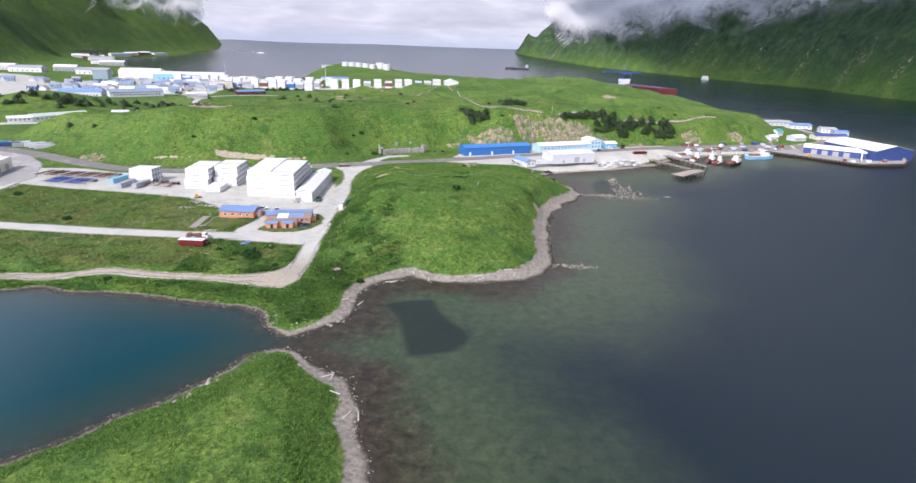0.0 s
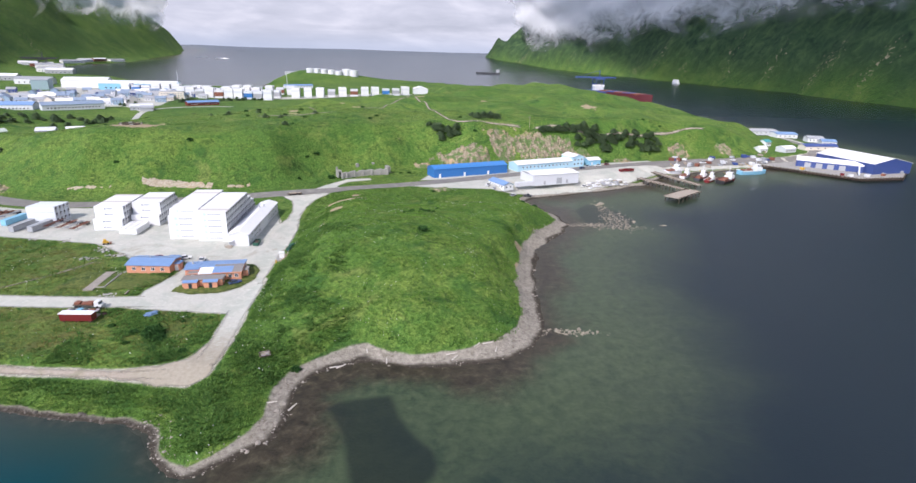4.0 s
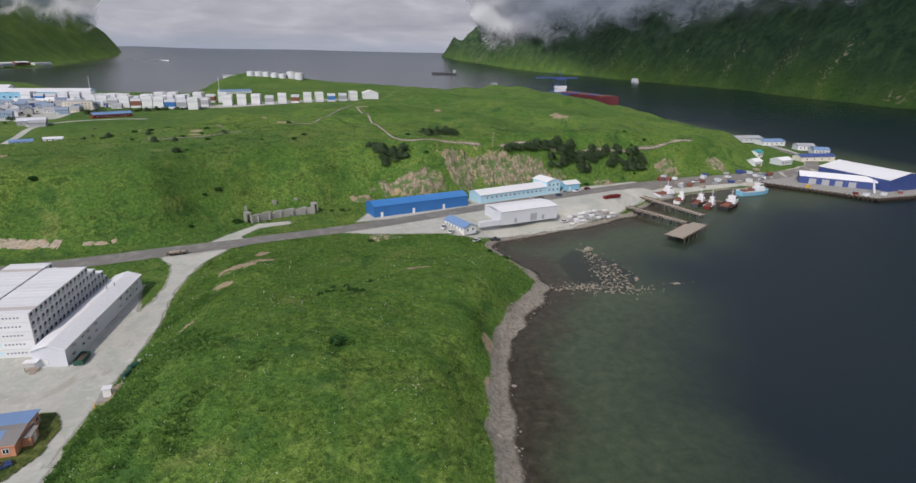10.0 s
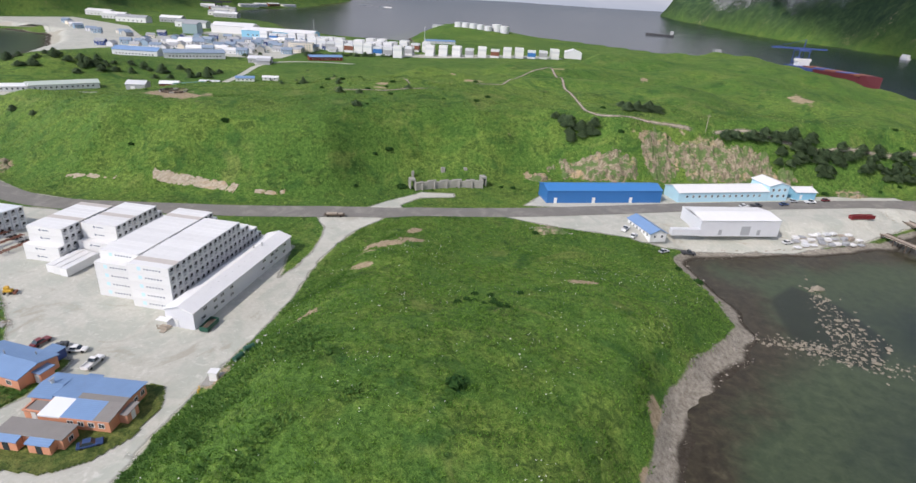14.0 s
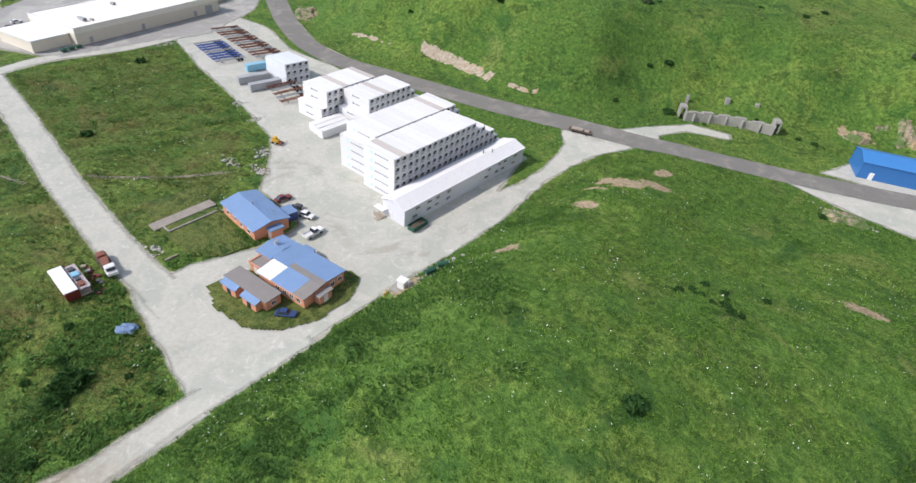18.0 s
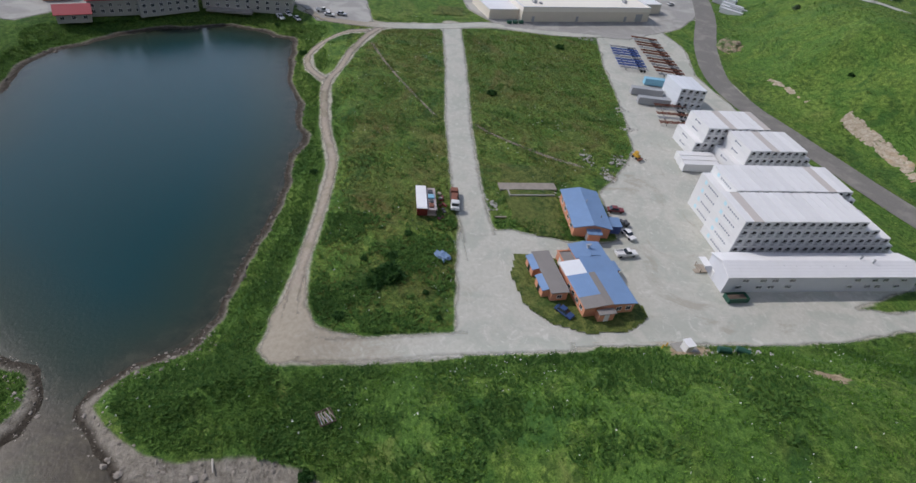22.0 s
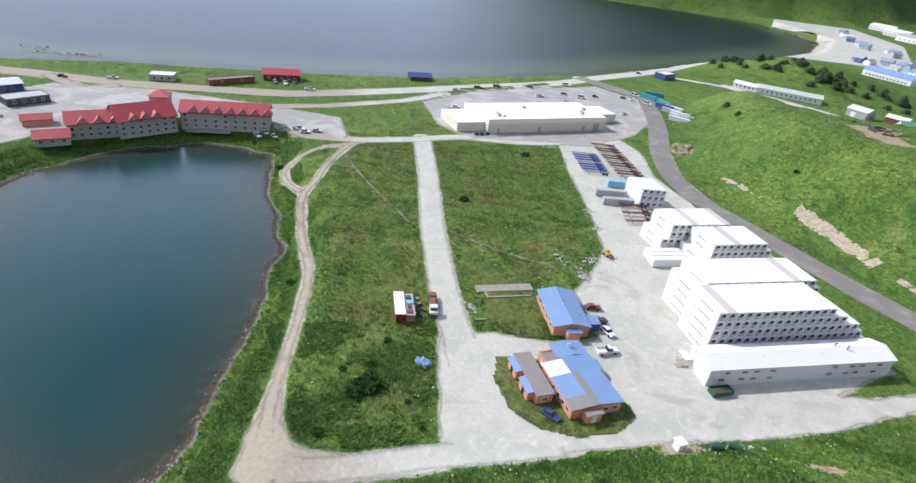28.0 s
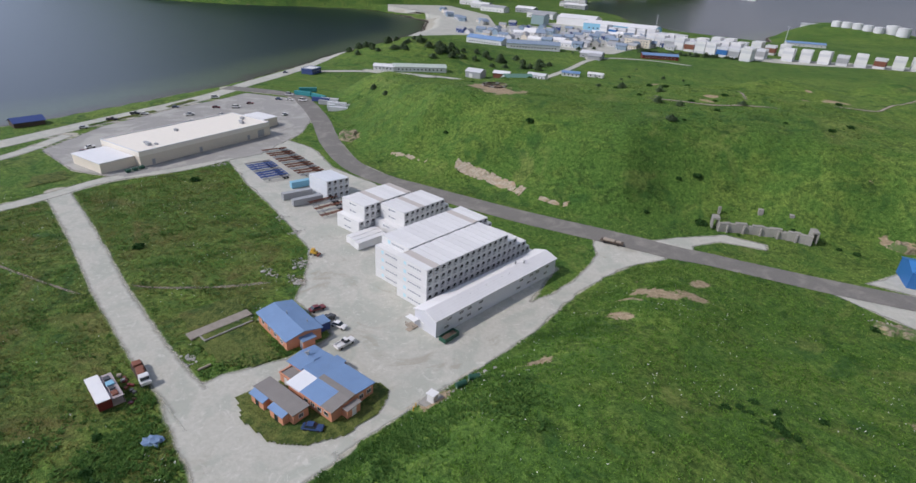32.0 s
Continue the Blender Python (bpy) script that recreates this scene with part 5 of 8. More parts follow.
# dumpster, white fuel kiosk on its pad, tanks along the verge
dz = thing("dumpster", "dark green open-topped steel dumpster on gravel", "dumpster", (-70.6, 266.6, ZL + 0.2), 95)
bm = boxes((0, 5.4, 0, 0.1, 0, 1.3), (0, 5.4, 2.2, 2.3, 0, 1.3), (0, 0.1, 0.1, 2.2, 0, 1.3), (5.3, 5.4, 0.1, 2.2, 0, 1.3), (0.1, 5.3, 0.1, 2.2, 0, 0.12))
part("body", bm, M_DKGREEN, dz)
for k in range(5):
    part("rib", boxes((0.4 + k * 1.1, 0.55 + k * 1.1, -0.1, 0, 0.1, 1.3)), M_DKGREEN, dz)
part("load", boxes((0.2, 5.2, 0.2, 2.1, 0.5, 0.9), bev=0.2), M_DKWOOD, dz)
kz = thing("fuel_kiosk", "small white box kiosk on a concrete pad", "kiosk", (-57.0, 248.6, height(-56, 250) + 0.05), 12)
part("pad", boxes((-1.2, 4.2, -1.4, 3.6, -0.4, 0.12)), M_CONC, kz)
part("body", boxes((0, 1.8, 0, 1.6, 0.12, 2.3), bev=0.05), M_WHITE, kz)
part("roof", boxes((-0.2, 2.0, -0.2, 1.8, 2.3, 2.42)), M_WROOF, kz)
for x, y in ((-57.8, 246.2), (-57.2, 245.0), (-56.4, 258.4)):
    b = thing("bollard", "yellow steel bollard at the gravel edge", "bollard", (x, y, height(x, y)), 0, "yellow bollards")
    part("post", tube(bmesh.new(), (0, 0, -0.3), (0, 0, 1.1), 0.14), M_YELLOW, b)
for x, y, a in ((-55.4, 257.4, 80), (-55.0, 261.2, 60)):
    g = thing("green_tank", "dark green round tank lying on timber sleepers", "tank", (x, y, height(x, y)), a)
    part("shell", tube(bmesh.new(), (-1.3, 0, 1.0), (1.3, 0, 1.0), 0.7, n=14), M_DKGREEN, g)
    part("sleeper", boxes((-0.9, -0.6, -0.8, 0.8, -0.2, 0.35)), M_DKWOOD, g)
    part("sleeper", boxes((0.6, 0.9, -0.8, 0.8, -0.2, 0.35)), M_DKWOOD, g)
ex = thing("mini_loader", "small orange loader parked at the plot edge", "machine", (-133.0, 266.0, ZL + 0.2), 30)
part("body", boxes((-1.2, 1.0, -0.7, 0.7, 0.6, 1.3), (-0.9, 0.2, -0.6, 0.6, 1.3, 2.2), bev=0.08), M_YELLOW, ex)
part("bucket", boxes((1.2, 1.9, -0.9, 0.9, 0.1, 0.7)), M_RUST, ex)
for sx in (-0.8, 0.7):
    for sy in (-1, 1):
        part("wheel", tube(bmesh.new(), (sx, sy * 0.6, 0.4), (sx, sy * 0.9, 0.4), 0.4, n=10), M_BLACK, ex)
jk = thing("flat_trailer", "low weathered timber flat trailer at the road junction", "trailer", (-75.4, 351.5, height(-75, 352) + 0.15), 20)
part("deck", boxes((-4, 4, -1.2, 1.2, 0.7, 0.95)), M_DKWOOD, jk)
part("load", boxes((-3, 1, -0.9, 0.9, 0.95, 1.5), (1.4, 3.2, -0.6, 0.8, 0.95, 1.3), bev=0.1), M_WOOD, jk)
for x in (-2.4, 2.4):
    for y in (-1, 1):
        part("wheel", tube(bmesh.new(), (x, y * 0.8, 0.35), (x, y * 1.1, 0.35), 0.35, n=10), M_BLACK, jk)
# heaped blue tarpaulin by the road
tp = bmesh.new()
bmesh.ops.create_icosphere(tp, subdivisions=3, radius=1)
for v in tp.verts:
    v.co = Vector((v.co.x * 2.6, v.co.y * 1.6, max(v.co.z, -0.2) * 0.9)) * (0.8 + 0.5 * noise.noise(v.co * 1.8))
# old foundation strips in the garden plot
fs = thing("foundation_strip", "old concrete foundation strip overgrown with weeds", "foundation", (-113.6, 219, 5.1), 4)
part("slab", boxes((-1.6, 1.6, 0, 16.5, -0.3, 0.3), bev=0.05), M_ROCK, fs)
part("kerb", boxes((4.2, 4.6, 2, 15, -0.3, 0.5), bev=0.04), M_CONC, fs)
part("kerb", boxes((1.6, 4.2, 2, 2.4, -0.3, 0.4), bev=0.04), M_CONC, fs)
part("beam", boxes((13.5, 13.8, -4, -1, -0.1, 0.3)), M_WOOD, fs)
tarp = tagged(new("blue_tarpaulin", from_bm("blue_tarpaulin", tp, shaded("faded_blue_tarpaulin", (0.13, 0.21, 0.34), 0.5, 0.3))), "crumpled faded blue tarpaulin lying in the grass", "tarpaulin")
tarp.matrix_world = pose(-84, 201.4, 5.2, 0, 0, 40)
# square lobster-crate frame in the bank
fr1 = thing("rusty_frame", "square grey scrap frame lying in bank weeds", "scrap", (-43.5, 176.5, height(-43.5, 176.5) + 1.0), 25)
for q in ((0, 3, 0, 0.2, 0, 0.3), (0, 3, 2.6, 2.8, 0, 0.3), (0, 0.2, 0.2, 2.6, 0, 0.3), (2.8, 3, 0.2, 2.6, 0, 0.3)):
    part("edge", boxes(q, bev=0.03), M_DKWOOD, fr1)
rf = random.Random(6)
for k in range(9):
    part("lath", boxes((-1.2, 1.2, -0.06, 0.06, 0, 0.12)), M_WOOD if k % 3 else M_GREY, fr1, m=pose(1.5 + rf.uniform(-0.4, 0.4), 0.4 + 0.25 * k, 0.15 + 0.04 * (k % 3), 0, rf.uniform(-4, 4), rf.uniform(-25, 25)))

# ---- supermarket, hotel and the shore strip to the west ----
sm = thing("supermarket", "large white flat-roofed supermarket with cream block walls", "supermarket", (-251.0, 250.0, 5.1), 14.4)
part("wall", boxes((-30, 0, 0, 72, -0.6, 4.6)), M_CREAM, sm)
part("wall_band", boxes((-30.06, 0.06, -0.06, 72.06, 4.6, 6.6)), shaded("pale_cream_band", (0.76, 0.72, 0.63), 0.8), sm, "pale cream upper wall band")
part("roof", boxes((-29.6, -0.4, 0.4, 71.6, 6.0, 6.35)), M_WROOF, sm, "bright white membrane roof")
part("parapet", boxes((-30.1, 0.1, -0.1, 0.3, 6.6, 6.9), (-30.1, 0.1, 71.7, 72.1, 6.6, 6.9), (-30.1, -29.7, 0.3, 71.7, 6.6, 6.9), (-0.3, 0.1, 0.3, 71.7, 6.6, 6.9)), M_OFFWHITE, sm)
part("annex_wall", boxes((-26, -4, -15, 0, -0.6, 4.0)), M_CREAM, sm)
part("annex_roof", boxes((-26.2, -3.8, -15.2, -0.1, 4.0, 4.4)), M_WROOF, sm)
part("annex_wall", boxes((-28, -12, 72, 88, -0.6, 4.4)), M_CREAM, sm)
part("annex_roof", boxes((-28.2, -11.8, 72.1, 88.2, 4.4, 4.8)), M_WROOF, sm)
for x, y, s in ((-8, 8, 1.6), (-11, 9, 1.2), (-6, 11, 1.0), (-9, 60, 1.5), (-12, 62, 1.2), (-20, 30, 1.3), (-16, 66, 1.4)):
    part("roof_unit", boxes((x, x + s * 1.6, y, y + s, 6.35, 6.35 + s), bev=0.05), M_GREY, sm)
for y in (6, 30, 58):
    door(sm, 0.03, y, 90, 1.2, 2.3, M_GREY)
part("loading_door", boxes((0.02, 0.1, 64, 68, 0, 3.6)), M_GREY, sm)
windows(sm, 22, 15, "-x", (1.8,), 5, 2.0, 1.6, x0=-26, y0=-15)
for k in range(3):
    part("bin", boxes((1.2, 2.8, -8 + 3 * k, -6 + 3 * k, 0, 1.2), bev=0.05), M_DKGREEN, sm)

ht = thing("hotel", "three-storey grey lodge-style hotel with steep red metal roofs", "hotel", (-243.6, 149.5, 3.9), 180)
# local x runs towards the car park, local y along the water front


def wing(lx, ly, h, rh, x0, y0, turn, n, storeys, dormers, tall=True):
    m = pose(x0, y0, 0, 0, 0, turn)
    part("wing_wall", gable_walls(lx, ly, h, rh, "y"), M_STONE, ht, m=m)
    part("wing_roof", gable_roof(lx, ly, h, rh, "y", 0.7, 0.25), M_RED, ht, m=m)
    fr, pn = pane_mesh(1.2, 1.2)
    for s in range(storeys):
        for k in range(n):
            for side, a in ((-0.04, -90), (lx + 0.04, 90)):
                w = part("window", fr, None, ht, m=m @ pose(side, (k + 0.5) * ly / n, 1.4 + s * 2.3, 0, 0, a))
                part("pane", pn, None, w)
    for d in dormers:
        dw = part("dormer_wall", gable_walls(3.4, 2.6, 2.0, 1.7, "y"), M_STONE, ht, m=m @ pose(-0.25, d + 1.8, h - 1.6, 0, 0, -90))
        part("dormer_roof", gable_roof(3.4, 4.6, 2.0, 1.7, "y", 0.45, 0.2), M_RED, dw)


wing(12, 36, 7.2, 3.4, -6.1, 2.0, 2, 9, 3, (0.6, 5.6, 10.6, 15.6, 20.6, 25.6, 30.6))
wing(14, 22, 6.8, 4.6, -11.0, 38.5, 35, 7, 3, (7.5, 11.8, 16.1))
wing(12, 18, 5.8, 3.2, -20.4, 57.0, 23, 6, 2, (1.5, 7, 12.5))
wing(8, 11, 2.8, 2.0, -32.4, 71.0, 23, 3, 1, ())
part("tower_wall", boxes((-2.5, 4.5, 44, 51, 0, 11.6)), M_STONE, ht)
bm = bmesh.new()
bmesh.ops.create_cone(bm, cap_ends=True, segments=4, radius1=6.0, radius2=0.3, depth=2.2, matrix=pose(1.0, 47.5, 12.7, 0, 0, 45))
part("tower_roof", bm, M_RED, ht)
part("terrace", boxes((-10.5, -6.6, 18, 36, -0.6, 0.3)), M_CONC, ht)
flat("road_cafe", "low dark flat-roofed building in the car park", -253, 34.5, 9, 16, 3.0, 44, M_DARK, M_GREY, 5.0, wins=(("+x", (1.7,), 4),))

gable("lodge_house", "tan metal-roofed lodge with stone piers by the lagoon", -139.2, 57.5, 14, 12, 3.4, 2.8, -21, M_STONE, shaded("greyed_tan_roof", (0.46, 0.33, 0.25), ribs=0.5), "x", 4.3, "house", eave=1.0, wins=(("+y", (1.9,), 5), ("+x", (1.9,), 3)))
gable("lodge_house", "tan metal-roofed lodge wing beside the lagoon lawn", -149.5, 61.5, 10.2, 10.5, 3.4, 2.6, -21, M_STONE, M_TAN, "x", 4.3, "house", eave=1.0, wins=(("+y", (1.8,), 3),))
gable("lodge_porch", "small tan-roofed porch of the lagoon lodge", -127, 60.2, 5, 6, 2.6, 1.4, -21, M_STONE, M_TAN, "x", 4.3, "porch", eave=0.8)
gable("green_shed", "long dark green shed with a pale teal roof", -171.3, 15.5, 11, 25, 4.2, 2.2, -8, M_DKGREEN, shaded("pale_teal_roof", (0.36, 0.48, 0.48), ribs=0.5), "y", 4.9, "shed", wins=(("+y", (2.0,), 2, 1.4, 1.2),))
flat("storage_hall", "wide dark storage hall with a flat pale grey roof", -209.6, 15.6, 30, 27.5, 6.2, -3, M_DARK, M_OFFWHITE, 5.0, wins=(("+y", (2.2,), 6),))
gable("navy_store", "long navy blue store with a pale grey roof", -247.5, 10.5, 34, 11, 4.0, 1.2, 130, M_NAVY, M_OFFWHITE, "x", None, "store", wins=(("-y", (2.0,), 8), ("+y", (2.0,), 8)))
gable("shore_house", "low red timber shop building by the sea", -331, 132, 10, 20, 3.6, 2.2, 8, M_CAR_R, M_RED, "y", None, "shop", wins=(("+x", (1.8,), 5, 1.4, 1.3),))
flat("shore_shed", "flat-roofed grey shed beside the coast road", -312, 78, 8, 12, 3.0, 5, M_GREY, M_OFFWHITE, wins=(("+x", (1.6,), 3),))
flat("shore_shed", "long low brown timber shed beside the coast road", -306, 106, 5, 25, 2.8, 34, M_RUST, M_FELT, wins=(("+x", (1.6,), 2),))
gable("picnic_shelter", "dark open picnic shelter with a navy gable roof", -356, 218, 9, 14, 2.8, 1.8, 6, M_DKWOOD, M_NAVY, "y", None, "shelter")
flat("road_store", "dark blue store with white flat roof beside the road", -412, 420, 10, 14, 4.2, 30, M_NAVY, M_WROOF, wins=(("+x", (2.0,), 3),))
gable("red_shed", "small red roadside shed near the hotel", -229.5, 54, 6, 10, 2.6, 1.5, 24, M_ORANGE, M_RED, "y", 4.9, "shed")
for x, y, a in ((-295, 262, 15), (-300, 268, 15), (-309, 285, 18), (-311, 291, 18), (-314, 296, 18), (-320, 315, 20), (-334, 330, 60), (-338, 341, 70), (-330, 300, 100), (-292, 240, 100), (-286, 236, 100), (-281, 233, 100), (-340, 320, 60),
                (-344, 372, 40), (-236, 163, 80), (-238, 168, 80), (-240, 160, 85), (-245, 30, 70), (-240, 36, 70), (-235, 42, 75), (-252, 24, 60), (-311, 110, 85), (-307, 160, 80), (-318, 140, 20), (-316, 146, 15), (-321, 150, 40), (-299, 40, 90), (-302, 62, 88),
                (-420, 410, 60), (-366, 330, 60), (-300, 345, 120), (-340, 262, 70)):
    src = (CAR_S, CAR_W, CAR_B, PICK_W, VAN_W, PICK_D, CAR_R)[int(abs(x * 7 + y * 3)) % 7]
    put(src, x, y, a)

# ---- sheds and wharf along the north shore ----
bs = gable("blue_shed", "long bright blue metal shed with a low gable roof", 3.6, 399.8, 55, 12, 5.6, 1.6, 23.5, M_BLUE, shaded("blue_metal_roof", (0.045, 0.19, 0.46), 0.45, ribs=0.8), "x", 6.7, "shed", eave=0.3)
for x in (4, 22, 40):
    door(bs, x, -0.03, 0, 1.2, 2.4)
ww = flat("white_warehouse", "white steel warehouse with gently ridged white roof", 66.5, 388.5, 35, 16, 6.0, 21, M_OFFWHITE, M_WROOF, 5.6)
part("ridge_roof", gable_roof(35, 16, 6.2, 1.0, "x", 0.2, 0.15), M_WROOF, ww)
for x in (9, 26):
    door(ww, x, -0.03, 0, 1.2, 2.2, M_GREY)
part("loading_door", boxes((18, 22, -0.08, 0.02, 0, 3.8)), M_GREY, ww)
part("side_tank", tube(bmesh.new(), (36.5, 6, 0), (36.5, 6, 2.6), 1.3, n=16), M_WHITE, ww)
cy = gable("cyan_shed", "pale turquoise long shed with a white metal roof", 62, 425.6, 48, 12, 4.4, 1.8, 25.5, M_CYAN, M_WROOF, "x", 7.0, "shed", wins=(("-y", (2.4,), 13, 1.0, 1.0),))
gable("cyan_shed", "pale turquoise two-storey building with a white roof", 105.5, 446.5, 11, 13, 7.0, 1.6, 25.5, M_CYAN, M_WROOF, "y", 7.0, "shed", wins=(("-y", (2.0, 5.0), 3), ("+x", (2.0, 5.0), 4)))
gable("cyan_shed", "small light blue gabled workshop beside the road", 120, 454, 11, 9, 3.6, 1.4, 22, M_LIGHTBLUE, M_WROOF, "x", 7.0, "shed", doors=((3, -0.03, 0),))
of = gable("yard_office", "white office cabin with a blue gable roof", 46.4, 374.6, 7, 17, 3.0, 1.6, 28, M_WHITE, M_BROOF, "y", 5.4, "office", wins=(("-x", (1.7,), 6, 0.9, 1.0), ("-y", (1.7,), 2, 0.9, 1.0)), doors=((0.5, -0.03, 0),))
copy = container("white dry shipping container beside the warehouse", M_OFFWHITE, False)
copy.matrix_world = pose(55, 385, 5.5, 0, 0, 20)
for x, y, a, s in ((37, 379, 70, PICK_W), (40, 374, 70, CAR_W), (52, 372, 40, CAR_S), (62, 378, 10, PICK_D), (104, 402, 30, CAR_W), (118, 449, 25, CAR_S), (126, 451, 25, PICK_W), (112, 442, 25, CAR_B), (92, 431, 25, CAR_W), (98, 434, 25, PICK_D),
                   (135, 458, 30, CAR_R), (246, 494, 20, CAR_W), (224, 487, 20, PICK_W), (284, 501, 20, CAR_S)):
    put(s, x, y, a)
# stacked crab pots and pallets on the quay apron
random.seed(4)
for k in range(26):
    x = 108 + (k % 9) * 3.6 + random.uniform(-0.5, 0.5)
    y = 401 + (k % 9) * 1.75 + (k // 9) * 3.4 + random.uniform(-0.4, 0.4)
    ob = thing("pallet_stack", "white and grey stacked pallets and net bales", "pallets", (x, y, height(x, y) + 0.1), random.uniform(10, 40), "bales on the apron")
    h = random.uniform(0.6, 1.6)
    part("bale", boxes((-1.3, 1.3, -1.0, 1.0, 0.15, h), bev=0.1), random.choice((M_OFFWHITE, M_WHITE, M_GREY, M_WOOD)), ob)
    part("pallet", boxes((-1.4, 1.4, -1.1, -0.8, 0, 0.15), (-1.4, 1.4, -0.15, 0.15, 0, 0.15), (-1.4, 1.4, 0.8, 1.1, 0, 0.15)), M_WOOD, ob)
for x, y, a in ((141, 436, 30), (146, 439, 25)):
    rt = thing("red_skip", "long red steel rack beside the road", "skip", (x, y, height(x, y) + 0.1), a)
    part("body", boxes((-4, 4, -1, 1, 0.2, 1.5), bev=0.05), M_CAR_R, rt)
    part("rail", boxes((-4, 4, -1.05, -0.95, 1.5, 1.9), (-4, 4, 0.95, 1.05, 1.5, 1.9)), M_CAR_R, rt)
rng = random.Random(9)
for k in range(34):
    x = rng.uniform(195, 300)
    y = 470 + (x - 195) * 0.34 + rng.uniform(0, 16)
    ob = thing("crab_pot_stack", "stacked steel crab pots under white tarpaulin", "crab pots", (x, y, height(x, y) + 0.1), rng.uniform(0, 60), "gear on the quay")
    h = rng.uniform(0.9, 2.6)
    part("bale", boxes((-1.8, 1.8, -1.6, 1.6, 0, h), bev=0.12), rng.choice((M_OFFWHITE, M_WHITE, M_RUST, M_WOOD, M_GREY, M_NAVY)), ob)
    part("frame", boxes((-1.9, 1.9, -1.7, -1.6, h, h + 0.12), (-1.9, 1.9, 1.6, 1.7, h, h + 0.12)), M_DARK, ob)


def pier(name, label, line, width, z):
    """A timber deck on piles along a plan line."""
    ob = thing(name, label, "pier", (0, 0, 0))
    for (ax, ay), (bx, by) in zip(line, line[1:]):
        d = Vector((bx - ax, by - ay, 0))
        L = d.length
        m = pose(ax, ay, z, 0, 0, math.degrees(math.atan2(d.y, d.x)))
        part("deck", boxes((-width * 0.2, L + width * 0.2, -width / 2, width / 2, -0.3, 0), bev=0.05), M_WOOD, ob, m=m)
        part("kerb", boxes((-width * 0.2, L + width * 0.2, -width / 2, -width / 2 + 0.3, 0, 0.3), (-width * 0.2, L + width * 0.2, width / 2 - 0.3, width / 2, 0, 0.3)), M_DKWOOD, ob, m=m)
        n = max(2, int(L / 5))
        for k in range(n + 1):
            for s in (-1, 1):
                part("post", tube(bmesh.new(), (L * k / n, s * (width / 2 - 0.5), -z - 4), (L * k / n, s * (width / 2 - 0.5), -0.2), 0.24), M_DKWOOD, ob, m=m)
            part("cap_beam", boxes((L * k / n - 0.2, L * k / n + 0.2, -width / 2, width / 2, -0.7, -0.3)), M_DKWOOD, ob, m=m)
    return ob


pier("timber_pier", "long weathered timber pier with a broad loading head", [(150, 427), (169, 393)], 4.2, 3.6)
pier("pier_head", "broad weathered timber pier head on dark piles", [(152, 373), (173, 391)], 10.0, 3.6)
pier("old_pier", "old narrow timber pier on crossed piles", [(169, 455), (186, 411)], 5.0, 3.0)

wq = thing("wharf", "long timber-faced wharf deck on rows of piles", "wharf", (0, 0, 0))
part("deck", prism(bmesh.new(), [(276, 494), (292, 478), (326, 443), (366, 451), (399, 486), (420, 550), (360, 545), (330, 515)], 2.7, 3.3), M_CONC, wq)
for (ax, ay), (bx, by) in (((276, 494), (326, 443)), ((326, 443), (366, 451)), ((366, 451), (399, 486)), ((399, 486), (420, 550))):
    n = int(math.hypot(bx - ax, by - ay) / 2.6)
    part("fender_beam", tube(tube(bmesh.new(), (ax, ay, 2.5), (bx, by, 2.5), 0.28, n=6), (ax, ay, 1.5), (bx, by, 1.5), 0.22, n=6), M_DKWOOD, wq)
    for k in range(n + 1):
        x, y = ax + (bx - ax) * k / n, ay + (by - ay) * k / n
        part("post", tube(bmesh.new(), (x, y, -5), (x, y, 3.5), 0.25, n=6), M_DKWOOD, wq)
wh = gable("wharf_hall", "large navy blue hall with a broad white gable roof", 346, 458, 40, 52, 8.0, 4.0, 14, M_NAVY, M_WROOF, "y", 3.3, "hall", eave=0.4)
for y in (8, 20, 34):
    part("sliding_door", boxes((-0.08, 0.02, y, y + 5, 0, 4.6)), M_GREY, wh)
wl = gable("wharf_hall", "low navy wing with white roof and sliding doors", 304, 489, 46, 16, 5.0, 2.4, -33, M_NAVY, M_WROOF, "x", 3.3, "hall", eave=0.4)
for x in (6, 14, 22, 30):
    part("sliding_door", boxes((x, x + 4.5, -0.08, 0.02, 0, 3.8)), M_GREY, wl)
ldr = thing("loading_ramp", "white sloping conveyor on the wharf edge", "conveyor", (331, 452, 3.3), 60)
part("belt", tube(bmesh.new(), (0, 0, 0.5), (9, 0, 8.0), 0.6, n=6), M_OFFWHITE, ldr)
part("leg", boxes((0.5, 0.9, -0.5, 0.5, 0, 1.2)), M_GREY, ldr)
part("leg", boxes((6.0, 6.3, -0.4, 0.4, 0, 5.2)), M_GREY, ldr)
for x, y, mm in ((318, 453, M_CAR_R), (322, 449, M_WHITE), (336, 450, M_WHITE), (352, 454, M_RUST), (376, 466, M_GREY), (384, 474, M_WOOD), (392, 486, M_WOOD), (300, 474, M_YELLOW)):
    ob = thing("gear_crate", "steel gear crate standing on the wharf", "crate", (x, y, 3.3), x * 7 % 90, "crates on the wharf")
    part("box", boxes((-1.6, 1.6, -1.2, 1.2, 0, 1.9), bev=0.05), mm, ob)
    part("lid", boxes((-1.7, 1.7, -1.3, 1.3, 1.9, 2.0)), M_GREY, ob)
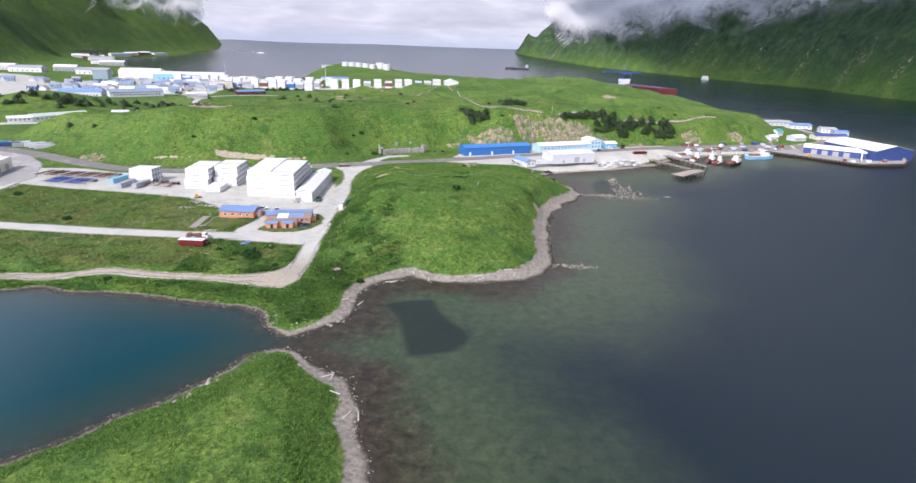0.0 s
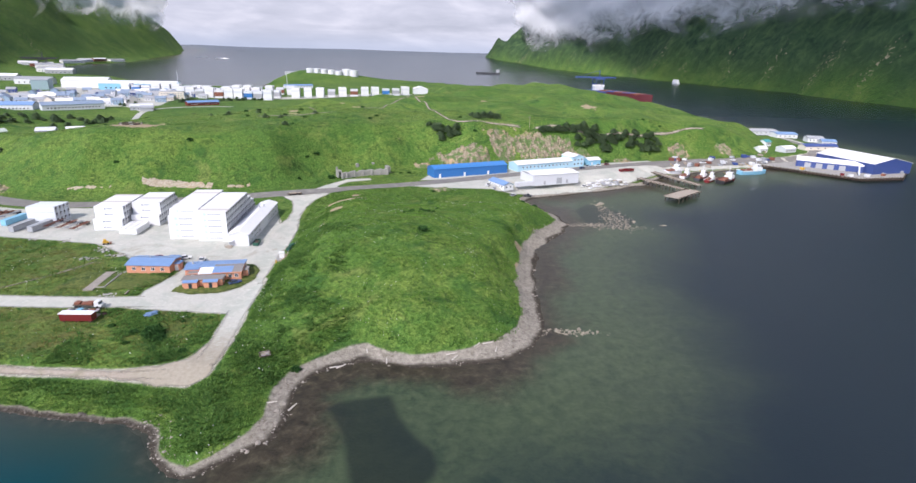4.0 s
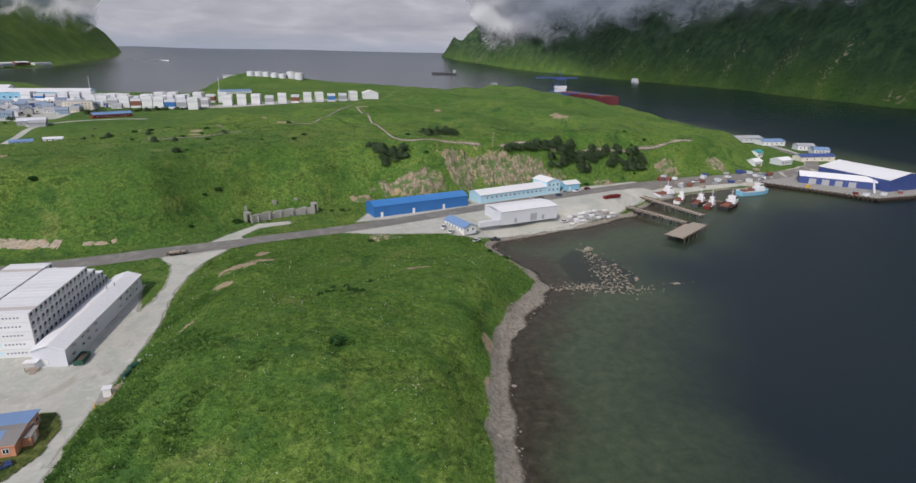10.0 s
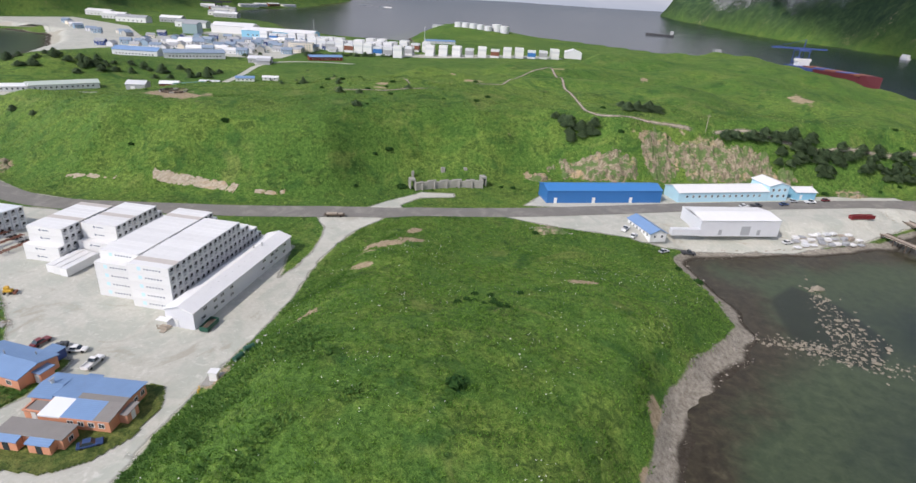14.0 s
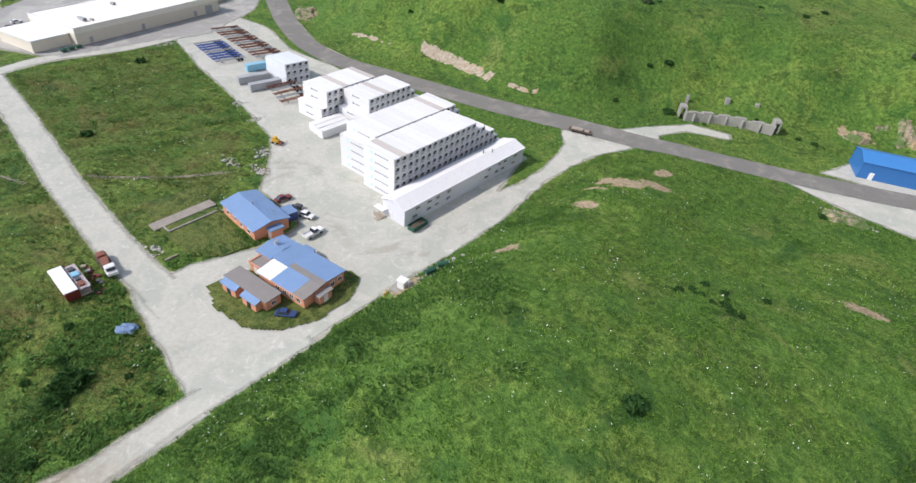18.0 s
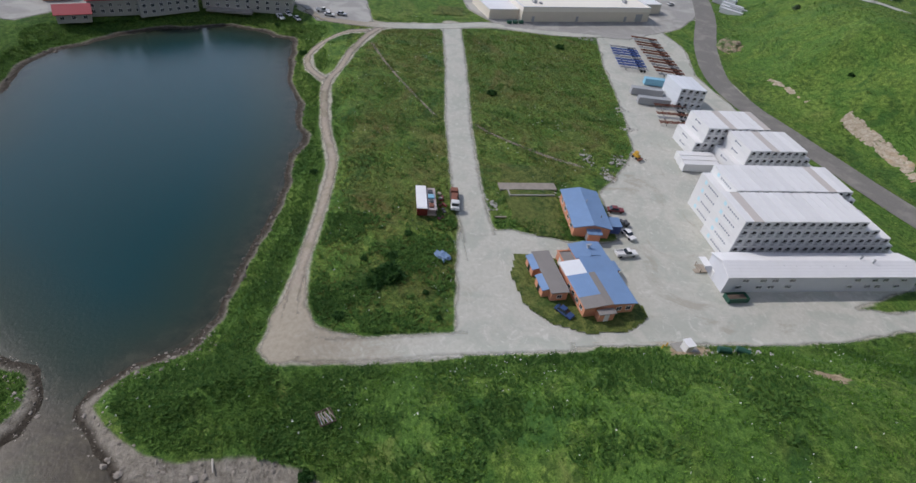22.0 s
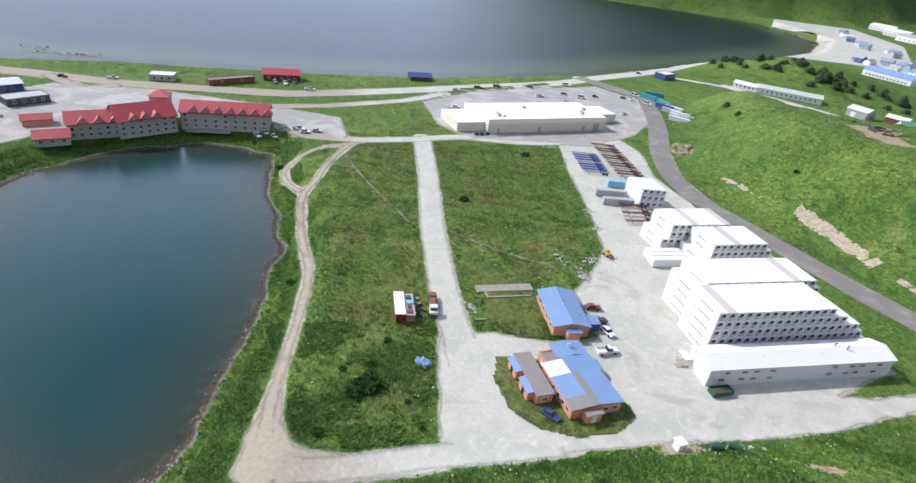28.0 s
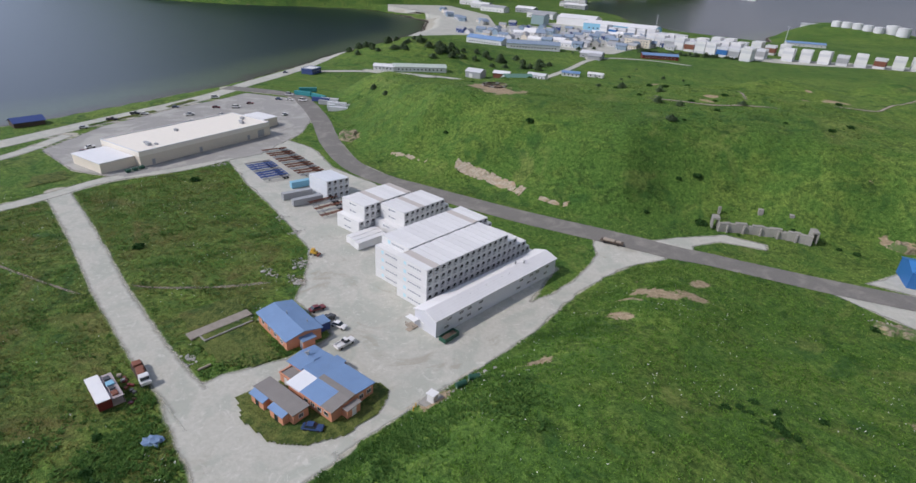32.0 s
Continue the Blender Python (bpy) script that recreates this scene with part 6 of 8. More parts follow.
for x, y, lx, ly, a, w, r in ((322, 535, 14, 10, 20, M_OFFWHITE, M_WROOF), (296, 530, 10, 7, 25, M_WHITE, M_WROOF), (352, 552, 34, 10, 6, M_CREAM, M_NAVY), (345, 640, 26, 12, 10, M_OFFWHITE, M_GREY), (372, 632, 24, 14, 4, M_WHITE, M_BROOF), (366, 652, 20, 12, 8, M_OFFWHITE, M_GREY),
                               (392, 610, 16, 10, -8, M_WHITE, M_GREY), (398, 596, 14, 9, -10, M_OFFWHITE, M_BROOF), (318, 560, 9, 7, 30, M_WHITE, M_TEAL)):
    gable("quay_house", "low gabled quay building with pale walls", x, y, lx, ly, 3.8, 1.8, a, w, r, "x", None, "building", "quay houses", wins=(("-y", (1.8,), 4),))


# ---- boats ----
def hull(bm, L, W, D, sheer=0.9):
    secs = []
    for k in range(9):
        t = k / 8
        w = W / 2 * (0.82 if t < 0.1 else 1.0) * (1 - max(0, (t - 0.55) / 0.45) ** 2.2)
        zt = D + sheer * max(0, t - 0.3) ** 1.5
        x = -L / 2 + L * t
        secs.append([(x, -max(w, 0.05), zt), (x, -max(w * 0.85, 0.04), 0.1), (x - (0.06 * L if t > 0.9 else 0), 0, -0.7), (x, max(w * 0.85, 0.04), 0.1), (x, max(w, 0.05), zt)])
    vs = [[bm.verts.new(p) for p in s] for s in secs]
    for a, b in zip(vs, vs[1:]):
        for i in range(4):
            bm.faces.new((a[i], b[i], b[i + 1], a[i + 1]))
        bm.faces.new((a[0], a[4], b[4], b[0]))
    bm.faces.new(vs[0])
    bmesh.ops.recalc_face_normals(bm, faces=bm.faces)
    return bm


def boat(label, x, y, turn, L, W, D, paint, trim, name="fishing_boat"):
    ob = thing(name, label, "boat", (x, y, 0), turn)
    part("hull", hull(bmesh.new(), L, W, D), paint, ob)
    part("rail", boxes((-L * 0.48, L * 0.2, -W / 2 - 0.05, -W / 2 + 0.1, D, D + 0.7), (-L * 0.48, L * 0.2, W / 2 - 0.1, W / 2 + 0.05, D, D + 0.7)), trim, ob)
    part("wheelhouse", boxes((L * 0.02, L * 0.26, -W * 0.34, W * 0.34, D, D + 2.6), (L * 0.06, L * 0.2, -W * 0.27, W * 0.27, D + 2.6, D + 4.8), bev=0.08), M_WHITE, ob)
    part("window_band", boxes((L * 0.2 - 0.02, L * 0.2 + 0.06, -W * 0.22, W * 0.22, D + 3.5, D + 4.3), (L * 0.08, L * 0.19, -W * 0.27 - 0.04, W * 0.27 + 0.04, D + 3.5, D + 4.3)), M_GLASS, ob)
    part("mast", tube(tube(bmesh.new(), (L * 0.08, 0, D + 4.8), (L * 0.08, 0, D + 9), 0.16), (L * 0.08, -1.4, D + 7.6), (L * 0.08, 1.4, D + 7.6), 0.07), M_OFFWHITE, ob)
    part("boom", tube(bmesh.new(), (-L * 0.05, 0, D + 3), (-L * 0.36, 0, D + 6), 0.13), M_YELLOW, ob)
    part("deck_gear", boxes((-L * 0.4, -L * 0.2, -W * 0.3, W * 0.3, D - 0.1, D + 1.0), (-L * 0.16, -L * 0.05, -W * 0.2, W * 0.25, D - 0.1, D + 1.5), bev=0.1), M_RUST, ob)
    return ob


boat("pale blue crab boat with white wheelhouse beside the wharf", 256, 468, 14, 26, 7.5, 2.8, M_LIGHTBLUE, M_WHITE)
boat("black-hulled tug with white house and red trim", 219, 436, 40, 24, 8.0, 2.2, M_BLACK, M_CAR_R, "tug_boat")
boat("dark small workboat with red deck gear moored", 203, 443, 42, 17, 5.5, 1.8, M_DARK, M_CAR_R, "tug_boat")
boat("small white workboat moored at a float", 194, 450, 45, 14, 4.8, 1.6, M_WHITE, M_CAR_R)
boat("small red workboat moored at a float", 207, 437, 42, 14, 4.6, 1.6, M_CAR_R, M_WHITE)
boat("two-deck white landing craft at the shore", 190, 462, 20, 16, 8.0, 2.6, M_OFFWHITE, M_GREY)
pier("mooring_float", "low timber mooring float between small boats", [(206, 456), (222, 446)], 2.4, 0.8)

# ---- old gun bunker in the hill foot ----
bk = thing("concrete_bunker", "ruined weathered concrete bunker wall set in the hill", "bunker", (-57, 394, 9.5), 30)
rb = random.Random(8)
for k in range(16):
    u = (k + 0.5) / 16
    px, py = 1.0 + 32.5 * u, -2.6 * (2 * u - 1) ** 2 + 1.0
    h = 0.9 + 0.2 * math.sin(k * 2.1) + rb.uniform(-0.15, 0.2) - (0.5 if k in (5, 11) else 0)
    part("wall_slab", boxes((-1.06, 1.06, -0.7, 0.7, -3.0, h), bev=0.1), M_CONC, bk, m=pose(px, py, 0, rb.uniform(-3, 3), 0, -18 * (2 * u - 1)))
    if k % 3 == 1:
        part("buttress", boxes((-0.3, 0.3, -1.5, -0.6, -3.0, h - 0.7), bev=0.08), M_CONC, bk, m=pose(px, py, 0, 0, 0, -18 * (2 * u - 1)))
part("portal", boxes((-1.4, -0.9, -1.5, 2.5, -2, 2.3), (0.6, 1.1, -1.5, 2.5, -2, 2.3), (-0.9, 0.6, -1.5, 2.5, 1.6, 2.3)), M_CONC, bk)
part("portal", boxes((32.8, 33.3, -1.5, 2.5, -2, 2.4), (34.6, 35.1, -1.5, 2.5, -2, 2.4), (33.3, 34.6, -1.5, 2.5, 1.7, 2.4)), M_CONC, bk)
for x, y, s in ((2, 11, 1.0), (17, 13, 1.6), (28, 12, 1.5)):
    part("vent_block", boxes((x, x + s * 1.1, y, y + s * 1.1, -1.0, 1.4 + s), bev=0.06), M_CONC, bk)
# ring of timbers on the hilltop gun site
zr = height(-192, 412)
rg = thing("gun_ring", "round concrete gun emplacement ring on bare soil", "emplacement", (-192, 412, zr), 0)
for k in range(18):
    a0 = k / 18 * 2 * math.pi
    part("kerb_block", boxes((-1.1, 1.1, -0.35, 0.35, -0.3, 0.6), bev=0.06), M_DKWOOD if k % 3 else M_CONC, rg, m=pose(6.5 * math.cos(a0), 6.5 * math.sin(a0), 0, 0, 0, math.degrees(a0) + 90))
for a0 in (10, 55, 100, 145):
    part("beam", boxes((-5.6, 5.6, -0.2, 0.2, 0, 0.35)), M_DKWOOD, rg, m=pose(0, 0, 0, 0, 0, a0))
pl = thing("utility_pole", "lone weathered timber utility pole on the hill", "pole", (77, 478, height(77, 478)), 0)
part("post", tube(bmesh.new(), (0, 0, -1), (0, 0, 9), 0.18, 0.13), M_WOOD, pl)
part("crossarm", boxes((-1.1, 1.1, -0.08, 0.08, 8.2, 8.4)), M_WOOD, pl)

# ---- town on the flat behind the hill ----
gable("long_barrack", "long white barrack with a pale green metal roof", -383, 492, 46, 11, 4.0, 2.0, 56, M_WHITE, shaded("pale_green_roof", (0.46, 0.52, 0.46), ribs=0.6), "x", None, "building", wins=(("-y", (2.0,), 12),))
gable("long_barrack", "white barrack wing with a white roof", -396, 480, 18, 9, 3.6, 1.6, 40, M_WHITE, M_WROOF, "x", None, "building", wins=(("-y", (2.0,), 5),))
gable("green_hall", "steep green-roofed hall behind the hill", -306, 545, 15, 24, 4.0, 4.4, -28, M_OFFWHITE, M_GREEN, "y", None, "hall", wins=(("-x", (2.0,), 5),))
gable("grey_hall", "grey roofed workshop hall beside the town road", -338, 535, 14, 12, 5.0, 2.2, 20, M_GREY, M_OFFWHITE, "x", None, "hall", doors=((5, -0.03, 0, 3.0, 3.4),))
gable("white_workshop", "white roofed workshop with red trim", -325, 556, 14, 10, 4.0, 1.6, 30, M_RUST, M_WROOF, "x", None, "workshop")
gable("white_workshop", "low white workshop beside the town road", -308, 582, 16, 9, 3.6, 1.4, 20, M_WHITE, M_OFFWHITE, "x", None, "workshop", wins=(("-y", (1.8,), 5),))
gable("blue_hall", "long white hall with a weathered blue roof", -505, 700, 50, 17, 6.0, 3.4, 12, M_OFFWHITE, M_BROOF, "x", None, "hall", wins=(("-y", (2.2,), 12, 1.8, 1.4),))
gable("blue_hall", "very long white hall with a weathered blue roof", -440, 702, 62, 16, 5.6, 3.2, 42, M_OFFWHITE, M_SLATE, "x", None, "hall", wins=(("-y", (2.2,), 16, 1.8, 1.4),))
gable("grey_house", "grey metal twin-gable store in a meadow", -360, 735, 24, 14, 4.6, 2.4, 20, M_GREY, M_OFFWHITE, "x", None, "house", wins=(("-y", (2.0,), 4),))
gable("grey_house", "grey metal store with a low annex", -345, 728, 14, 12, 4.0, 2.0, 20, M_GREY, M_GREY, "x", None, "house")
gable("red_store", "red timber store with a blue metal roof", -318, 798, 40, 12, 4.0, 2.0, 40, M_CAR_R, M_BROOF, "x", None, "store", wins=(("-y", (2.0,), 10),))
flat("grey_block", "three-storey grey concrete apartment block", -392, 880, 32, 18, 10.5, 20, M_CREAM, M_GREY, wins=(("-y", (2.0, 5.0, 8.0), 8), ("+x", (2.0, 5.0, 8.0), 4)))
gable("harbour_hall", "huge blue harbour hall with a white roof", -556, 1022, 118, 42, 11.0, 4.0, 12, M_LIGHTBLUE, M_WROOF, "x", None, "hall", wins=(("-y", (4.0,), 14, 3.0, 2.0),))
gable("harbour_hall", "huge white harbour hall with rounded pale roof", -640, 1060, 70, 40, 12.0, 5.0, 14, M_WHITE, M_WROOF, "x", None, "hall")
gable("harbour_hall", "tall teal-grey harbour hall", -650, 1000, 24, 22, 15.0, 3.0, 14, shaded("teal_grey_cladding", (0.28, 0.38, 0.40)), M_GREY, "x", None, "hall")
gable("cabin_row", "row of white cabins on a bare shelf", -300, 622, 16, 7, 3.0, 1.4, 30, M_WHITE, M_BROOF, "x", None, "cabin", wins=(("-y", (1.6,), 4),))
gable("cabin_row", "small white cabins beside the dirt track", -284, 640, 14, 6, 2.8, 1.2, 20, M_WHITE, M_WROOF, "x", None, "cabin", wins=(("-y", (1.6,), 3),))
gable("headland_shed", "long low blue-roofed shed below the tank headland", -292, 1190, 56, 14, 4.6, 2.0, 30, M_OFFWHITE, M_BROOF, "x", None, "shed", wins=(("-y", (2.0,), 8),))

rng = random.Random(31)
PATTERN = []
for wall, roof, lx, ly, h, txt in ((M_DULLBLUE, M_SLATE, 13, 9, 5.4, "blue-sided two-storey house with a blue roof"), (M_OFFWHITE, M_GREY, 12, 8, 3.6, "white bungalow with a grey roof"), (M_STONE, M_SLATE, 12, 9, 5.6, "grey-green house with a slate blue roof"),
                                 (M_OFFWHITE, M_SLATE, 14, 9, 5.0, "white house with a navy roof"), (M_CREAM, M_GREY, 11, 8, 4.0, "cream cottage with a grey roof"), (M_NAVY, M_GREY, 12, 8, 5.4, "dark blue house with a pale roof"), (M_WHITE, M_WROOF, 18, 9, 4.4, "white shop with a white roof")):
    PATTERN.append(gable("town_house", txt, 0, 0, lx, ly, h, 2.6, 0, wall, roof, "x", -60, "house", "town houses", wins=(("-y", (1.7,) if h < 4.5 else (1.7, 4.2), 3), ("+x", (1.8,), 2)), doors=((1.5, -0.03, 0),)))
for r in range(9):
    for c in range(10):
        x = -585 + c * 22 + r * 3 + rng.uniform(-4, 4)
        y = 765 + r * 23 + c * 3.0 + rng.uniform(-4, 4)
        if rng.random() < 0.16 or (x > -400 and y < 830):
            continue
        copy_thing(PATTERN[rng.randrange(7)], pose(x, y, height(x, y) + 0.1, 0, 0, 20 + rng.choice((0, 0, 90)) + rng.uniform(-8, 8)))
for x, y in ((-470, 985), (-450, 975), (-430, 990), (-410, 970), (-395, 960), (-380, 985), (-365, 900), (-350, 912), (-370, 870), (-625, 890), (-650, 880), (-680, 900), (-700, 915), (-640, 930), (-720, 890), (-745, 905), (-790, 930), (-820, 950), (-860, 985), (-900, 1010)):
    copy_thing(PATTERN[rng.randrange(7)], pose(x, y, height(x, y) + 0.1, 0, 0, rng.uniform(0, 90)))
for p in PATTERN:
    discard(p)


# rows of stacked containers at the terminal
def far_stack(label, paint, cols, tiers):
    ob = thing("container_block", label, "containers")
    for t in range(tiers):
        bm = bmesh.new()
        for c in range(cols):
            if t == tiers - 1 and c % 5 == 4:
                continue
            box(bm, 0, CL, c * 2.5, c * 2.5 + 2.42, t * 2.9, t * 2.9 + 2.84)
        tagged(part("tier", bm, paint if t % 3 else M_OFFWHITE, ob), kind="stuff")
    return ob


FS = [far_stack("tall block of white refrigerated containers at the terminal", M_WHITE, 8, 5), far_stack("block of grey and white containers at the terminal", M_GREY, 7, 4),
      far_stack("block of red and white containers at the terminal", M_RUST, 7, 4), far_stack("block of blue and white containers at the terminal", M_BLUE, 7, 4)]
spots = [(-392 + 15.5 * k, 935 - 3.2 * k) for k in range(10)] + [(-380 + 16 * k, 965 - 2 * k) for k in range(9)] + [(-225 + 17 * k, 965 + 11 * k) for k in range(11)] + [(-330 + 17 * k, 1000 + 3 * k) for k in range(6)] + [(-500 + 15 * k, 985 + 2 * k) for k in range(7)]
for k, (x, y) in enumerate(spots):
    tagged(copy_thing(FS[(0, 0, 1, 0, 2, 0, 0, 3, 1, 0)[k % 10]], pose(x, y, height(x, y) + 0.1, 0, 0, 6 + k % 3 * 3)), group="terminal containers")
for f in FS:
    discard(f)
gable("terminal_hall", "rounded white warehouse at the end of the container rows", -36, 1112, 26, 34, 9, 4.5, 6, M_OFFWHITE, M_WROOF, "y", None, "hall")
for x, y in ((-420, 1010), (-255, 1060)):
    mast = thing("light_mast", "tall slender white floodlight mast at the terminal", "mast", (x, y, height(x, y)), 0)
    part("pole", tube(bmesh.new(), (0, 0, 0), (0, 0, 34), 0.5, 0.25), M_OFFWHITE, mast)
    part("lamp_ring", tube(bmesh.new(), (0, 0, 33.5), (0, 0, 34.5), 1.4), M_GREY, mast)
for k in range(7):
    r, h = (8.5, 10) if k < 5 else (11, 15)
    x, y = -306 + 17.5 * k, 1490 + (0 if k < 5 else 14)
    tk = thing("storage_tank", "white cylindrical fuel storage tank on the headland", "tank", (x, y, height(x, y) - 1), 0, "fuel tanks")
    part("shell", tube(bmesh.new(), (0, 0, 0), (0, 0, h), r, n=28), M_OFFWHITE, tk)
    part("roof", tube(bmesh.new(), (0, 0, h), (0, 0, h + 1.2), r + 0.1, 0.5, n=28), M_WHITE, tk)
    part("stair", boxes((r, r + 0.8, -0.6, 0.6, 0, h)), M_GREY, tk)
gable("headland_house", "pale house on the tank headland", -370, 1500, 34, 14, 6, 3, 10, M_OFFWHITE, M_GREY, "x", None, "house", wins=(("-y", (2.0,), 6),))
for x, y, lx, a, w in ((-1165, 1790, 70, 20, M_WHITE), (-1240, 1880, 60, 30, M_RUST), (-1330, 1960, 50, 25, M_OFFWHITE), (-1400, 2300, 80, 60, M_WHITE), (-1420, 2440, 60, 70, M_OFFWHITE), (-1430, 2560, 60, 70, M_RUST), (-1440, 2700, 90, 80, M_WHITE),
                        (-950, 1500, 60, 10, M_GREY), (-1010, 1560, 50, 10, M_WHITE), (-900, 1130, 60, 10, M_WHITE), (-980, 1180, 50, 5, M_OFFWHITE), (-860, 1200, 44, 12, M_GREY), (-1080, 1240, 60, 0, M_OFFWHITE), (-760, 1120, 60, 8, M_WHITE)):
    gable("far_shed", "pale waterfront shed far across the bay", x, y, lx, 22, 9, 4, a, w, M_WROOF if w is not M_WHITE else M_GREY, "x", None, "shed", "far waterfront sheds", wins=(("-y", (3.0,), 6, 2.4, 2.0),))


def tall_crane(x, y, z, s, turn, paint, label):
    ob = thing("gantry_crane", label, "crane", (x, y, z), turn)
    for u in (-9, 9):
        for v in (-12, 12):
            part("leg", boxes((u - 0.8, u + 0.8, v - 0.8, v + 0.8, 0, 34 * s)), paint, ob)
    for v in (-12, 12):
        part("crossbeam", boxes((-9, 9, v - 0.8, v + 0.8, 10, 12)), paint, ob)
    part("girder", boxes((-10, 10, -13, 13, 33 * s, 36 * s)), paint, ob)
    part("boom", boxes((-60 * s, 46 * s, -2.2, -1.2, 36 * s, 39 * s), (-60 * s, 46 * s, 1.2, 2.2, 36 * s, 39 * s)), paint, ob)
    part("mast", tube(tube(bmesh.new(), (2, 0, 39 * s), (2, 0, 54 * s), 0.9), (2, 0, 54 * s), (-50 * s, 0, 39 * s), 0.35), paint, ob)
    return ob


tall_crane(388, 1395, 3, 0.95, 8, M_NAVY, "tall dark blue ship-to-shore gantry crane")
tall_crane(-1180, 1850, 3, 0.9, 40, M_DARK, "dark gantry crane far across the bay")
tall_crane(-1215, 1900, 3, 0.8, 35, M_DARK, "dark gantry crane far across the bay")
sh = thing("container_ship", "dark red-hulled container ship moored behind the hill", "ship", (359, 1141, 0), -69.7)
part("hull", hull(bmesh.new(), 190, 31, 20, 5), shaded("dark_red_hull_paint", (0.10, 0.016, 0.022), 0.6), sh)
part("hull_band", boxes((-90, -20, -15.7, 15.7, 16, 20.4)), M_NAVY, sh, "dark blue painted band")
part("deck_house", boxes((-74, -63, -10, 10, 20, 27), (-72, -65, -13, 13, 27, 31), bev=0.3), M_WHITE, sh, "white deck house")
part("funnel", boxes((-84, -79, -3, 3, 20, 33)), M_NAVY, sh)
for k in range(5):
    part("hatch_cover", boxes((-50 + k * 24, -30 + k * 24, -11, 11, 20, 22.2), bev=0.2), (M_RUST, M_NAVY)[k % 2], sh)
tagged(new("quay", from_bm("quay", prism(bmesh.new(), [(290, 1340), (430, 1340), (430, 1450), (290, 1450)], -2, 3), M_CONC)), "concrete quay under the blue gantry crane", "quay", kind="structure")
s2 = thing("freighter", "dark grey bulk freighter anchored in the bay", "ship", (232, 2560, 0), 172)
part("hull", hull(bmesh.new(), 105, 18, 7, 3), M_DARK, s2)
part("deck_house", boxes((-48, -36, -8, 8, 7, 20)), M_GREY, s2)
part("crane", boxes((-12, -10, -1, 1, 7, 17), (14, 16, -1, 1, 7, 17)), M_DARK, s2)
s3 = thing("freighter", "low dark ship lying off the headland", "ship", (300, 1560, 0), 10)
part("hull", hull(bmesh.new(), 90, 16, 6, 3), M_DARK, s3)
part("deck_house", boxes((-40, -26, -7, 7, 6, 18)), M_GREY, s3)
s4 = thing("ferry", "small white ship off the mountain shore", "ship", (872, 2104, 0), 100)
part("hull", hull(bmesh.new(), 40, 12, 5, 3), M_OFFWHITE, s4)
part("deck_house", boxes((-14, 10, -5, 5, 5, 14)), M_WHITE, s4)
for x, y in ((-1700, 3650), (-1560, 3600), (-1420, 3560), (-1290, 3540)):
    gable("far_shed", "white buildings on a distant low spit", x, y, 70, 24, 12, 5, 5, M_WHITE, M_WROOF, "x", 1.0, "shed", "far waterfront sheds")
spit = tagged(new("sand_spit", from_bm("sand_spit", prism(bmesh.new(), [(-1800, 3600), (-1500, 3560), (-1100, 3500), (-700, 3380), (-560, 3330), (-700, 3420), (-1100, 3560), (-1500, 3640), (-1800, 3680)], -1, 2.2), M_ROCK)), "long low sand spit far across the bay", "spit", kind="structure")

# ---- small roads of the town and hill paths ----
MORE = {
    "town_road": (8, [(-420, 425), (-395, 470), (-350, 512), (-318, 530), (-296, 562), (-304, 610), (-318, 660), (-338, 720), (-335, 760), (-300, 790), (-255, 800)]),
    "town_street": (7, [(-338, 720), (-370, 760), (-400, 790), (-430, 850), (-470, 930), (-540, 980), (-640, 960)]),
    "barrack_yard": (12, [(-405, 470), (-372, 488), (-345, 515)]),
    "hill_path": (2.4, [(-130, 451), (-122, 455), (-114, 458), (-97, 465), (-88, 477), (-81, 482), (-68, 485)]),
    "side_path": (3.0, [(-131, 468), (-124, 460), (-114, 458)]),
    "cross_path": (1.8, [(-86, 482), (-94, 494), (-104, 508)]),
    "top_path": (3.0, [(-62, 512), (-51, 517), (-42, 530), (-39, 552), (-30, 585), (-19, 610), (-24, 660), (-50, 760)]),
    "hill_track": (2.4, [(-19, 610), (-8, 572), (0, 536), (8, 502), (16, 470), (38, 466), (58, 472), (76, 477)]),
    "ridge_track": (2.2, [(76, 477), (97, 484), (116, 487), (140, 492), (162, 497), (188, 506), (216, 518), (243, 527)]),
    "terminal_apron": (46, [(-520, 985), (-380, 960), (-240, 950), (-140, 1040), (-40, 1110)]),
    "point_road": (6, [(372, 560), (378, 610), (370, 660), (352, 690)]),
    "bay_road": (8, [(-650, 730), (-800, 890), (-900, 960), (-1040, 980)]),
}
for k, (name, (w, pts)) in enumerate(MORE.items()):
    X, Y = ribbon(pts, w, 4.0, 5, seed=40 + k)
    me = grid_mesh(name, X, Y, land(X, Y)[0] + 0.22 + 0.012 * k, (("edge", half_width(X, w)),))
    me.materials.append(M_DIRT if "path" in name or "track" in name else M_GRAVEL)
    tagged(new(name, me), "pale gravel " + name.replace("_", " ") + " behind the hill", "road", kind="structure")
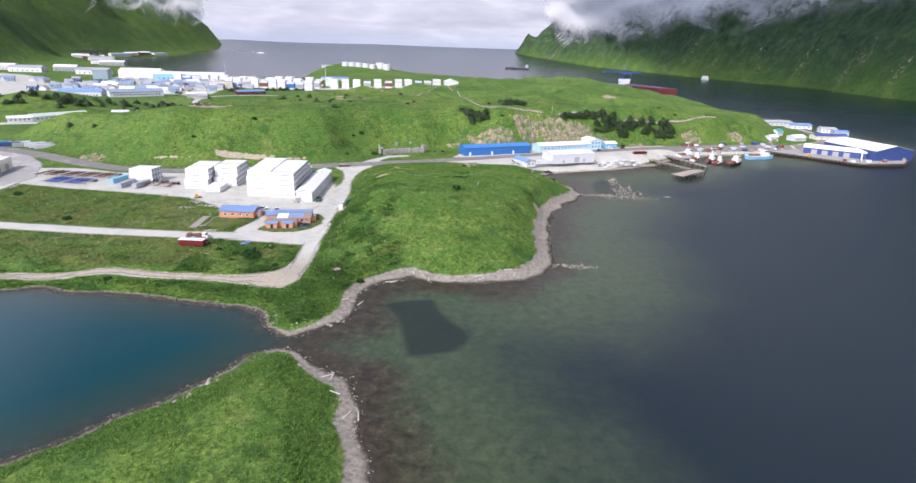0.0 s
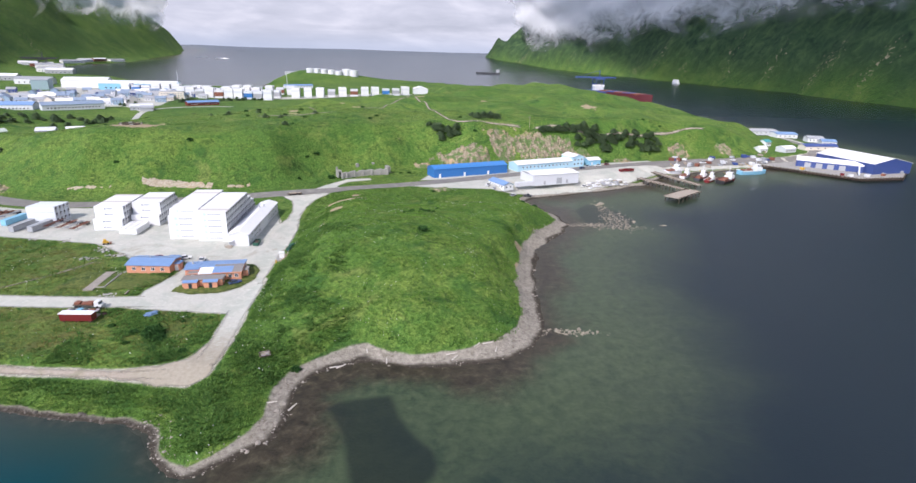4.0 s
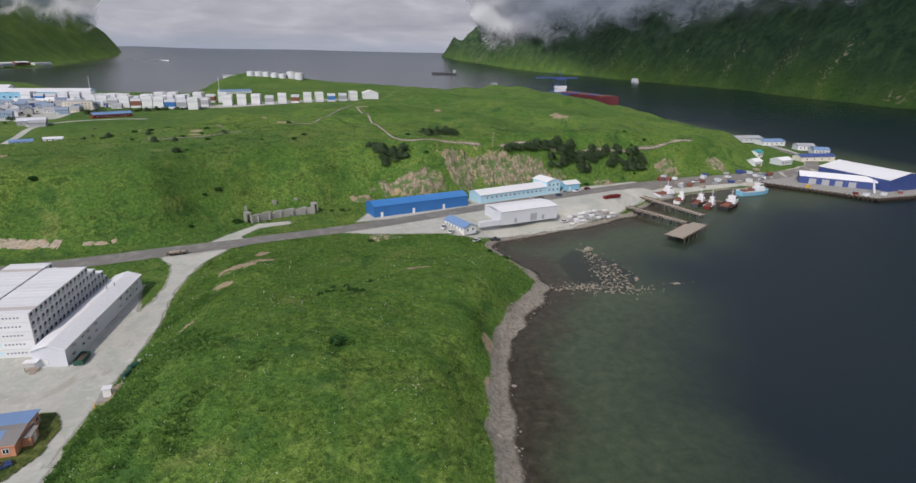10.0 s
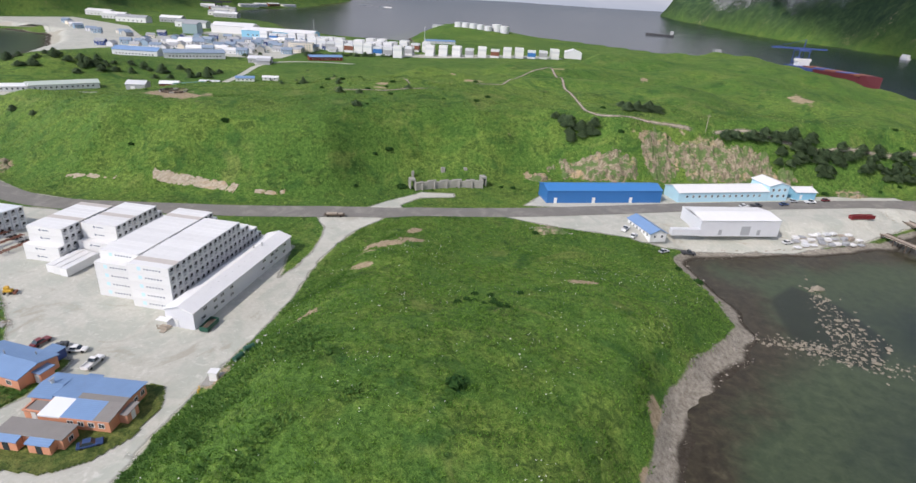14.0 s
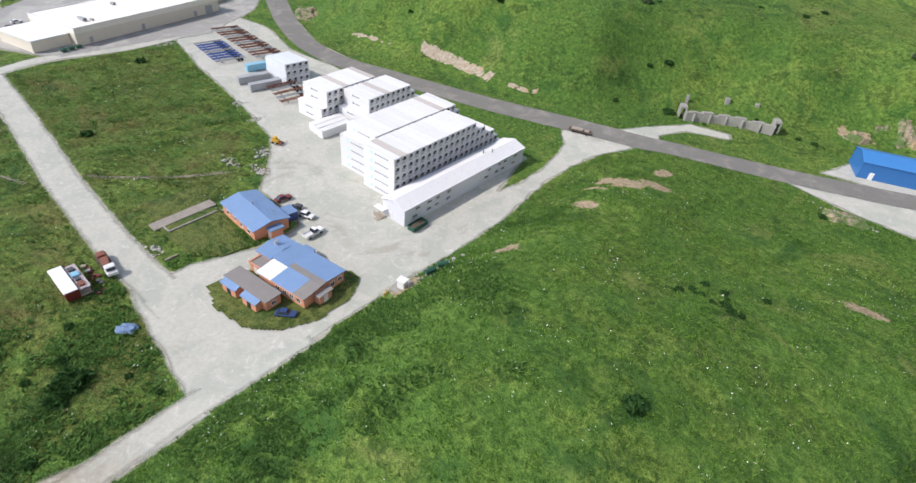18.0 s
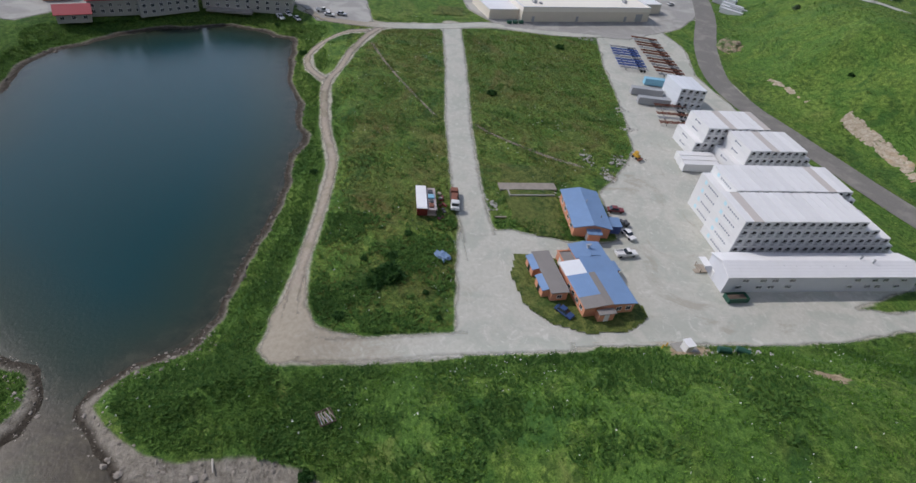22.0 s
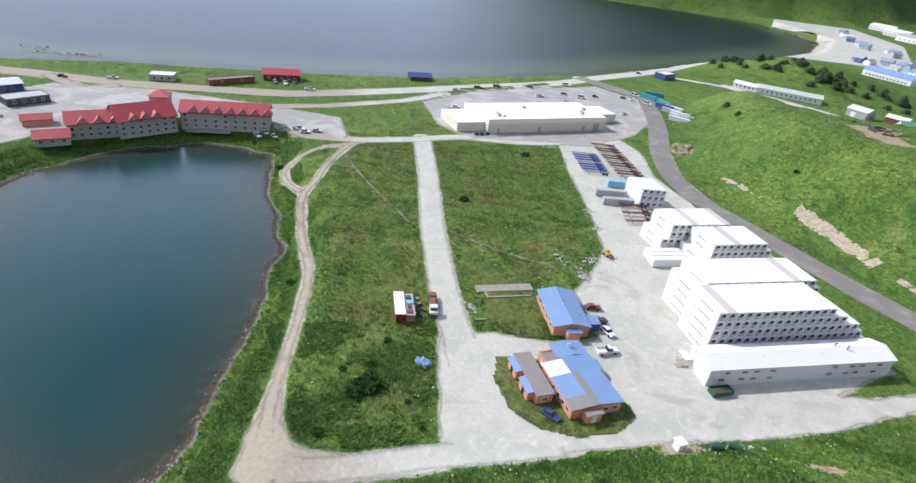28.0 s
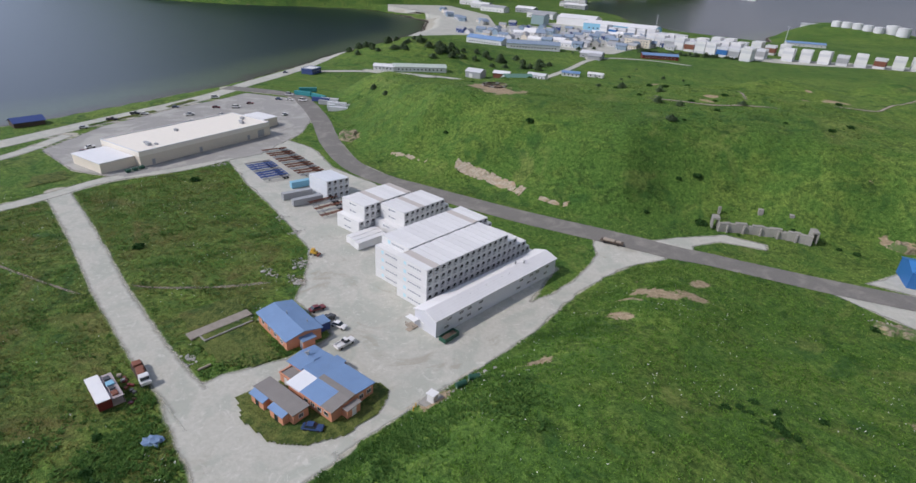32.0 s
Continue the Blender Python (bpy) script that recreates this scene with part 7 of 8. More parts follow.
for x, y, a, src in ((-117, 62, 60, CAR_S), (-110, 63, 15, PICK_W), (-114, 66, 70, CAR_B), (-117, 66, 70, CAR_W), (-168, 44, 20, VAN_W), (-340, 262, 70, CAR_R), (-347, 276, 70, PICK_D), (-344, 280, 70, CAR_W), (-352, 300, 60, CAR_B), (-330, 246, 70, CAR_S),
                     (-236, 146, 30, CAR_W), (-233, 150, 30, CAR_S), (-234, 143, 30, PICK_W), (-296, 300, 10, CAR_S), (-290, 318, 40, PICK_D), (-224, 26, 95, CAR_S), (-228, 27, 95, CAR_B), (-232, 27, 95, CAR_W), (-240, 30, 95, PICK_D), (-236, 29, 95, CAR_R), (-245, 24, 60, CAR_S), (-250, 28, 60, VAN_W), (-246, 34, 60, CAR_W), (-228, 40, 20, PICK_W), (-256, 40, 60, CAR_B), (-330, 365, 40, CAR_W), (-336, 360, 40, CAR_B), (-324, 371, 40, VAN_W)):
    put(src, x, y, a)
for s in (PICK_W, CAR_R, CAR_S, CAR_B, CAR_W, VAN_W, PICK_D):
    discard(s)

# ---- unseen cloud sheet added high up to shade the east mountain ----
def sheet_build(cover, soft, dense, white, under):
    def build(nt, N, L, P):
        obj = N.new("ShaderNodeTexCoord").outputs["Object"]
        k = calc(nt, "ADD", calc(nt, "MULTIPLY", noise_of(nt, 0.0012, 6, 0.5, obj, 0.3), 0.72), calc(nt, "MULTIPLY", noise_of(nt, 0.005, 5, 0.55, obj, 0.3), 0.28))
        col = ramp(nt, noise_of(nt, 0.0015, 4, 0.5, obj, 0.3), [(0.32, tuple(v * 0.86 for v in white)), (0.68, white)])
        t, d, tr, m1, m2 = (N.new(q) for q in ("ShaderNodeBsdfTranslucent", "ShaderNodeBsdfDiffuse", "ShaderNodeBsdfTransparent", "ShaderNodeMixShader", "ShaderNodeMixShader"))
        L.new(col, t.inputs[0])
        L.new(col, d.inputs[0])
        m1.inputs[0].default_value = under
        L.new(t.outputs[0], m1.inputs[1])
        L.new(d.outputs[0], m1.inputs[2])
        a = calc(nt, "MULTIPLY", calc(nt, "MULTIPLY", step_to(nt, k, cover, cover + soft), dense), attr(nt, "thick"))
        L.new(a, m2.inputs[0])
        L.new(tr.outputs[0], m2.inputs[1])
        L.new(m1.outputs[0], m2.inputs[2])
        L.new(m2.outputs[0], N["Material Output"].inputs[0])
    return build


# stands above the view; only its shadow on the eastern slopes counts
X, Y = np.meshgrid(np.linspace(240, 4600, 46), np.linspace(-900, 4600, 46))
Z = 950 + 40 * bumps(X, Y, 900, 50)
me = grid_mesh("cloud_layer", X, Y, Z, (("thick", sstep(X, 330, 450)),), keep=np.hypot(X, Y - 100) < 4650)
me.materials.append(material("cloud_layer", sheet_build(0.06, 0.10, 0.97, (0.80, 0.81, 0.84), 0.2)))
tagged(new("cloud_layer", me), "unseen grey cloud sheet added to shade the east mountain", "cloud", kind="structure")


def bank_build(nt, N, L, P):
    obj = N.new("ShaderNodeTexCoord").outputs["Object"]
    mp = N.new("ShaderNodeMapping")
    mp.inputs["Scale"].default_value = (1, 1, 1.9)
    L.new(obj, mp.inputs[0])
    k = calc(nt, "ADD", calc(nt, "MULTIPLY", noise_of(nt, 0.0042, 3, 0.5, mp.outputs[0], 0.5), 0.6), calc(nt, "MULTIPLY", noise_of(nt, 0.015, 7, 0.62, mp.outputs[0], 0.8), 0.4))
    t, d, tr, m1, m2 = (N.new(q) for q in ("ShaderNodeBsdfTranslucent", "ShaderNodeBsdfDiffuse", "ShaderNodeBsdfTransparent", "ShaderNodeMixShader", "ShaderNodeMixShader"))
    for sh in (t, d):
        sh.inputs[0].default_value = (0.86, 0.87, 0.89, 1)
    m1.inputs[0].default_value = 0.5
    L.new(t.outputs[0], m1.inputs[1])
    L.new(d.outputs[0], m1.inputs[2])
    a = calc(nt, "ADD", attr(nt, "rise"), calc(nt, "MULTIPLY", calc(nt, "SUBTRACT", k, 0.5), 3.4))
    L.new(calc(nt, "MULTIPLY", step_to(nt, a, -0.1, 1.3), 0.97), m2.inputs[0])
    L.new(tr.outputs[0], m2.inputs[1])
    L.new(m1.outputs[0], m2.inputs[2])
    L.new(m2.outputs[0], N["Material Output"].inputs[0])


M_BANK = material("hanging_cloud", bank_build)
for k, (pts, z0, z1, lo, hi) in enumerate((([(1230, 200), (1120, 900), (1080, 1300), (1080, 1700), (1003, 2215), (893, 3015), (645, 3880), (380, 4450)], 40, 600, 232, 345),
                                           ([(1300, 200), (1180, 900), (1140, 1300), (1138, 1700), (1060, 2225), (950, 3025), (700, 3895), (440, 4480)], 60, 640, 265, 380),
                                           ([(-1230, 1500), (-1300, 1720), (-1375, 1980), (-1470, 2340), (-1530, 2700), (-1600, 3300), (-1700, 4200)], 100, 600, 235, 330))):
    fx, fy = ribbon(pts, 1.0, 40, 1, seed=400 + k)
    fx, fy = fx[:, 0], fy[:, 0]
    zz = np.linspace(z0, z1, 24)
    FX, ZZ = np.meshgrid(fx, zz)
    FY, _ = np.meshgrid(fy, zz)
    AT = np.broadcast_to(np.arange(len(fx)), FX.shape)
    low = (FY - 1300) * (-0.048 if k < 2 else -0.035)
    sway = 26 * bumps(FY, ZZ * 3, 300, 410 + k)
    me = grid_mesh("cloud_bank", FX + sway, FY, ZZ, (("rise", (ZZ - lo - low) / (hi - lo) - 5 * (1 - sstep(AT, 1, 14)) - 5 * (1 - sstep(len(fx) - 1 - AT, 1, 16))),))
    me.materials.append(M_BANK)
    tagged(new("cloud_bank", me), "soft white cloud hanging on the mountain side", "cloud", kind="structure")

# ---- trees ----
def leaf_mat(name, dark, light, rough=0.7, glow=0.4, straw=0.0):
    """Leaves: matt, and letting some light through."""
    def build(nt, N, L, P):
        g = N.new("ShaderNodeNewGeometry")
        c = ramp(nt, g.outputs["Random Per Island"], [(0.0, dark), (1.0, light)])
        c = mixc(nt, calc(nt, "MULTIPLY", step_to(nt, noise_of(nt, 0.05, 5, 0.62, None, 1.5), 0.5, 0.68), 0.55), c, tuple(v * 0.7 for v in dark))
        c = mixc(nt, calc(nt, "MULTIPLY", step_to(nt, noise_of(nt, 0.034, 6, 0.66, None, 1.2), 0.56, 0.72), straw), c, (0.24, 0.25, 0.10))
        c = mixc(nt, calc(nt, "MULTIPLY", step_to(nt, noise_of(nt, 0.5, 6, 0.75, None, 1.0), 0.5, 0.66), 0.45), c, tuple(v * 0.5 for v in dark))
        L.new(c, P.inputs["Base Color"])
        P.inputs["Roughness"].default_value = rough
        P.inputs["Specular IOR Level"].default_value = 0.15
        t, m = N.new("ShaderNodeBsdfTranslucent"), N.new("ShaderNodeMixShader")
        L.new(c, t.inputs[0])
        m.inputs[0].default_value = glow
        L.new(P.outputs[0], m.inputs[1])
        L.new(t.outputs[0], m.inputs[2])
        L.new(m.outputs[0], N["Material Output"].inputs[0])
    return material(name, build)


M_NEEDLE = leaf_mat("spruce_needles", (0.055, 0.100, 0.050), (0.165, 0.230, 0.110))
M_BARK = plain("bark", (0.09, 0.065, 0.045), 0.9, bumpy=0.5)
M_TUFT = leaf_mat("meadow_grass", (0.054, 0.145, 0.020), (0.212, 0.372, 0.062), glow=0.5, straw=0.45)
M_TUFT2 = leaf_mat("olive_grass", (0.070, 0.110, 0.022), (0.255, 0.250, 0.070), glow=0.5, straw=0.6)
M_LUSH = leaf_mat("lush_bank_weeds", (0.055, 0.135, 0.026), (0.190, 0.325, 0.068), glow=0.5)
M_DOCK = leaf_mat("dark_broad_leaves", (0.044, 0.125, 0.026), (0.170, 0.295, 0.066), glow=0.45)
M_UMBEL = plain("white_umbels", (0.72, 0.74, 0.66), 0.8)


def tri_soup(name, V, mat, per=3):
    me = bpy.data.meshes.new(name)
    V = V.reshape(-1, 3).astype(np.float32)
    n = len(V) // per
    me.vertices.add(len(V))
    me.vertices.foreach_set("co", V.ravel())
    me.loops.add(len(V))
    me.loops.foreach_set("vertex_index", np.arange(len(V), dtype=np.int32))
    me.polygons.add(n)
    me.polygons.foreach_set("loop_start", np.arange(0, len(V), per, dtype=np.int32))
    me.update(calc_edges=True)
    me.materials.append(mat)
    return me


def spruce_mesh(seed, h, r):
    """Drooping sprays in whorls round a stem."""
    g = np.random.RandomState(seed)
    out = []
    for k in range(900):
        t = g.uniform(0.04, 1) ** 0.8
        z = h * (0.06 + 0.94 * t)
        a0 = g.uniform(0, 6.283)
        rad = r * (1 - t ** 3.0) ** 0.75 * g.uniform(0.45, 1.12) * (0.8 + 0.2 * math.sin(9 * t + seed + 2.5 * a0))
        a = a0
        c = np.array([rad * math.cos(a), rad * math.sin(a), z - 0.2 * rad])
        s = g.uniform(0.35, 0.7) * (0.6 + 0.6 * (1 - t))
        d = np.array([math.cos(a), math.sin(a), -0.35])
        w = np.array([-math.sin(a), math.cos(a), g.uniform(-0.3, 0.3)])
        out += [c - d * s * 0.7 + w * s * 0.55, c - d * s * 0.7 - w * s * 0.55 + [0, 0, 0.1], c + d * s]
    return tri_soup("crown", np.array(out), M_NEEDLE)


SPRUCE = []
for k, (h, r) in enumerate(((4.9, 3.3), (4.0, 3.2), (5.6, 3.5), (3.4, 2.9))):
    ob = thing("spruce_tree", "dark green spruce tree standing on the grassy hill", "tree", (0, 0, -80))
    part("trunk", tube(bmesh.new(), (0, 0, -0.5), (0, 0, h * 0.9), 0.2, 0.03, 7), M_BARK, ob)
    part("crown", spruce_mesh(60 + k, h, r), None, ob)
    SPRUCE.append(ob)
rng = random.Random(77)
places = []
for cx, cy, sx, sy, a, n in ((3, 462, 4, 3, 0, 6), (14, 457, 8, 4, 0, 14), (43, 492, 9, 6, 20, 13), (127, 487, 14, 5, 14, 30), (164, 494, 27, 5, 16, 46), (104, 483, 9, 2.5, 20, 7), (90, 479, 3, 2, 0, 3)):
    for _ in range(n):
        u, v = rng.uniform(-1, 1) * sx, rng.uniform(-1, 1) * sy
        ca, sa = math.cos(radians(a)), math.sin(radians(a))
        places.append((cx + u * ca - v * sa, cy + u * sa + v * ca, rng.uniform(0.8, 1.25)))
places += [(-97, 424, 0.95), (-117, 449, 0.8), (-107, 452, 0.7), (-129, 473, 0.7), (-88, 479, 0.8), (-286, 401, 0.8), (-263, 393, 0.7), (-150, 470, 0.8), (-160, 462, 0.6), (-230, 470, 0.7), (-244, 462, 0.6), (-258, 470, 0.7), (-270, 455, 0.7), (-300, 470, 0.8), (-284, 478, 0.6)]
for _ in range(70):
    u = rng.random()
    places.append((-465 + 130 * u + rng.uniform(-18, 18), 520 + 130 * u + rng.uniform(-22, 22), rng.uniform(0.9, 1.5)))
for _ in range(46):
    u = rng.random()
    places.append((-350 + 90 * u + rng.uniform(-4, 4), 842 + 70 * u + rng.uniform(-4, 4), rng.uniform(0.8, 1.3)))
for _ in range(40):
    places.append((rng.uniform(-600, -380), rng.uniform(745, 990), rng.uniform(0.5, 1.0)))
for _ in range(22):
    places.append((rng.uniform(-280, -120), rng.uniform(560, 720), rng.uniform(0.4, 0.9)))
for k, (x, y, s) in enumerate(places):
    ob = copy_thing(SPRUCE[k % 4], pose(x, y, height(x, y) - 0.1, 0, 0, rng.uniform(0, 360)))
    ob.scale = (s * 1.05, s * 1.05, s * rng.uniform(0.68, 0.9))
for s in SPRUCE:
    discard(s)


# ---- grass tufts, weeds, flowers ----
def tufts(name, X, Y, Z, size, blades, mat, seed, lean=0.95, label="", lift=0.0):
    g = np.random.RandomState(seed)
    n = len(X)
    a = g.uniform(0, 6.283, (n, blades))
    s = (size * g.uniform(0.6, 1.4, n))[:, None] * g.uniform(0.7, 1.2, (n, blades))
    c = np.stack([X, Y, Z + lift], -1)[:, None]
    d = np.stack([np.cos(a), np.sin(a), np.zeros_like(a)], -1)
    w = np.stack([-np.sin(a), np.cos(a), np.zeros_like(a)], -1)
    S = s[..., None]
    up = np.array([0, 0, 1.0])
    p0 = c + d * S * 0.1 - w * S * 0.32 - up * 0.15
    p1 = c + d * S * 0.1 + w * S * 0.32 - up * 0.15
    p2 = c + d * S * lean * g.uniform(0.6, 1.6, (n, blades, 1)) + up * S * g.uniform(0.25, 0.6, (n, blades, 1))
    me = tri_soup(name, np.stack([p0, p1, p2], 2), mat)
    return tagged(new(name, me), label, "grass", kind="stuff")


def scatter(n, x0, x1, y0, y1, seed, keep):
    g = np.random.RandomState(seed)
    X, Y = g.uniform(x0, x1, n), g.uniform(y0, y1, n)
    z, sd = land(X, Y)
    gr = gravel_field(X, Y)
    k = keep(X, Y, z, sd, gr, g) & (bare_field(X, Y) < 0.5 + 0.25 * bumps(X, Y, 5, 61))
    return X[k], Y[k], z[k]


def clumpy(X, Y, s, seed):
    return bumps(X, Y, s, seed) + 0.6 * bumps(X, Y, s * 0.37, seed + 1)


X, Y, Z = scatter(90000, -58, 78, 175, 372, 1, lambda X, Y, z, sd, gr, g: (sd > 7) & (gr < -1) & (g.uniform(size=X.shape) < 0.5 + 0.35 * clumpy(X, Y, 21, 5)))
tufts("meadow_tufts", X, Y, Z, 0.5, 4, M_TUFT, 2, label="tall lush green meadow grass on the knoll")
X, Y, Z = scatter(70000, -240, -60, 172, 285, 3, lambda X, Y, z, sd, gr, g: (sd > 6) & (gr < -0.8) & (g.uniform(size=X.shape) < 0.45 + 0.35 * clumpy(X, Y, 16, 7)))
tufts("plot_tufts", X, Y, Z, 0.5, 4, M_TUFT2, 4, label="rough olive and green grass on the flat plots")
X, Y, Z = scatter(90000, -300, 260, 335, 520, 5, lambda X, Y, z, sd, gr, g: (sd > 6) & (gr < -1) & (g.uniform(size=X.shape) < 0.4 + 0.35 * clumpy(X, Y, 26, 9)))
tufts("hill_tufts", X, Y, Z, 0.7, 3, leaf_mat("hill_grass", (0.120, 0.205, 0.045), (0.300, 0.400, 0.110), glow=0.5, straw=0.5), 6, label="green grass and weeds on the long hill")
X, Y, Z = scatter(230000, -250, 40, 40, 205, 7, lambda X, Y, z, sd, gr, g: (sd > 2.2) & (sd < np.where(X < -62, 12, 17) + 4 * bumps(X, Y, 23, 33)) & (gr < -0.6) & ((X < -24 + 6 * bumps(X, Y, 15, 35)) | (g.uniform(size=X.shape) < 0.12)) & ((sd > 6.5) | (line_dist(X, Y, LAGOON_N[:-3]) < 14) | (line_dist(X, Y, SPIT[11:]) < 14)))
tufts("bank_weeds", X, Y, Z, 0.55, 5, M_LUSH, 8, label="lush dark green weeds on the lagoon banks")
X, Y, Z = scatter(26000, -62, -30, 165, 352, 9, lambda X, Y, z, sd, gr, g: (sd > 6) & (gr < -0.3) & (g.uniform(size=X.shape) < (0.45 + 0.5 * clumpy(X, Y, 12, 11)) * sstep(X, -34 + 8 * bumps(X, Y, 30, 12), -54)))
tufts("verge_weeds", X, Y, Z, 0.5, 5, M_LUSH, 10, label="tall leafy weeds along the knoll foot")
X, Y, Z = scatter(30000, -80, 20, -60, 132, 11, lambda X, Y, z, sd, gr, g: (sd > 5) & (g.uniform(size=X.shape) < 0.6 + 0.4 * clumpy(X, Y, 14, 13)))
tufts("spit_tufts", X, Y, Z, 0.6, 4, M_TUFT, 12, label="tall grass on the narrow spit")
# beds of broad dark leaves on the banks, the verge and the plot corners
X, Y, Z = scatter(60000, -100, -14, 142, 262, 17, lambda X, Y, z, sd, gr, g: (sd > 5.5) & (gr < -0.9) & (clumpy(X, Y, 17, 19) + 0.9 * g.uniform(-1, 1, X.shape) > np.where(X > -52, 0.45 + 0.05 * np.clip(X + 42, 0, 99), 0.5)))
tufts("broad_leaf_weeds", X, Y, Z, 0.6, 6, M_DOCK, 18, 1.0, "beds of broad dark green leaves on the bank", 0.25)
X, Y, Z = scatter(60000, -245, -60, 165, 285, 21, lambda X, Y, z, sd, gr, g: (sd > 5.5) & (gr < -0.9) & (clumpy(X, Y, 15, 23) + 0.8 * g.uniform(-1, 1, X.shape) > 0.85))
tufts("plot_weeds", X, Y, Z, 0.5, 5, M_DOCK, 22, 1.0, "dark leafy weed patches on the flat plots", 0.1)
X, Y, Z = scatter(70000, -300, 260, 335, 530, 25, lambda X, Y, z, sd, gr, g: (sd > 5.5) & (gr < -0.9) & (clumpy(X, Y, 19, 27) + 0.9 * g.uniform(-1, 1, X.shape) > 1.05))
tufts("hill_weeds", X, Y, Z, 0.6, 4, M_DOCK, 26, 1.0, "dark leafy patches on the long hill", 0.1)
# white umbels scattered in drifts
X, Y, Z = scatter(9000, -60, 60, 172, 345, 13, lambda X, Y, z, sd, gr, g: (sd > 7) & (gr < -1) & (g.uniform(size=X.shape) < 0.05 + 0.4 * clumpy(X, Y, 24, 15)))
tufts("cow_parsnip_flowers", X, Y, Z, 0.17, 4, M_UMBEL, 14, 0.9, "white flowering umbels dotted through the meadow", 0.75)
X, Y, Z = scatter(5200, -245, -40, 140, 285, 15, lambda X, Y, z, sd, gr, g: (sd > 5) & (gr < -1) & (g.uniform(size=X.shape) < 0.08 + 0.35 * clumpy(X, Y, 18, 17)))
tufts("plot_flowers", X, Y, Z, 0.2, 4, M_UMBEL, 16, 0.9, "white flowering umbels among the plot weeds", 0.7)


# ---- rounded bushes ----
M_SHRUB = leaf_mat("dark_shrub_leaves", (0.016, 0.058, 0.015), (0.075, 0.165, 0.040), glow=0.35)


def bush_mesh(seed, r, n=420):
    g = np.random.RandomState(seed)
    u = g.normal(size=(n, 3))
    u /= np.linalg.norm(u, axis=1)[:, None]
    u[:, 2] = np.abs(u[:, 2])
    lump = 0.75 + 0.25 * np.sin(u[:, 0] * 5 + seed) * np.cos(u[:, 1] * 4)
    c = u * r * (lump * g.uniform(0.8, 1.05, n))[:, None] * np.array([1, 1, 0.75])
    a, b = g.normal(size=(n, 3)), g.normal(size=(n, 3))
    s = r * 0.16
    return tri_soup("foliage", np.stack([c + a * s, c - a * s * 0.6 + b * s, c - b * s], 1), M_SHRUB)


BUSH = []
for k in range(3):
    ob = thing("bush", "rounded dark green shrub growing in the meadow", "bush", (0, 0, -70))
    part("foliage", bush_mesh(80 + k, 2.0), None, ob)
    part("stem", tube(bmesh.new(), (0, 0, -0.4), (0, 0, 1.0), 0.12, 0.05, 6), M_BARK, ob)
    BUSH.append(ob)
rng = random.Random(5)
spots = [(-1, 248.6, 1.1), (-78, 189, 1.7), (-75, 186, 1.1), (-172, 225, 1.0), (-222, 262, 1.1), (-62, 394, 1.3), (-34, 176, 0.8), (5, 300, 0.6), (62, 352, 1.0), (56, 358, 0.7), (-8, 388, 0.9)]
for _ in range(14):
    spots.append((rng.gauss(-5, 4.0), rng.gauss(289, 2.2), rng.uniform(0.3, 0.6)))
for _ in range(7):
    spots.append((rng.uniform(-66, -52) if _ % 2 else rng.uniform(-92, -66), rng.uniform(170, 200) if _ % 2 else rng.uniform(180, 200), rng.uniform(0.4, 0.9)))
for _ in range(18):
    x, y = rng.uniform(-255, -110), rng.uniform(140, 170)
    spots.append((x, y, rng.uniform(0.5, 1.0)))
for _ in range(60):
    spots.append((rng.uniform(-270, 200), rng.uniform(360, 520), rng.uniform(0.4, 1.0)))
for k, (x, y, s) in enumerate(spots):
    z, sd = land(np.array([x]), np.array([y]))
    if sd[0] < 3.5 or gravel_field(np.array([x]), np.array([y]))[0] > -1.2:
        continue
    ob = copy_thing(BUSH[k % 3], pose(x, y, float(z[0]), 0, 0, rng.uniform(0, 360)))
    ob.scale = (s, s, s * 0.9)
for s in BUSH:
    discard(s)


# ---- stones on the beach and the reef ----
def stones(name, pts, size, mat, seed, label):
    g = np.random.RandomState(seed)
    base = bmesh.new()
    bmesh.ops.create_icosphere(base, subdivisions=1, radius=1)
    V = np.array([v.co[:] for v in base.verts])
    Fc = np.array([[v.index for v in f.verts] for f in base.faces])
    base.free()
    n = len(pts)
    s = size * g.lognormal(0, 0.55, (n, 1, 1)) * g.uniform(0.6, 1.3, (n, 1, 3)) * np.array([1, 1, 0.6])
    W = V[None] * s * g.uniform(0.75, 1.25, (n, len(V), 1)) + pts[:, None]
    T = W[:, Fc].reshape(-1, 3)
    return tagged(new(name, tri_soup(name, T, mat)), label, "rocks", kind="stuff")


g = np.random.RandomState(21)
X, Y = g.uniform(-65, 80, 60000), g.uniform(70, 400, 60000)
z, sd = land(X, Y)
k = (sd > -1.0) & (sd < 5.4) & (g.uniform(size=X.shape) < np.where(X < -20, 0.8, 0.3))
stones("beach_stones", np.stack([X, Y, z], -1)[k], 0.15, M_ROCK, 22, "grey and brown stones strewn along the beach")
X, Y = g.uniform(-260, -60, 26000), g.uniform(60, 170, 26000)
z, sd = land(X, Y)
k = (sd > -0.8) & (sd < 1.8)
stones("lagoon_stones", np.stack([X, Y, z], -1)[k], 0.2, M_DKROCK, 23, "dark rocks edging the lagoon")
pts = []
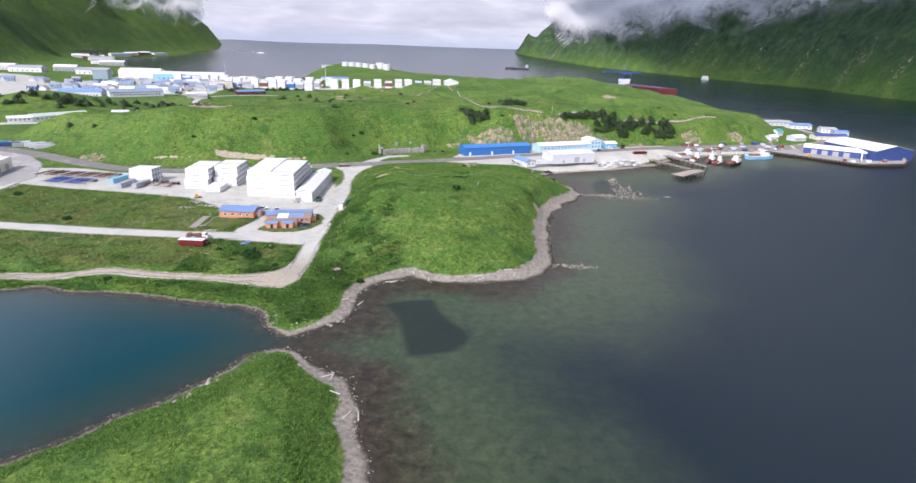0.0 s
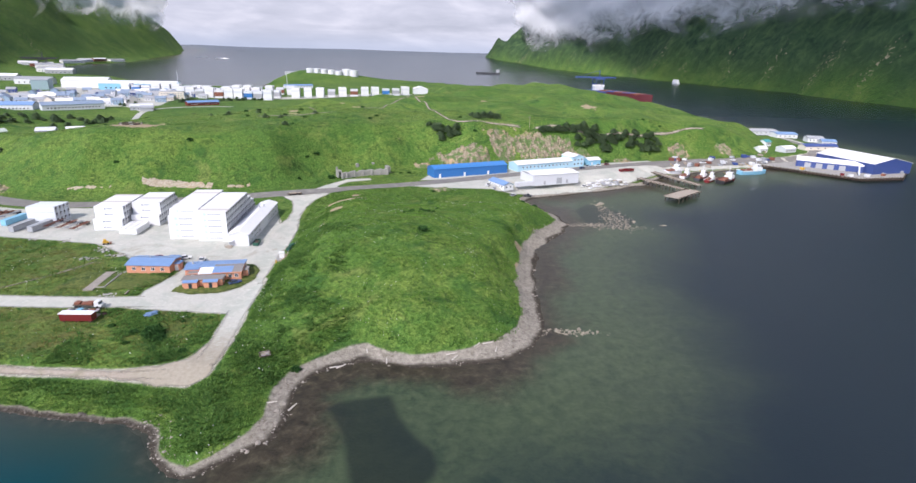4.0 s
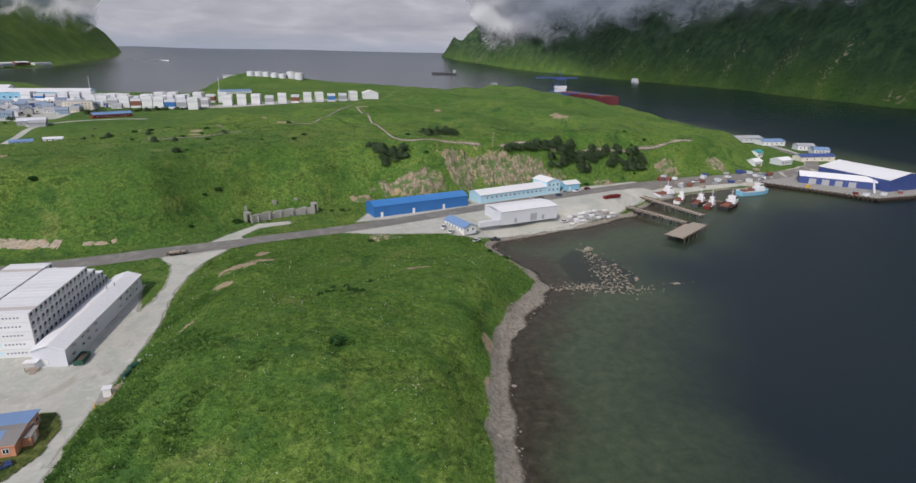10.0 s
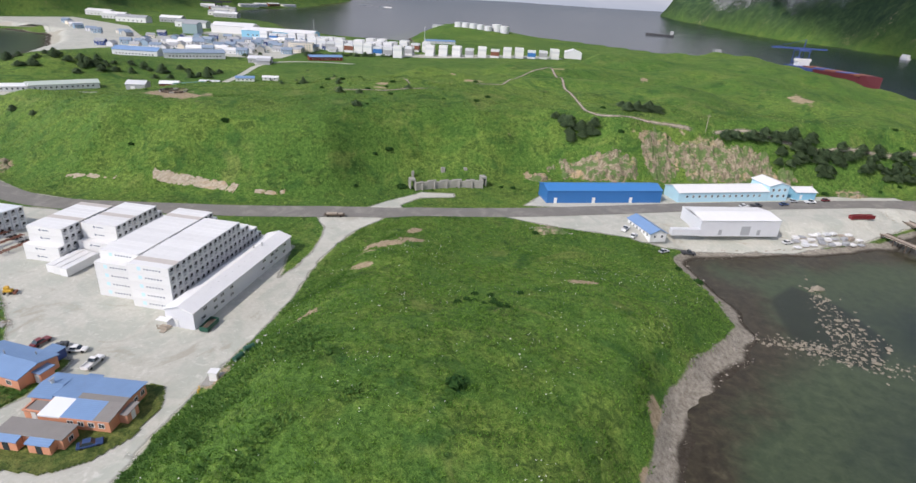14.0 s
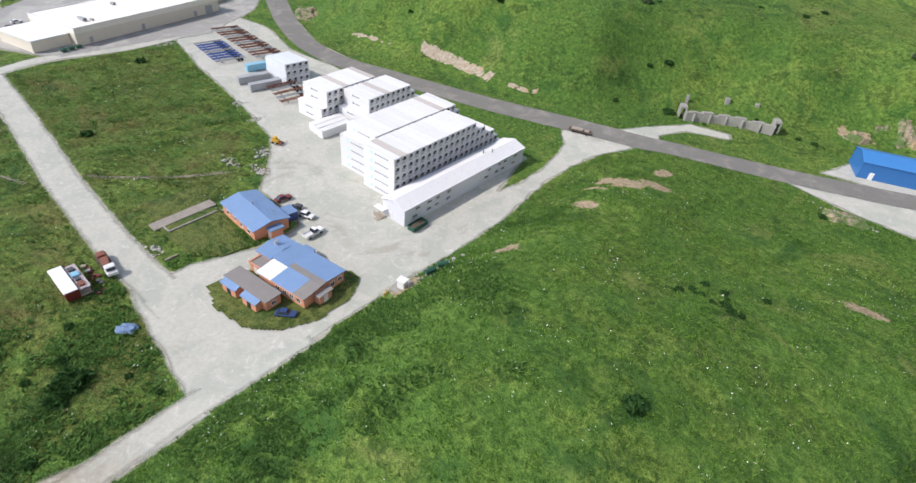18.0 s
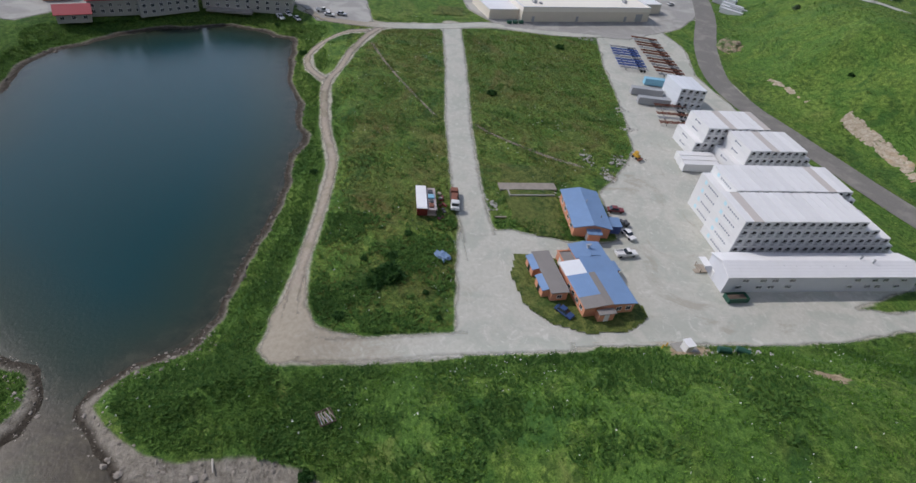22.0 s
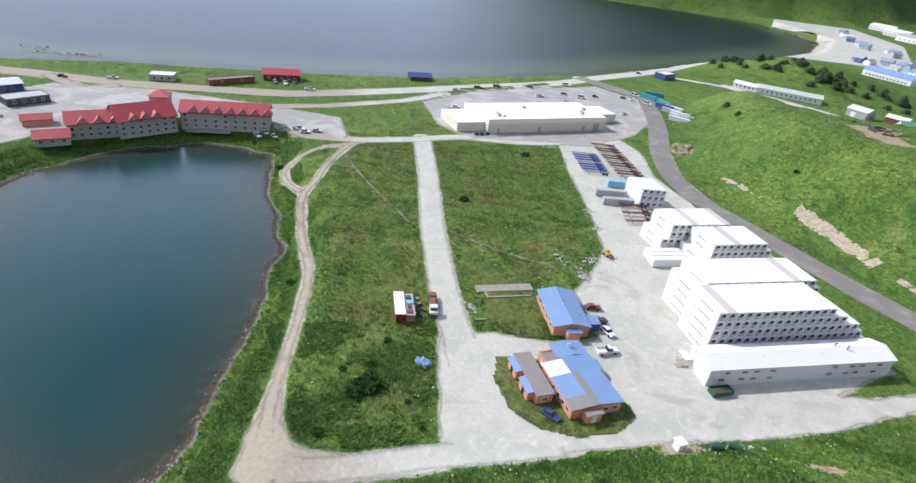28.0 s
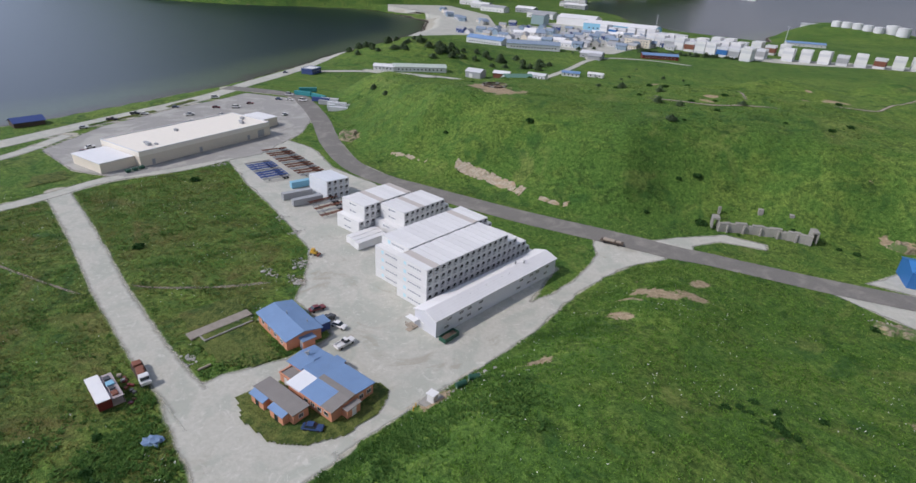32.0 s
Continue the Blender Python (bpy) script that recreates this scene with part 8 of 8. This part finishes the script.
for cx, cy, rx, ry, n in ((90, 321, 17, 3.5, 380), (104, 330, 8, 14, 420), (103, 352, 5, 14, 160), (49, 201, 9, 2.2, 160), (128, 322, 5, 1.5, 30), (100, 316, 16, 3, 140), (-368, 14, 6, 30, 260), (-378, -8, 8, 14, 90)):
    q = g.normal(size=(n, 2)) * 0.55
    pts.append(np.stack([cx + q[:, 0] * rx, cy + q[:, 1] * ry, np.full(n, 0.0) + g.uniform(-0.2, 0.12, n)], -1))
stones("reef_stones", np.concatenate(pts), 0.26, plain("pale_barnacled_rock", (0.24, 0.21, 0.16), 0.9, vary=0.5, scale=0.3, fine=2, stain=0.5), 24, "pale reef stones awash in the shallows")
heap = []
for cx, cy, rx, ry, n in ((-131, 250, 3.5, 1.5, 60), (-131, 260, 3.0, 2.0, 90), (-122, 254, 4.0, 1.5, 60), (-134, 267, 2.5, 1.5, 60), (-112, 230, 2.2, 6.5, 120), (-104.5, 216, 2.0, 1.5, 40), (-236, 278, 2.5, 5, 70), (-166, 272, 1.5, 2.5, 40), (-152, 270, 1.5, 2.5, 40), (8, 367, 6, 2.5, 120), (-55.5, 262, 1.5, 6, 60)):
    q = g.normal(size=(n, 2)) * 0.6
    hx, hy = cx + q[:, 0] * rx, cy + q[:, 1] * ry
    heap.append(np.stack([hx, hy, land(hx, hy)[0] + 0.1], -1))
stones("rubble_heap", np.concatenate(heap), 0.2, plain("grey_rubble", (0.36, 0.35, 0.32), 0.9, vary=0.4, scale=0.3, fine=2, stain=0.3), 26, "grey broken stone dumped along the plot edges")
rng = random.Random(12)
for k in range(16):
    x, y = rng.choice(((-24, 179), (-30, 172), (-16, 186), (-34, 160), (-8, 183), (8, 184), (20, 189), (-22, 100), (-26, 108), (-30, 116)))
    x, y = x + rng.uniform(-3, 3), y + rng.uniform(-1.5, 1.5)
    lg = thing("driftwood_log", "bleached driftwood log lying on the beach", "driftwood", (x, y, height(x, y) + 0.15), rng.uniform(0, 180), "driftwood")
    part("stem", tube(bmesh.new(), (-1.6, 0, 0), (1.6, 0, 0.1), 0.2, 0.12, 7), plain("bleached_driftwood", (0.52, 0.48, 0.42), 0.9) if k == 0 else bpy.data.materials["bleached_driftwood"], lg)


# ---- weathered rock faces cut into the hill ----
def cliff_build(nt, N, L, P):
    obj = N.new("ShaderNodeTexCoord").outputs["Object"]
    mp = N.new("ShaderNodeMapping")
    mp.inputs["Scale"].default_value = (1, 1, 0.35)
    L.new(obj, mp.inputs[0])
    f, b = noise_of(nt, 0.42, 7, 0.68, mp.outputs[0], 1.4), noise_of(nt, 0.16, 4, 0.6, obj, 0.5)
    c = ramp(nt, f, [(0.28, (0.060, 0.052, 0.034)), (0.48, (0.22, 0.178, 0.118)), (0.72, (0.44, 0.375, 0.27))])
    c = mixc(nt, step_to(nt, b, 0.55, 0.7), c, (0.40, 0.29, 0.17))
    c = mixc(nt, calc(nt, "MULTIPLY", step_to(nt, noise_of(nt, 0.25, 6, 0.7, obj), 0.46, 0.56), 0.9), c, (0.075, 0.14, 0.03))
    L.new(c, P.inputs["Base Color"])
    P.inputs["Roughness"].default_value = 0.95
    bump(nt, f, 0.9, 0.5, P)


M_CLIFF = material("weathered_tan_rock", cliff_build)


def ridged(x, y, size, seed):
    return 1 - np.abs(bumps(x, y, size, seed))


def outcrop(x, y, rx, ry, turn, rise, seed, label):
    ca, sa = math.cos(radians(turn)), math.sin(radians(turn))
    U, V = np.meshgrid(np.arange(-rx * 1.3, rx * 1.3, 0.6), np.arange(-ry * 1.3, ry * 1.3, 0.6))
    X, Y = x + U * ca - V * sa, y + U * sa + V * ca
    m = 1 - (U / rx) ** 2 - (V / ry) ** 2 + 0.55 * bumps(U, V, 7, seed) + 0.3 * bumps(U, V, 2.6, seed + 3)
    Z = land(X, Y)[0] + np.clip(m, -0.8, 0.7) * 1.1 + rise * sstep(m, 0, 0.5) * (1.1 * ridged(U, V * 0.4, 8.0, seed + 1) + 0.4 * ridged(U, V * 0.6, 2.6, seed + 2))
    me = grid_mesh("rock_outcrop", X, Y, Z, keep=m > -0.3)
    me.materials.append(M_CLIFF)
    me.polygons.foreach_set("use_smooth", np.zeros(len(me.polygons), dtype=bool))
    tagged(new("rock_outcrop", me), label, "rock", kind="structure")


for k, (x, y, rx, ry, a, up, txt) in enumerate(((-4, 431, 5, 2.5, 20, 0.8, "small ochre soil scar beside the blue shed"), (24, 443, 21, 5.5, 10, 1.0, "broken ochre and grey rock face behind the blue shed"),
                                               (54, 458, 9, 9, 15, 1.8, "steep tan rock cliff behind the sheds"), (92, 468, 34, 8, 12, 1.5, "long tan rock cliff behind the cyan sheds"),
                                               (153, 474, 8, 3, 22, 1.0, "low pale rock face beside the road"), (208, 501, 8, 6, 20, 1.2, "tan rock scar above the boat wharf"), (256, 517, 8, 6, 18, 1.0, "tan rock scar at the hill foot"),
                                               (300, 534, 5, 4, 20, 0.8, "ochre soil scar at the point"), (-240, 350, 8, 5, -30, 1.0, "pale broken rock bank above the road bend"), 
                                               (8, 366, 7, 3, 10, 0.5, "pale rubble bank beside the yard"))):
    outcrop(x, y, rx, ry, a, up, 200 + 7 * k, txt)


def scarp_build(nt, N, L, P):
    obj = N.new("ShaderNodeTexCoord").outputs["Object"]
    f, b = noise_of(nt, 0.9, 6, 0.7, obj, 0.8), noise_of(nt, 0.12, 4, 0.6, obj, 0.5)
    c = ramp(nt, f, [(0.28, (0.20, 0.155, 0.095)), (0.5, (0.36, 0.305, 0.22)), (0.72, (0.52, 0.475, 0.39))])
    c = mixc(nt, calc(nt, "MULTIPLY", step_to(nt, b, 0.5, 0.66), 0.7), c, (0.36, 0.25, 0.14))
    L.new(c, P.inputs["Base Color"])
    P.inputs["Roughness"].default_value = 0.95
    bump(nt, f, 0.7, 0.3, P)


M_SCARP = material("pale_crumbling_soil", scarp_build)
for k, (pts, w, gap) in enumerate((([(-197, 346), (-187, 349.5), (-176, 351)], 1.8, 0.35), ([(-162, 355), (-152, 357.5), (-143, 359.5), (-133, 359.5), (-124, 359.5)], 3.4, -0.1), ([(-116, 361), (-110, 362), (-104, 364)], 2.0, 0.1))):
    X, Y = ribbon(pts, w * 1.5, 0.4, 17, seed=300 + k)
    V = np.broadcast_to(np.linspace(-1, 1, 17), X.shape)
    m = 0.7 - gap - 1.3 * V ** 2 + 1.3 * bumps(X, Y, 9, 301 + k) + 0.8 * bumps(X, Y, 3.2, 304 + k) + 0.5 * bumps(X, Y, 1.4, 309 + k)
    me = grid_mesh("soil_scarp", X, Y, land(X, Y)[0] + 0.03 + 0.35 * np.clip(m, 0, 1) * (0.6 + 0.4 * bumps(X, Y, 1.9, 307)), keep=m > 0.25)
    me.materials.append(M_SCARP)
    tagged(new("soil_scarp", me), "pale crumbling soil bank cut above the road", "bank", kind="structure")
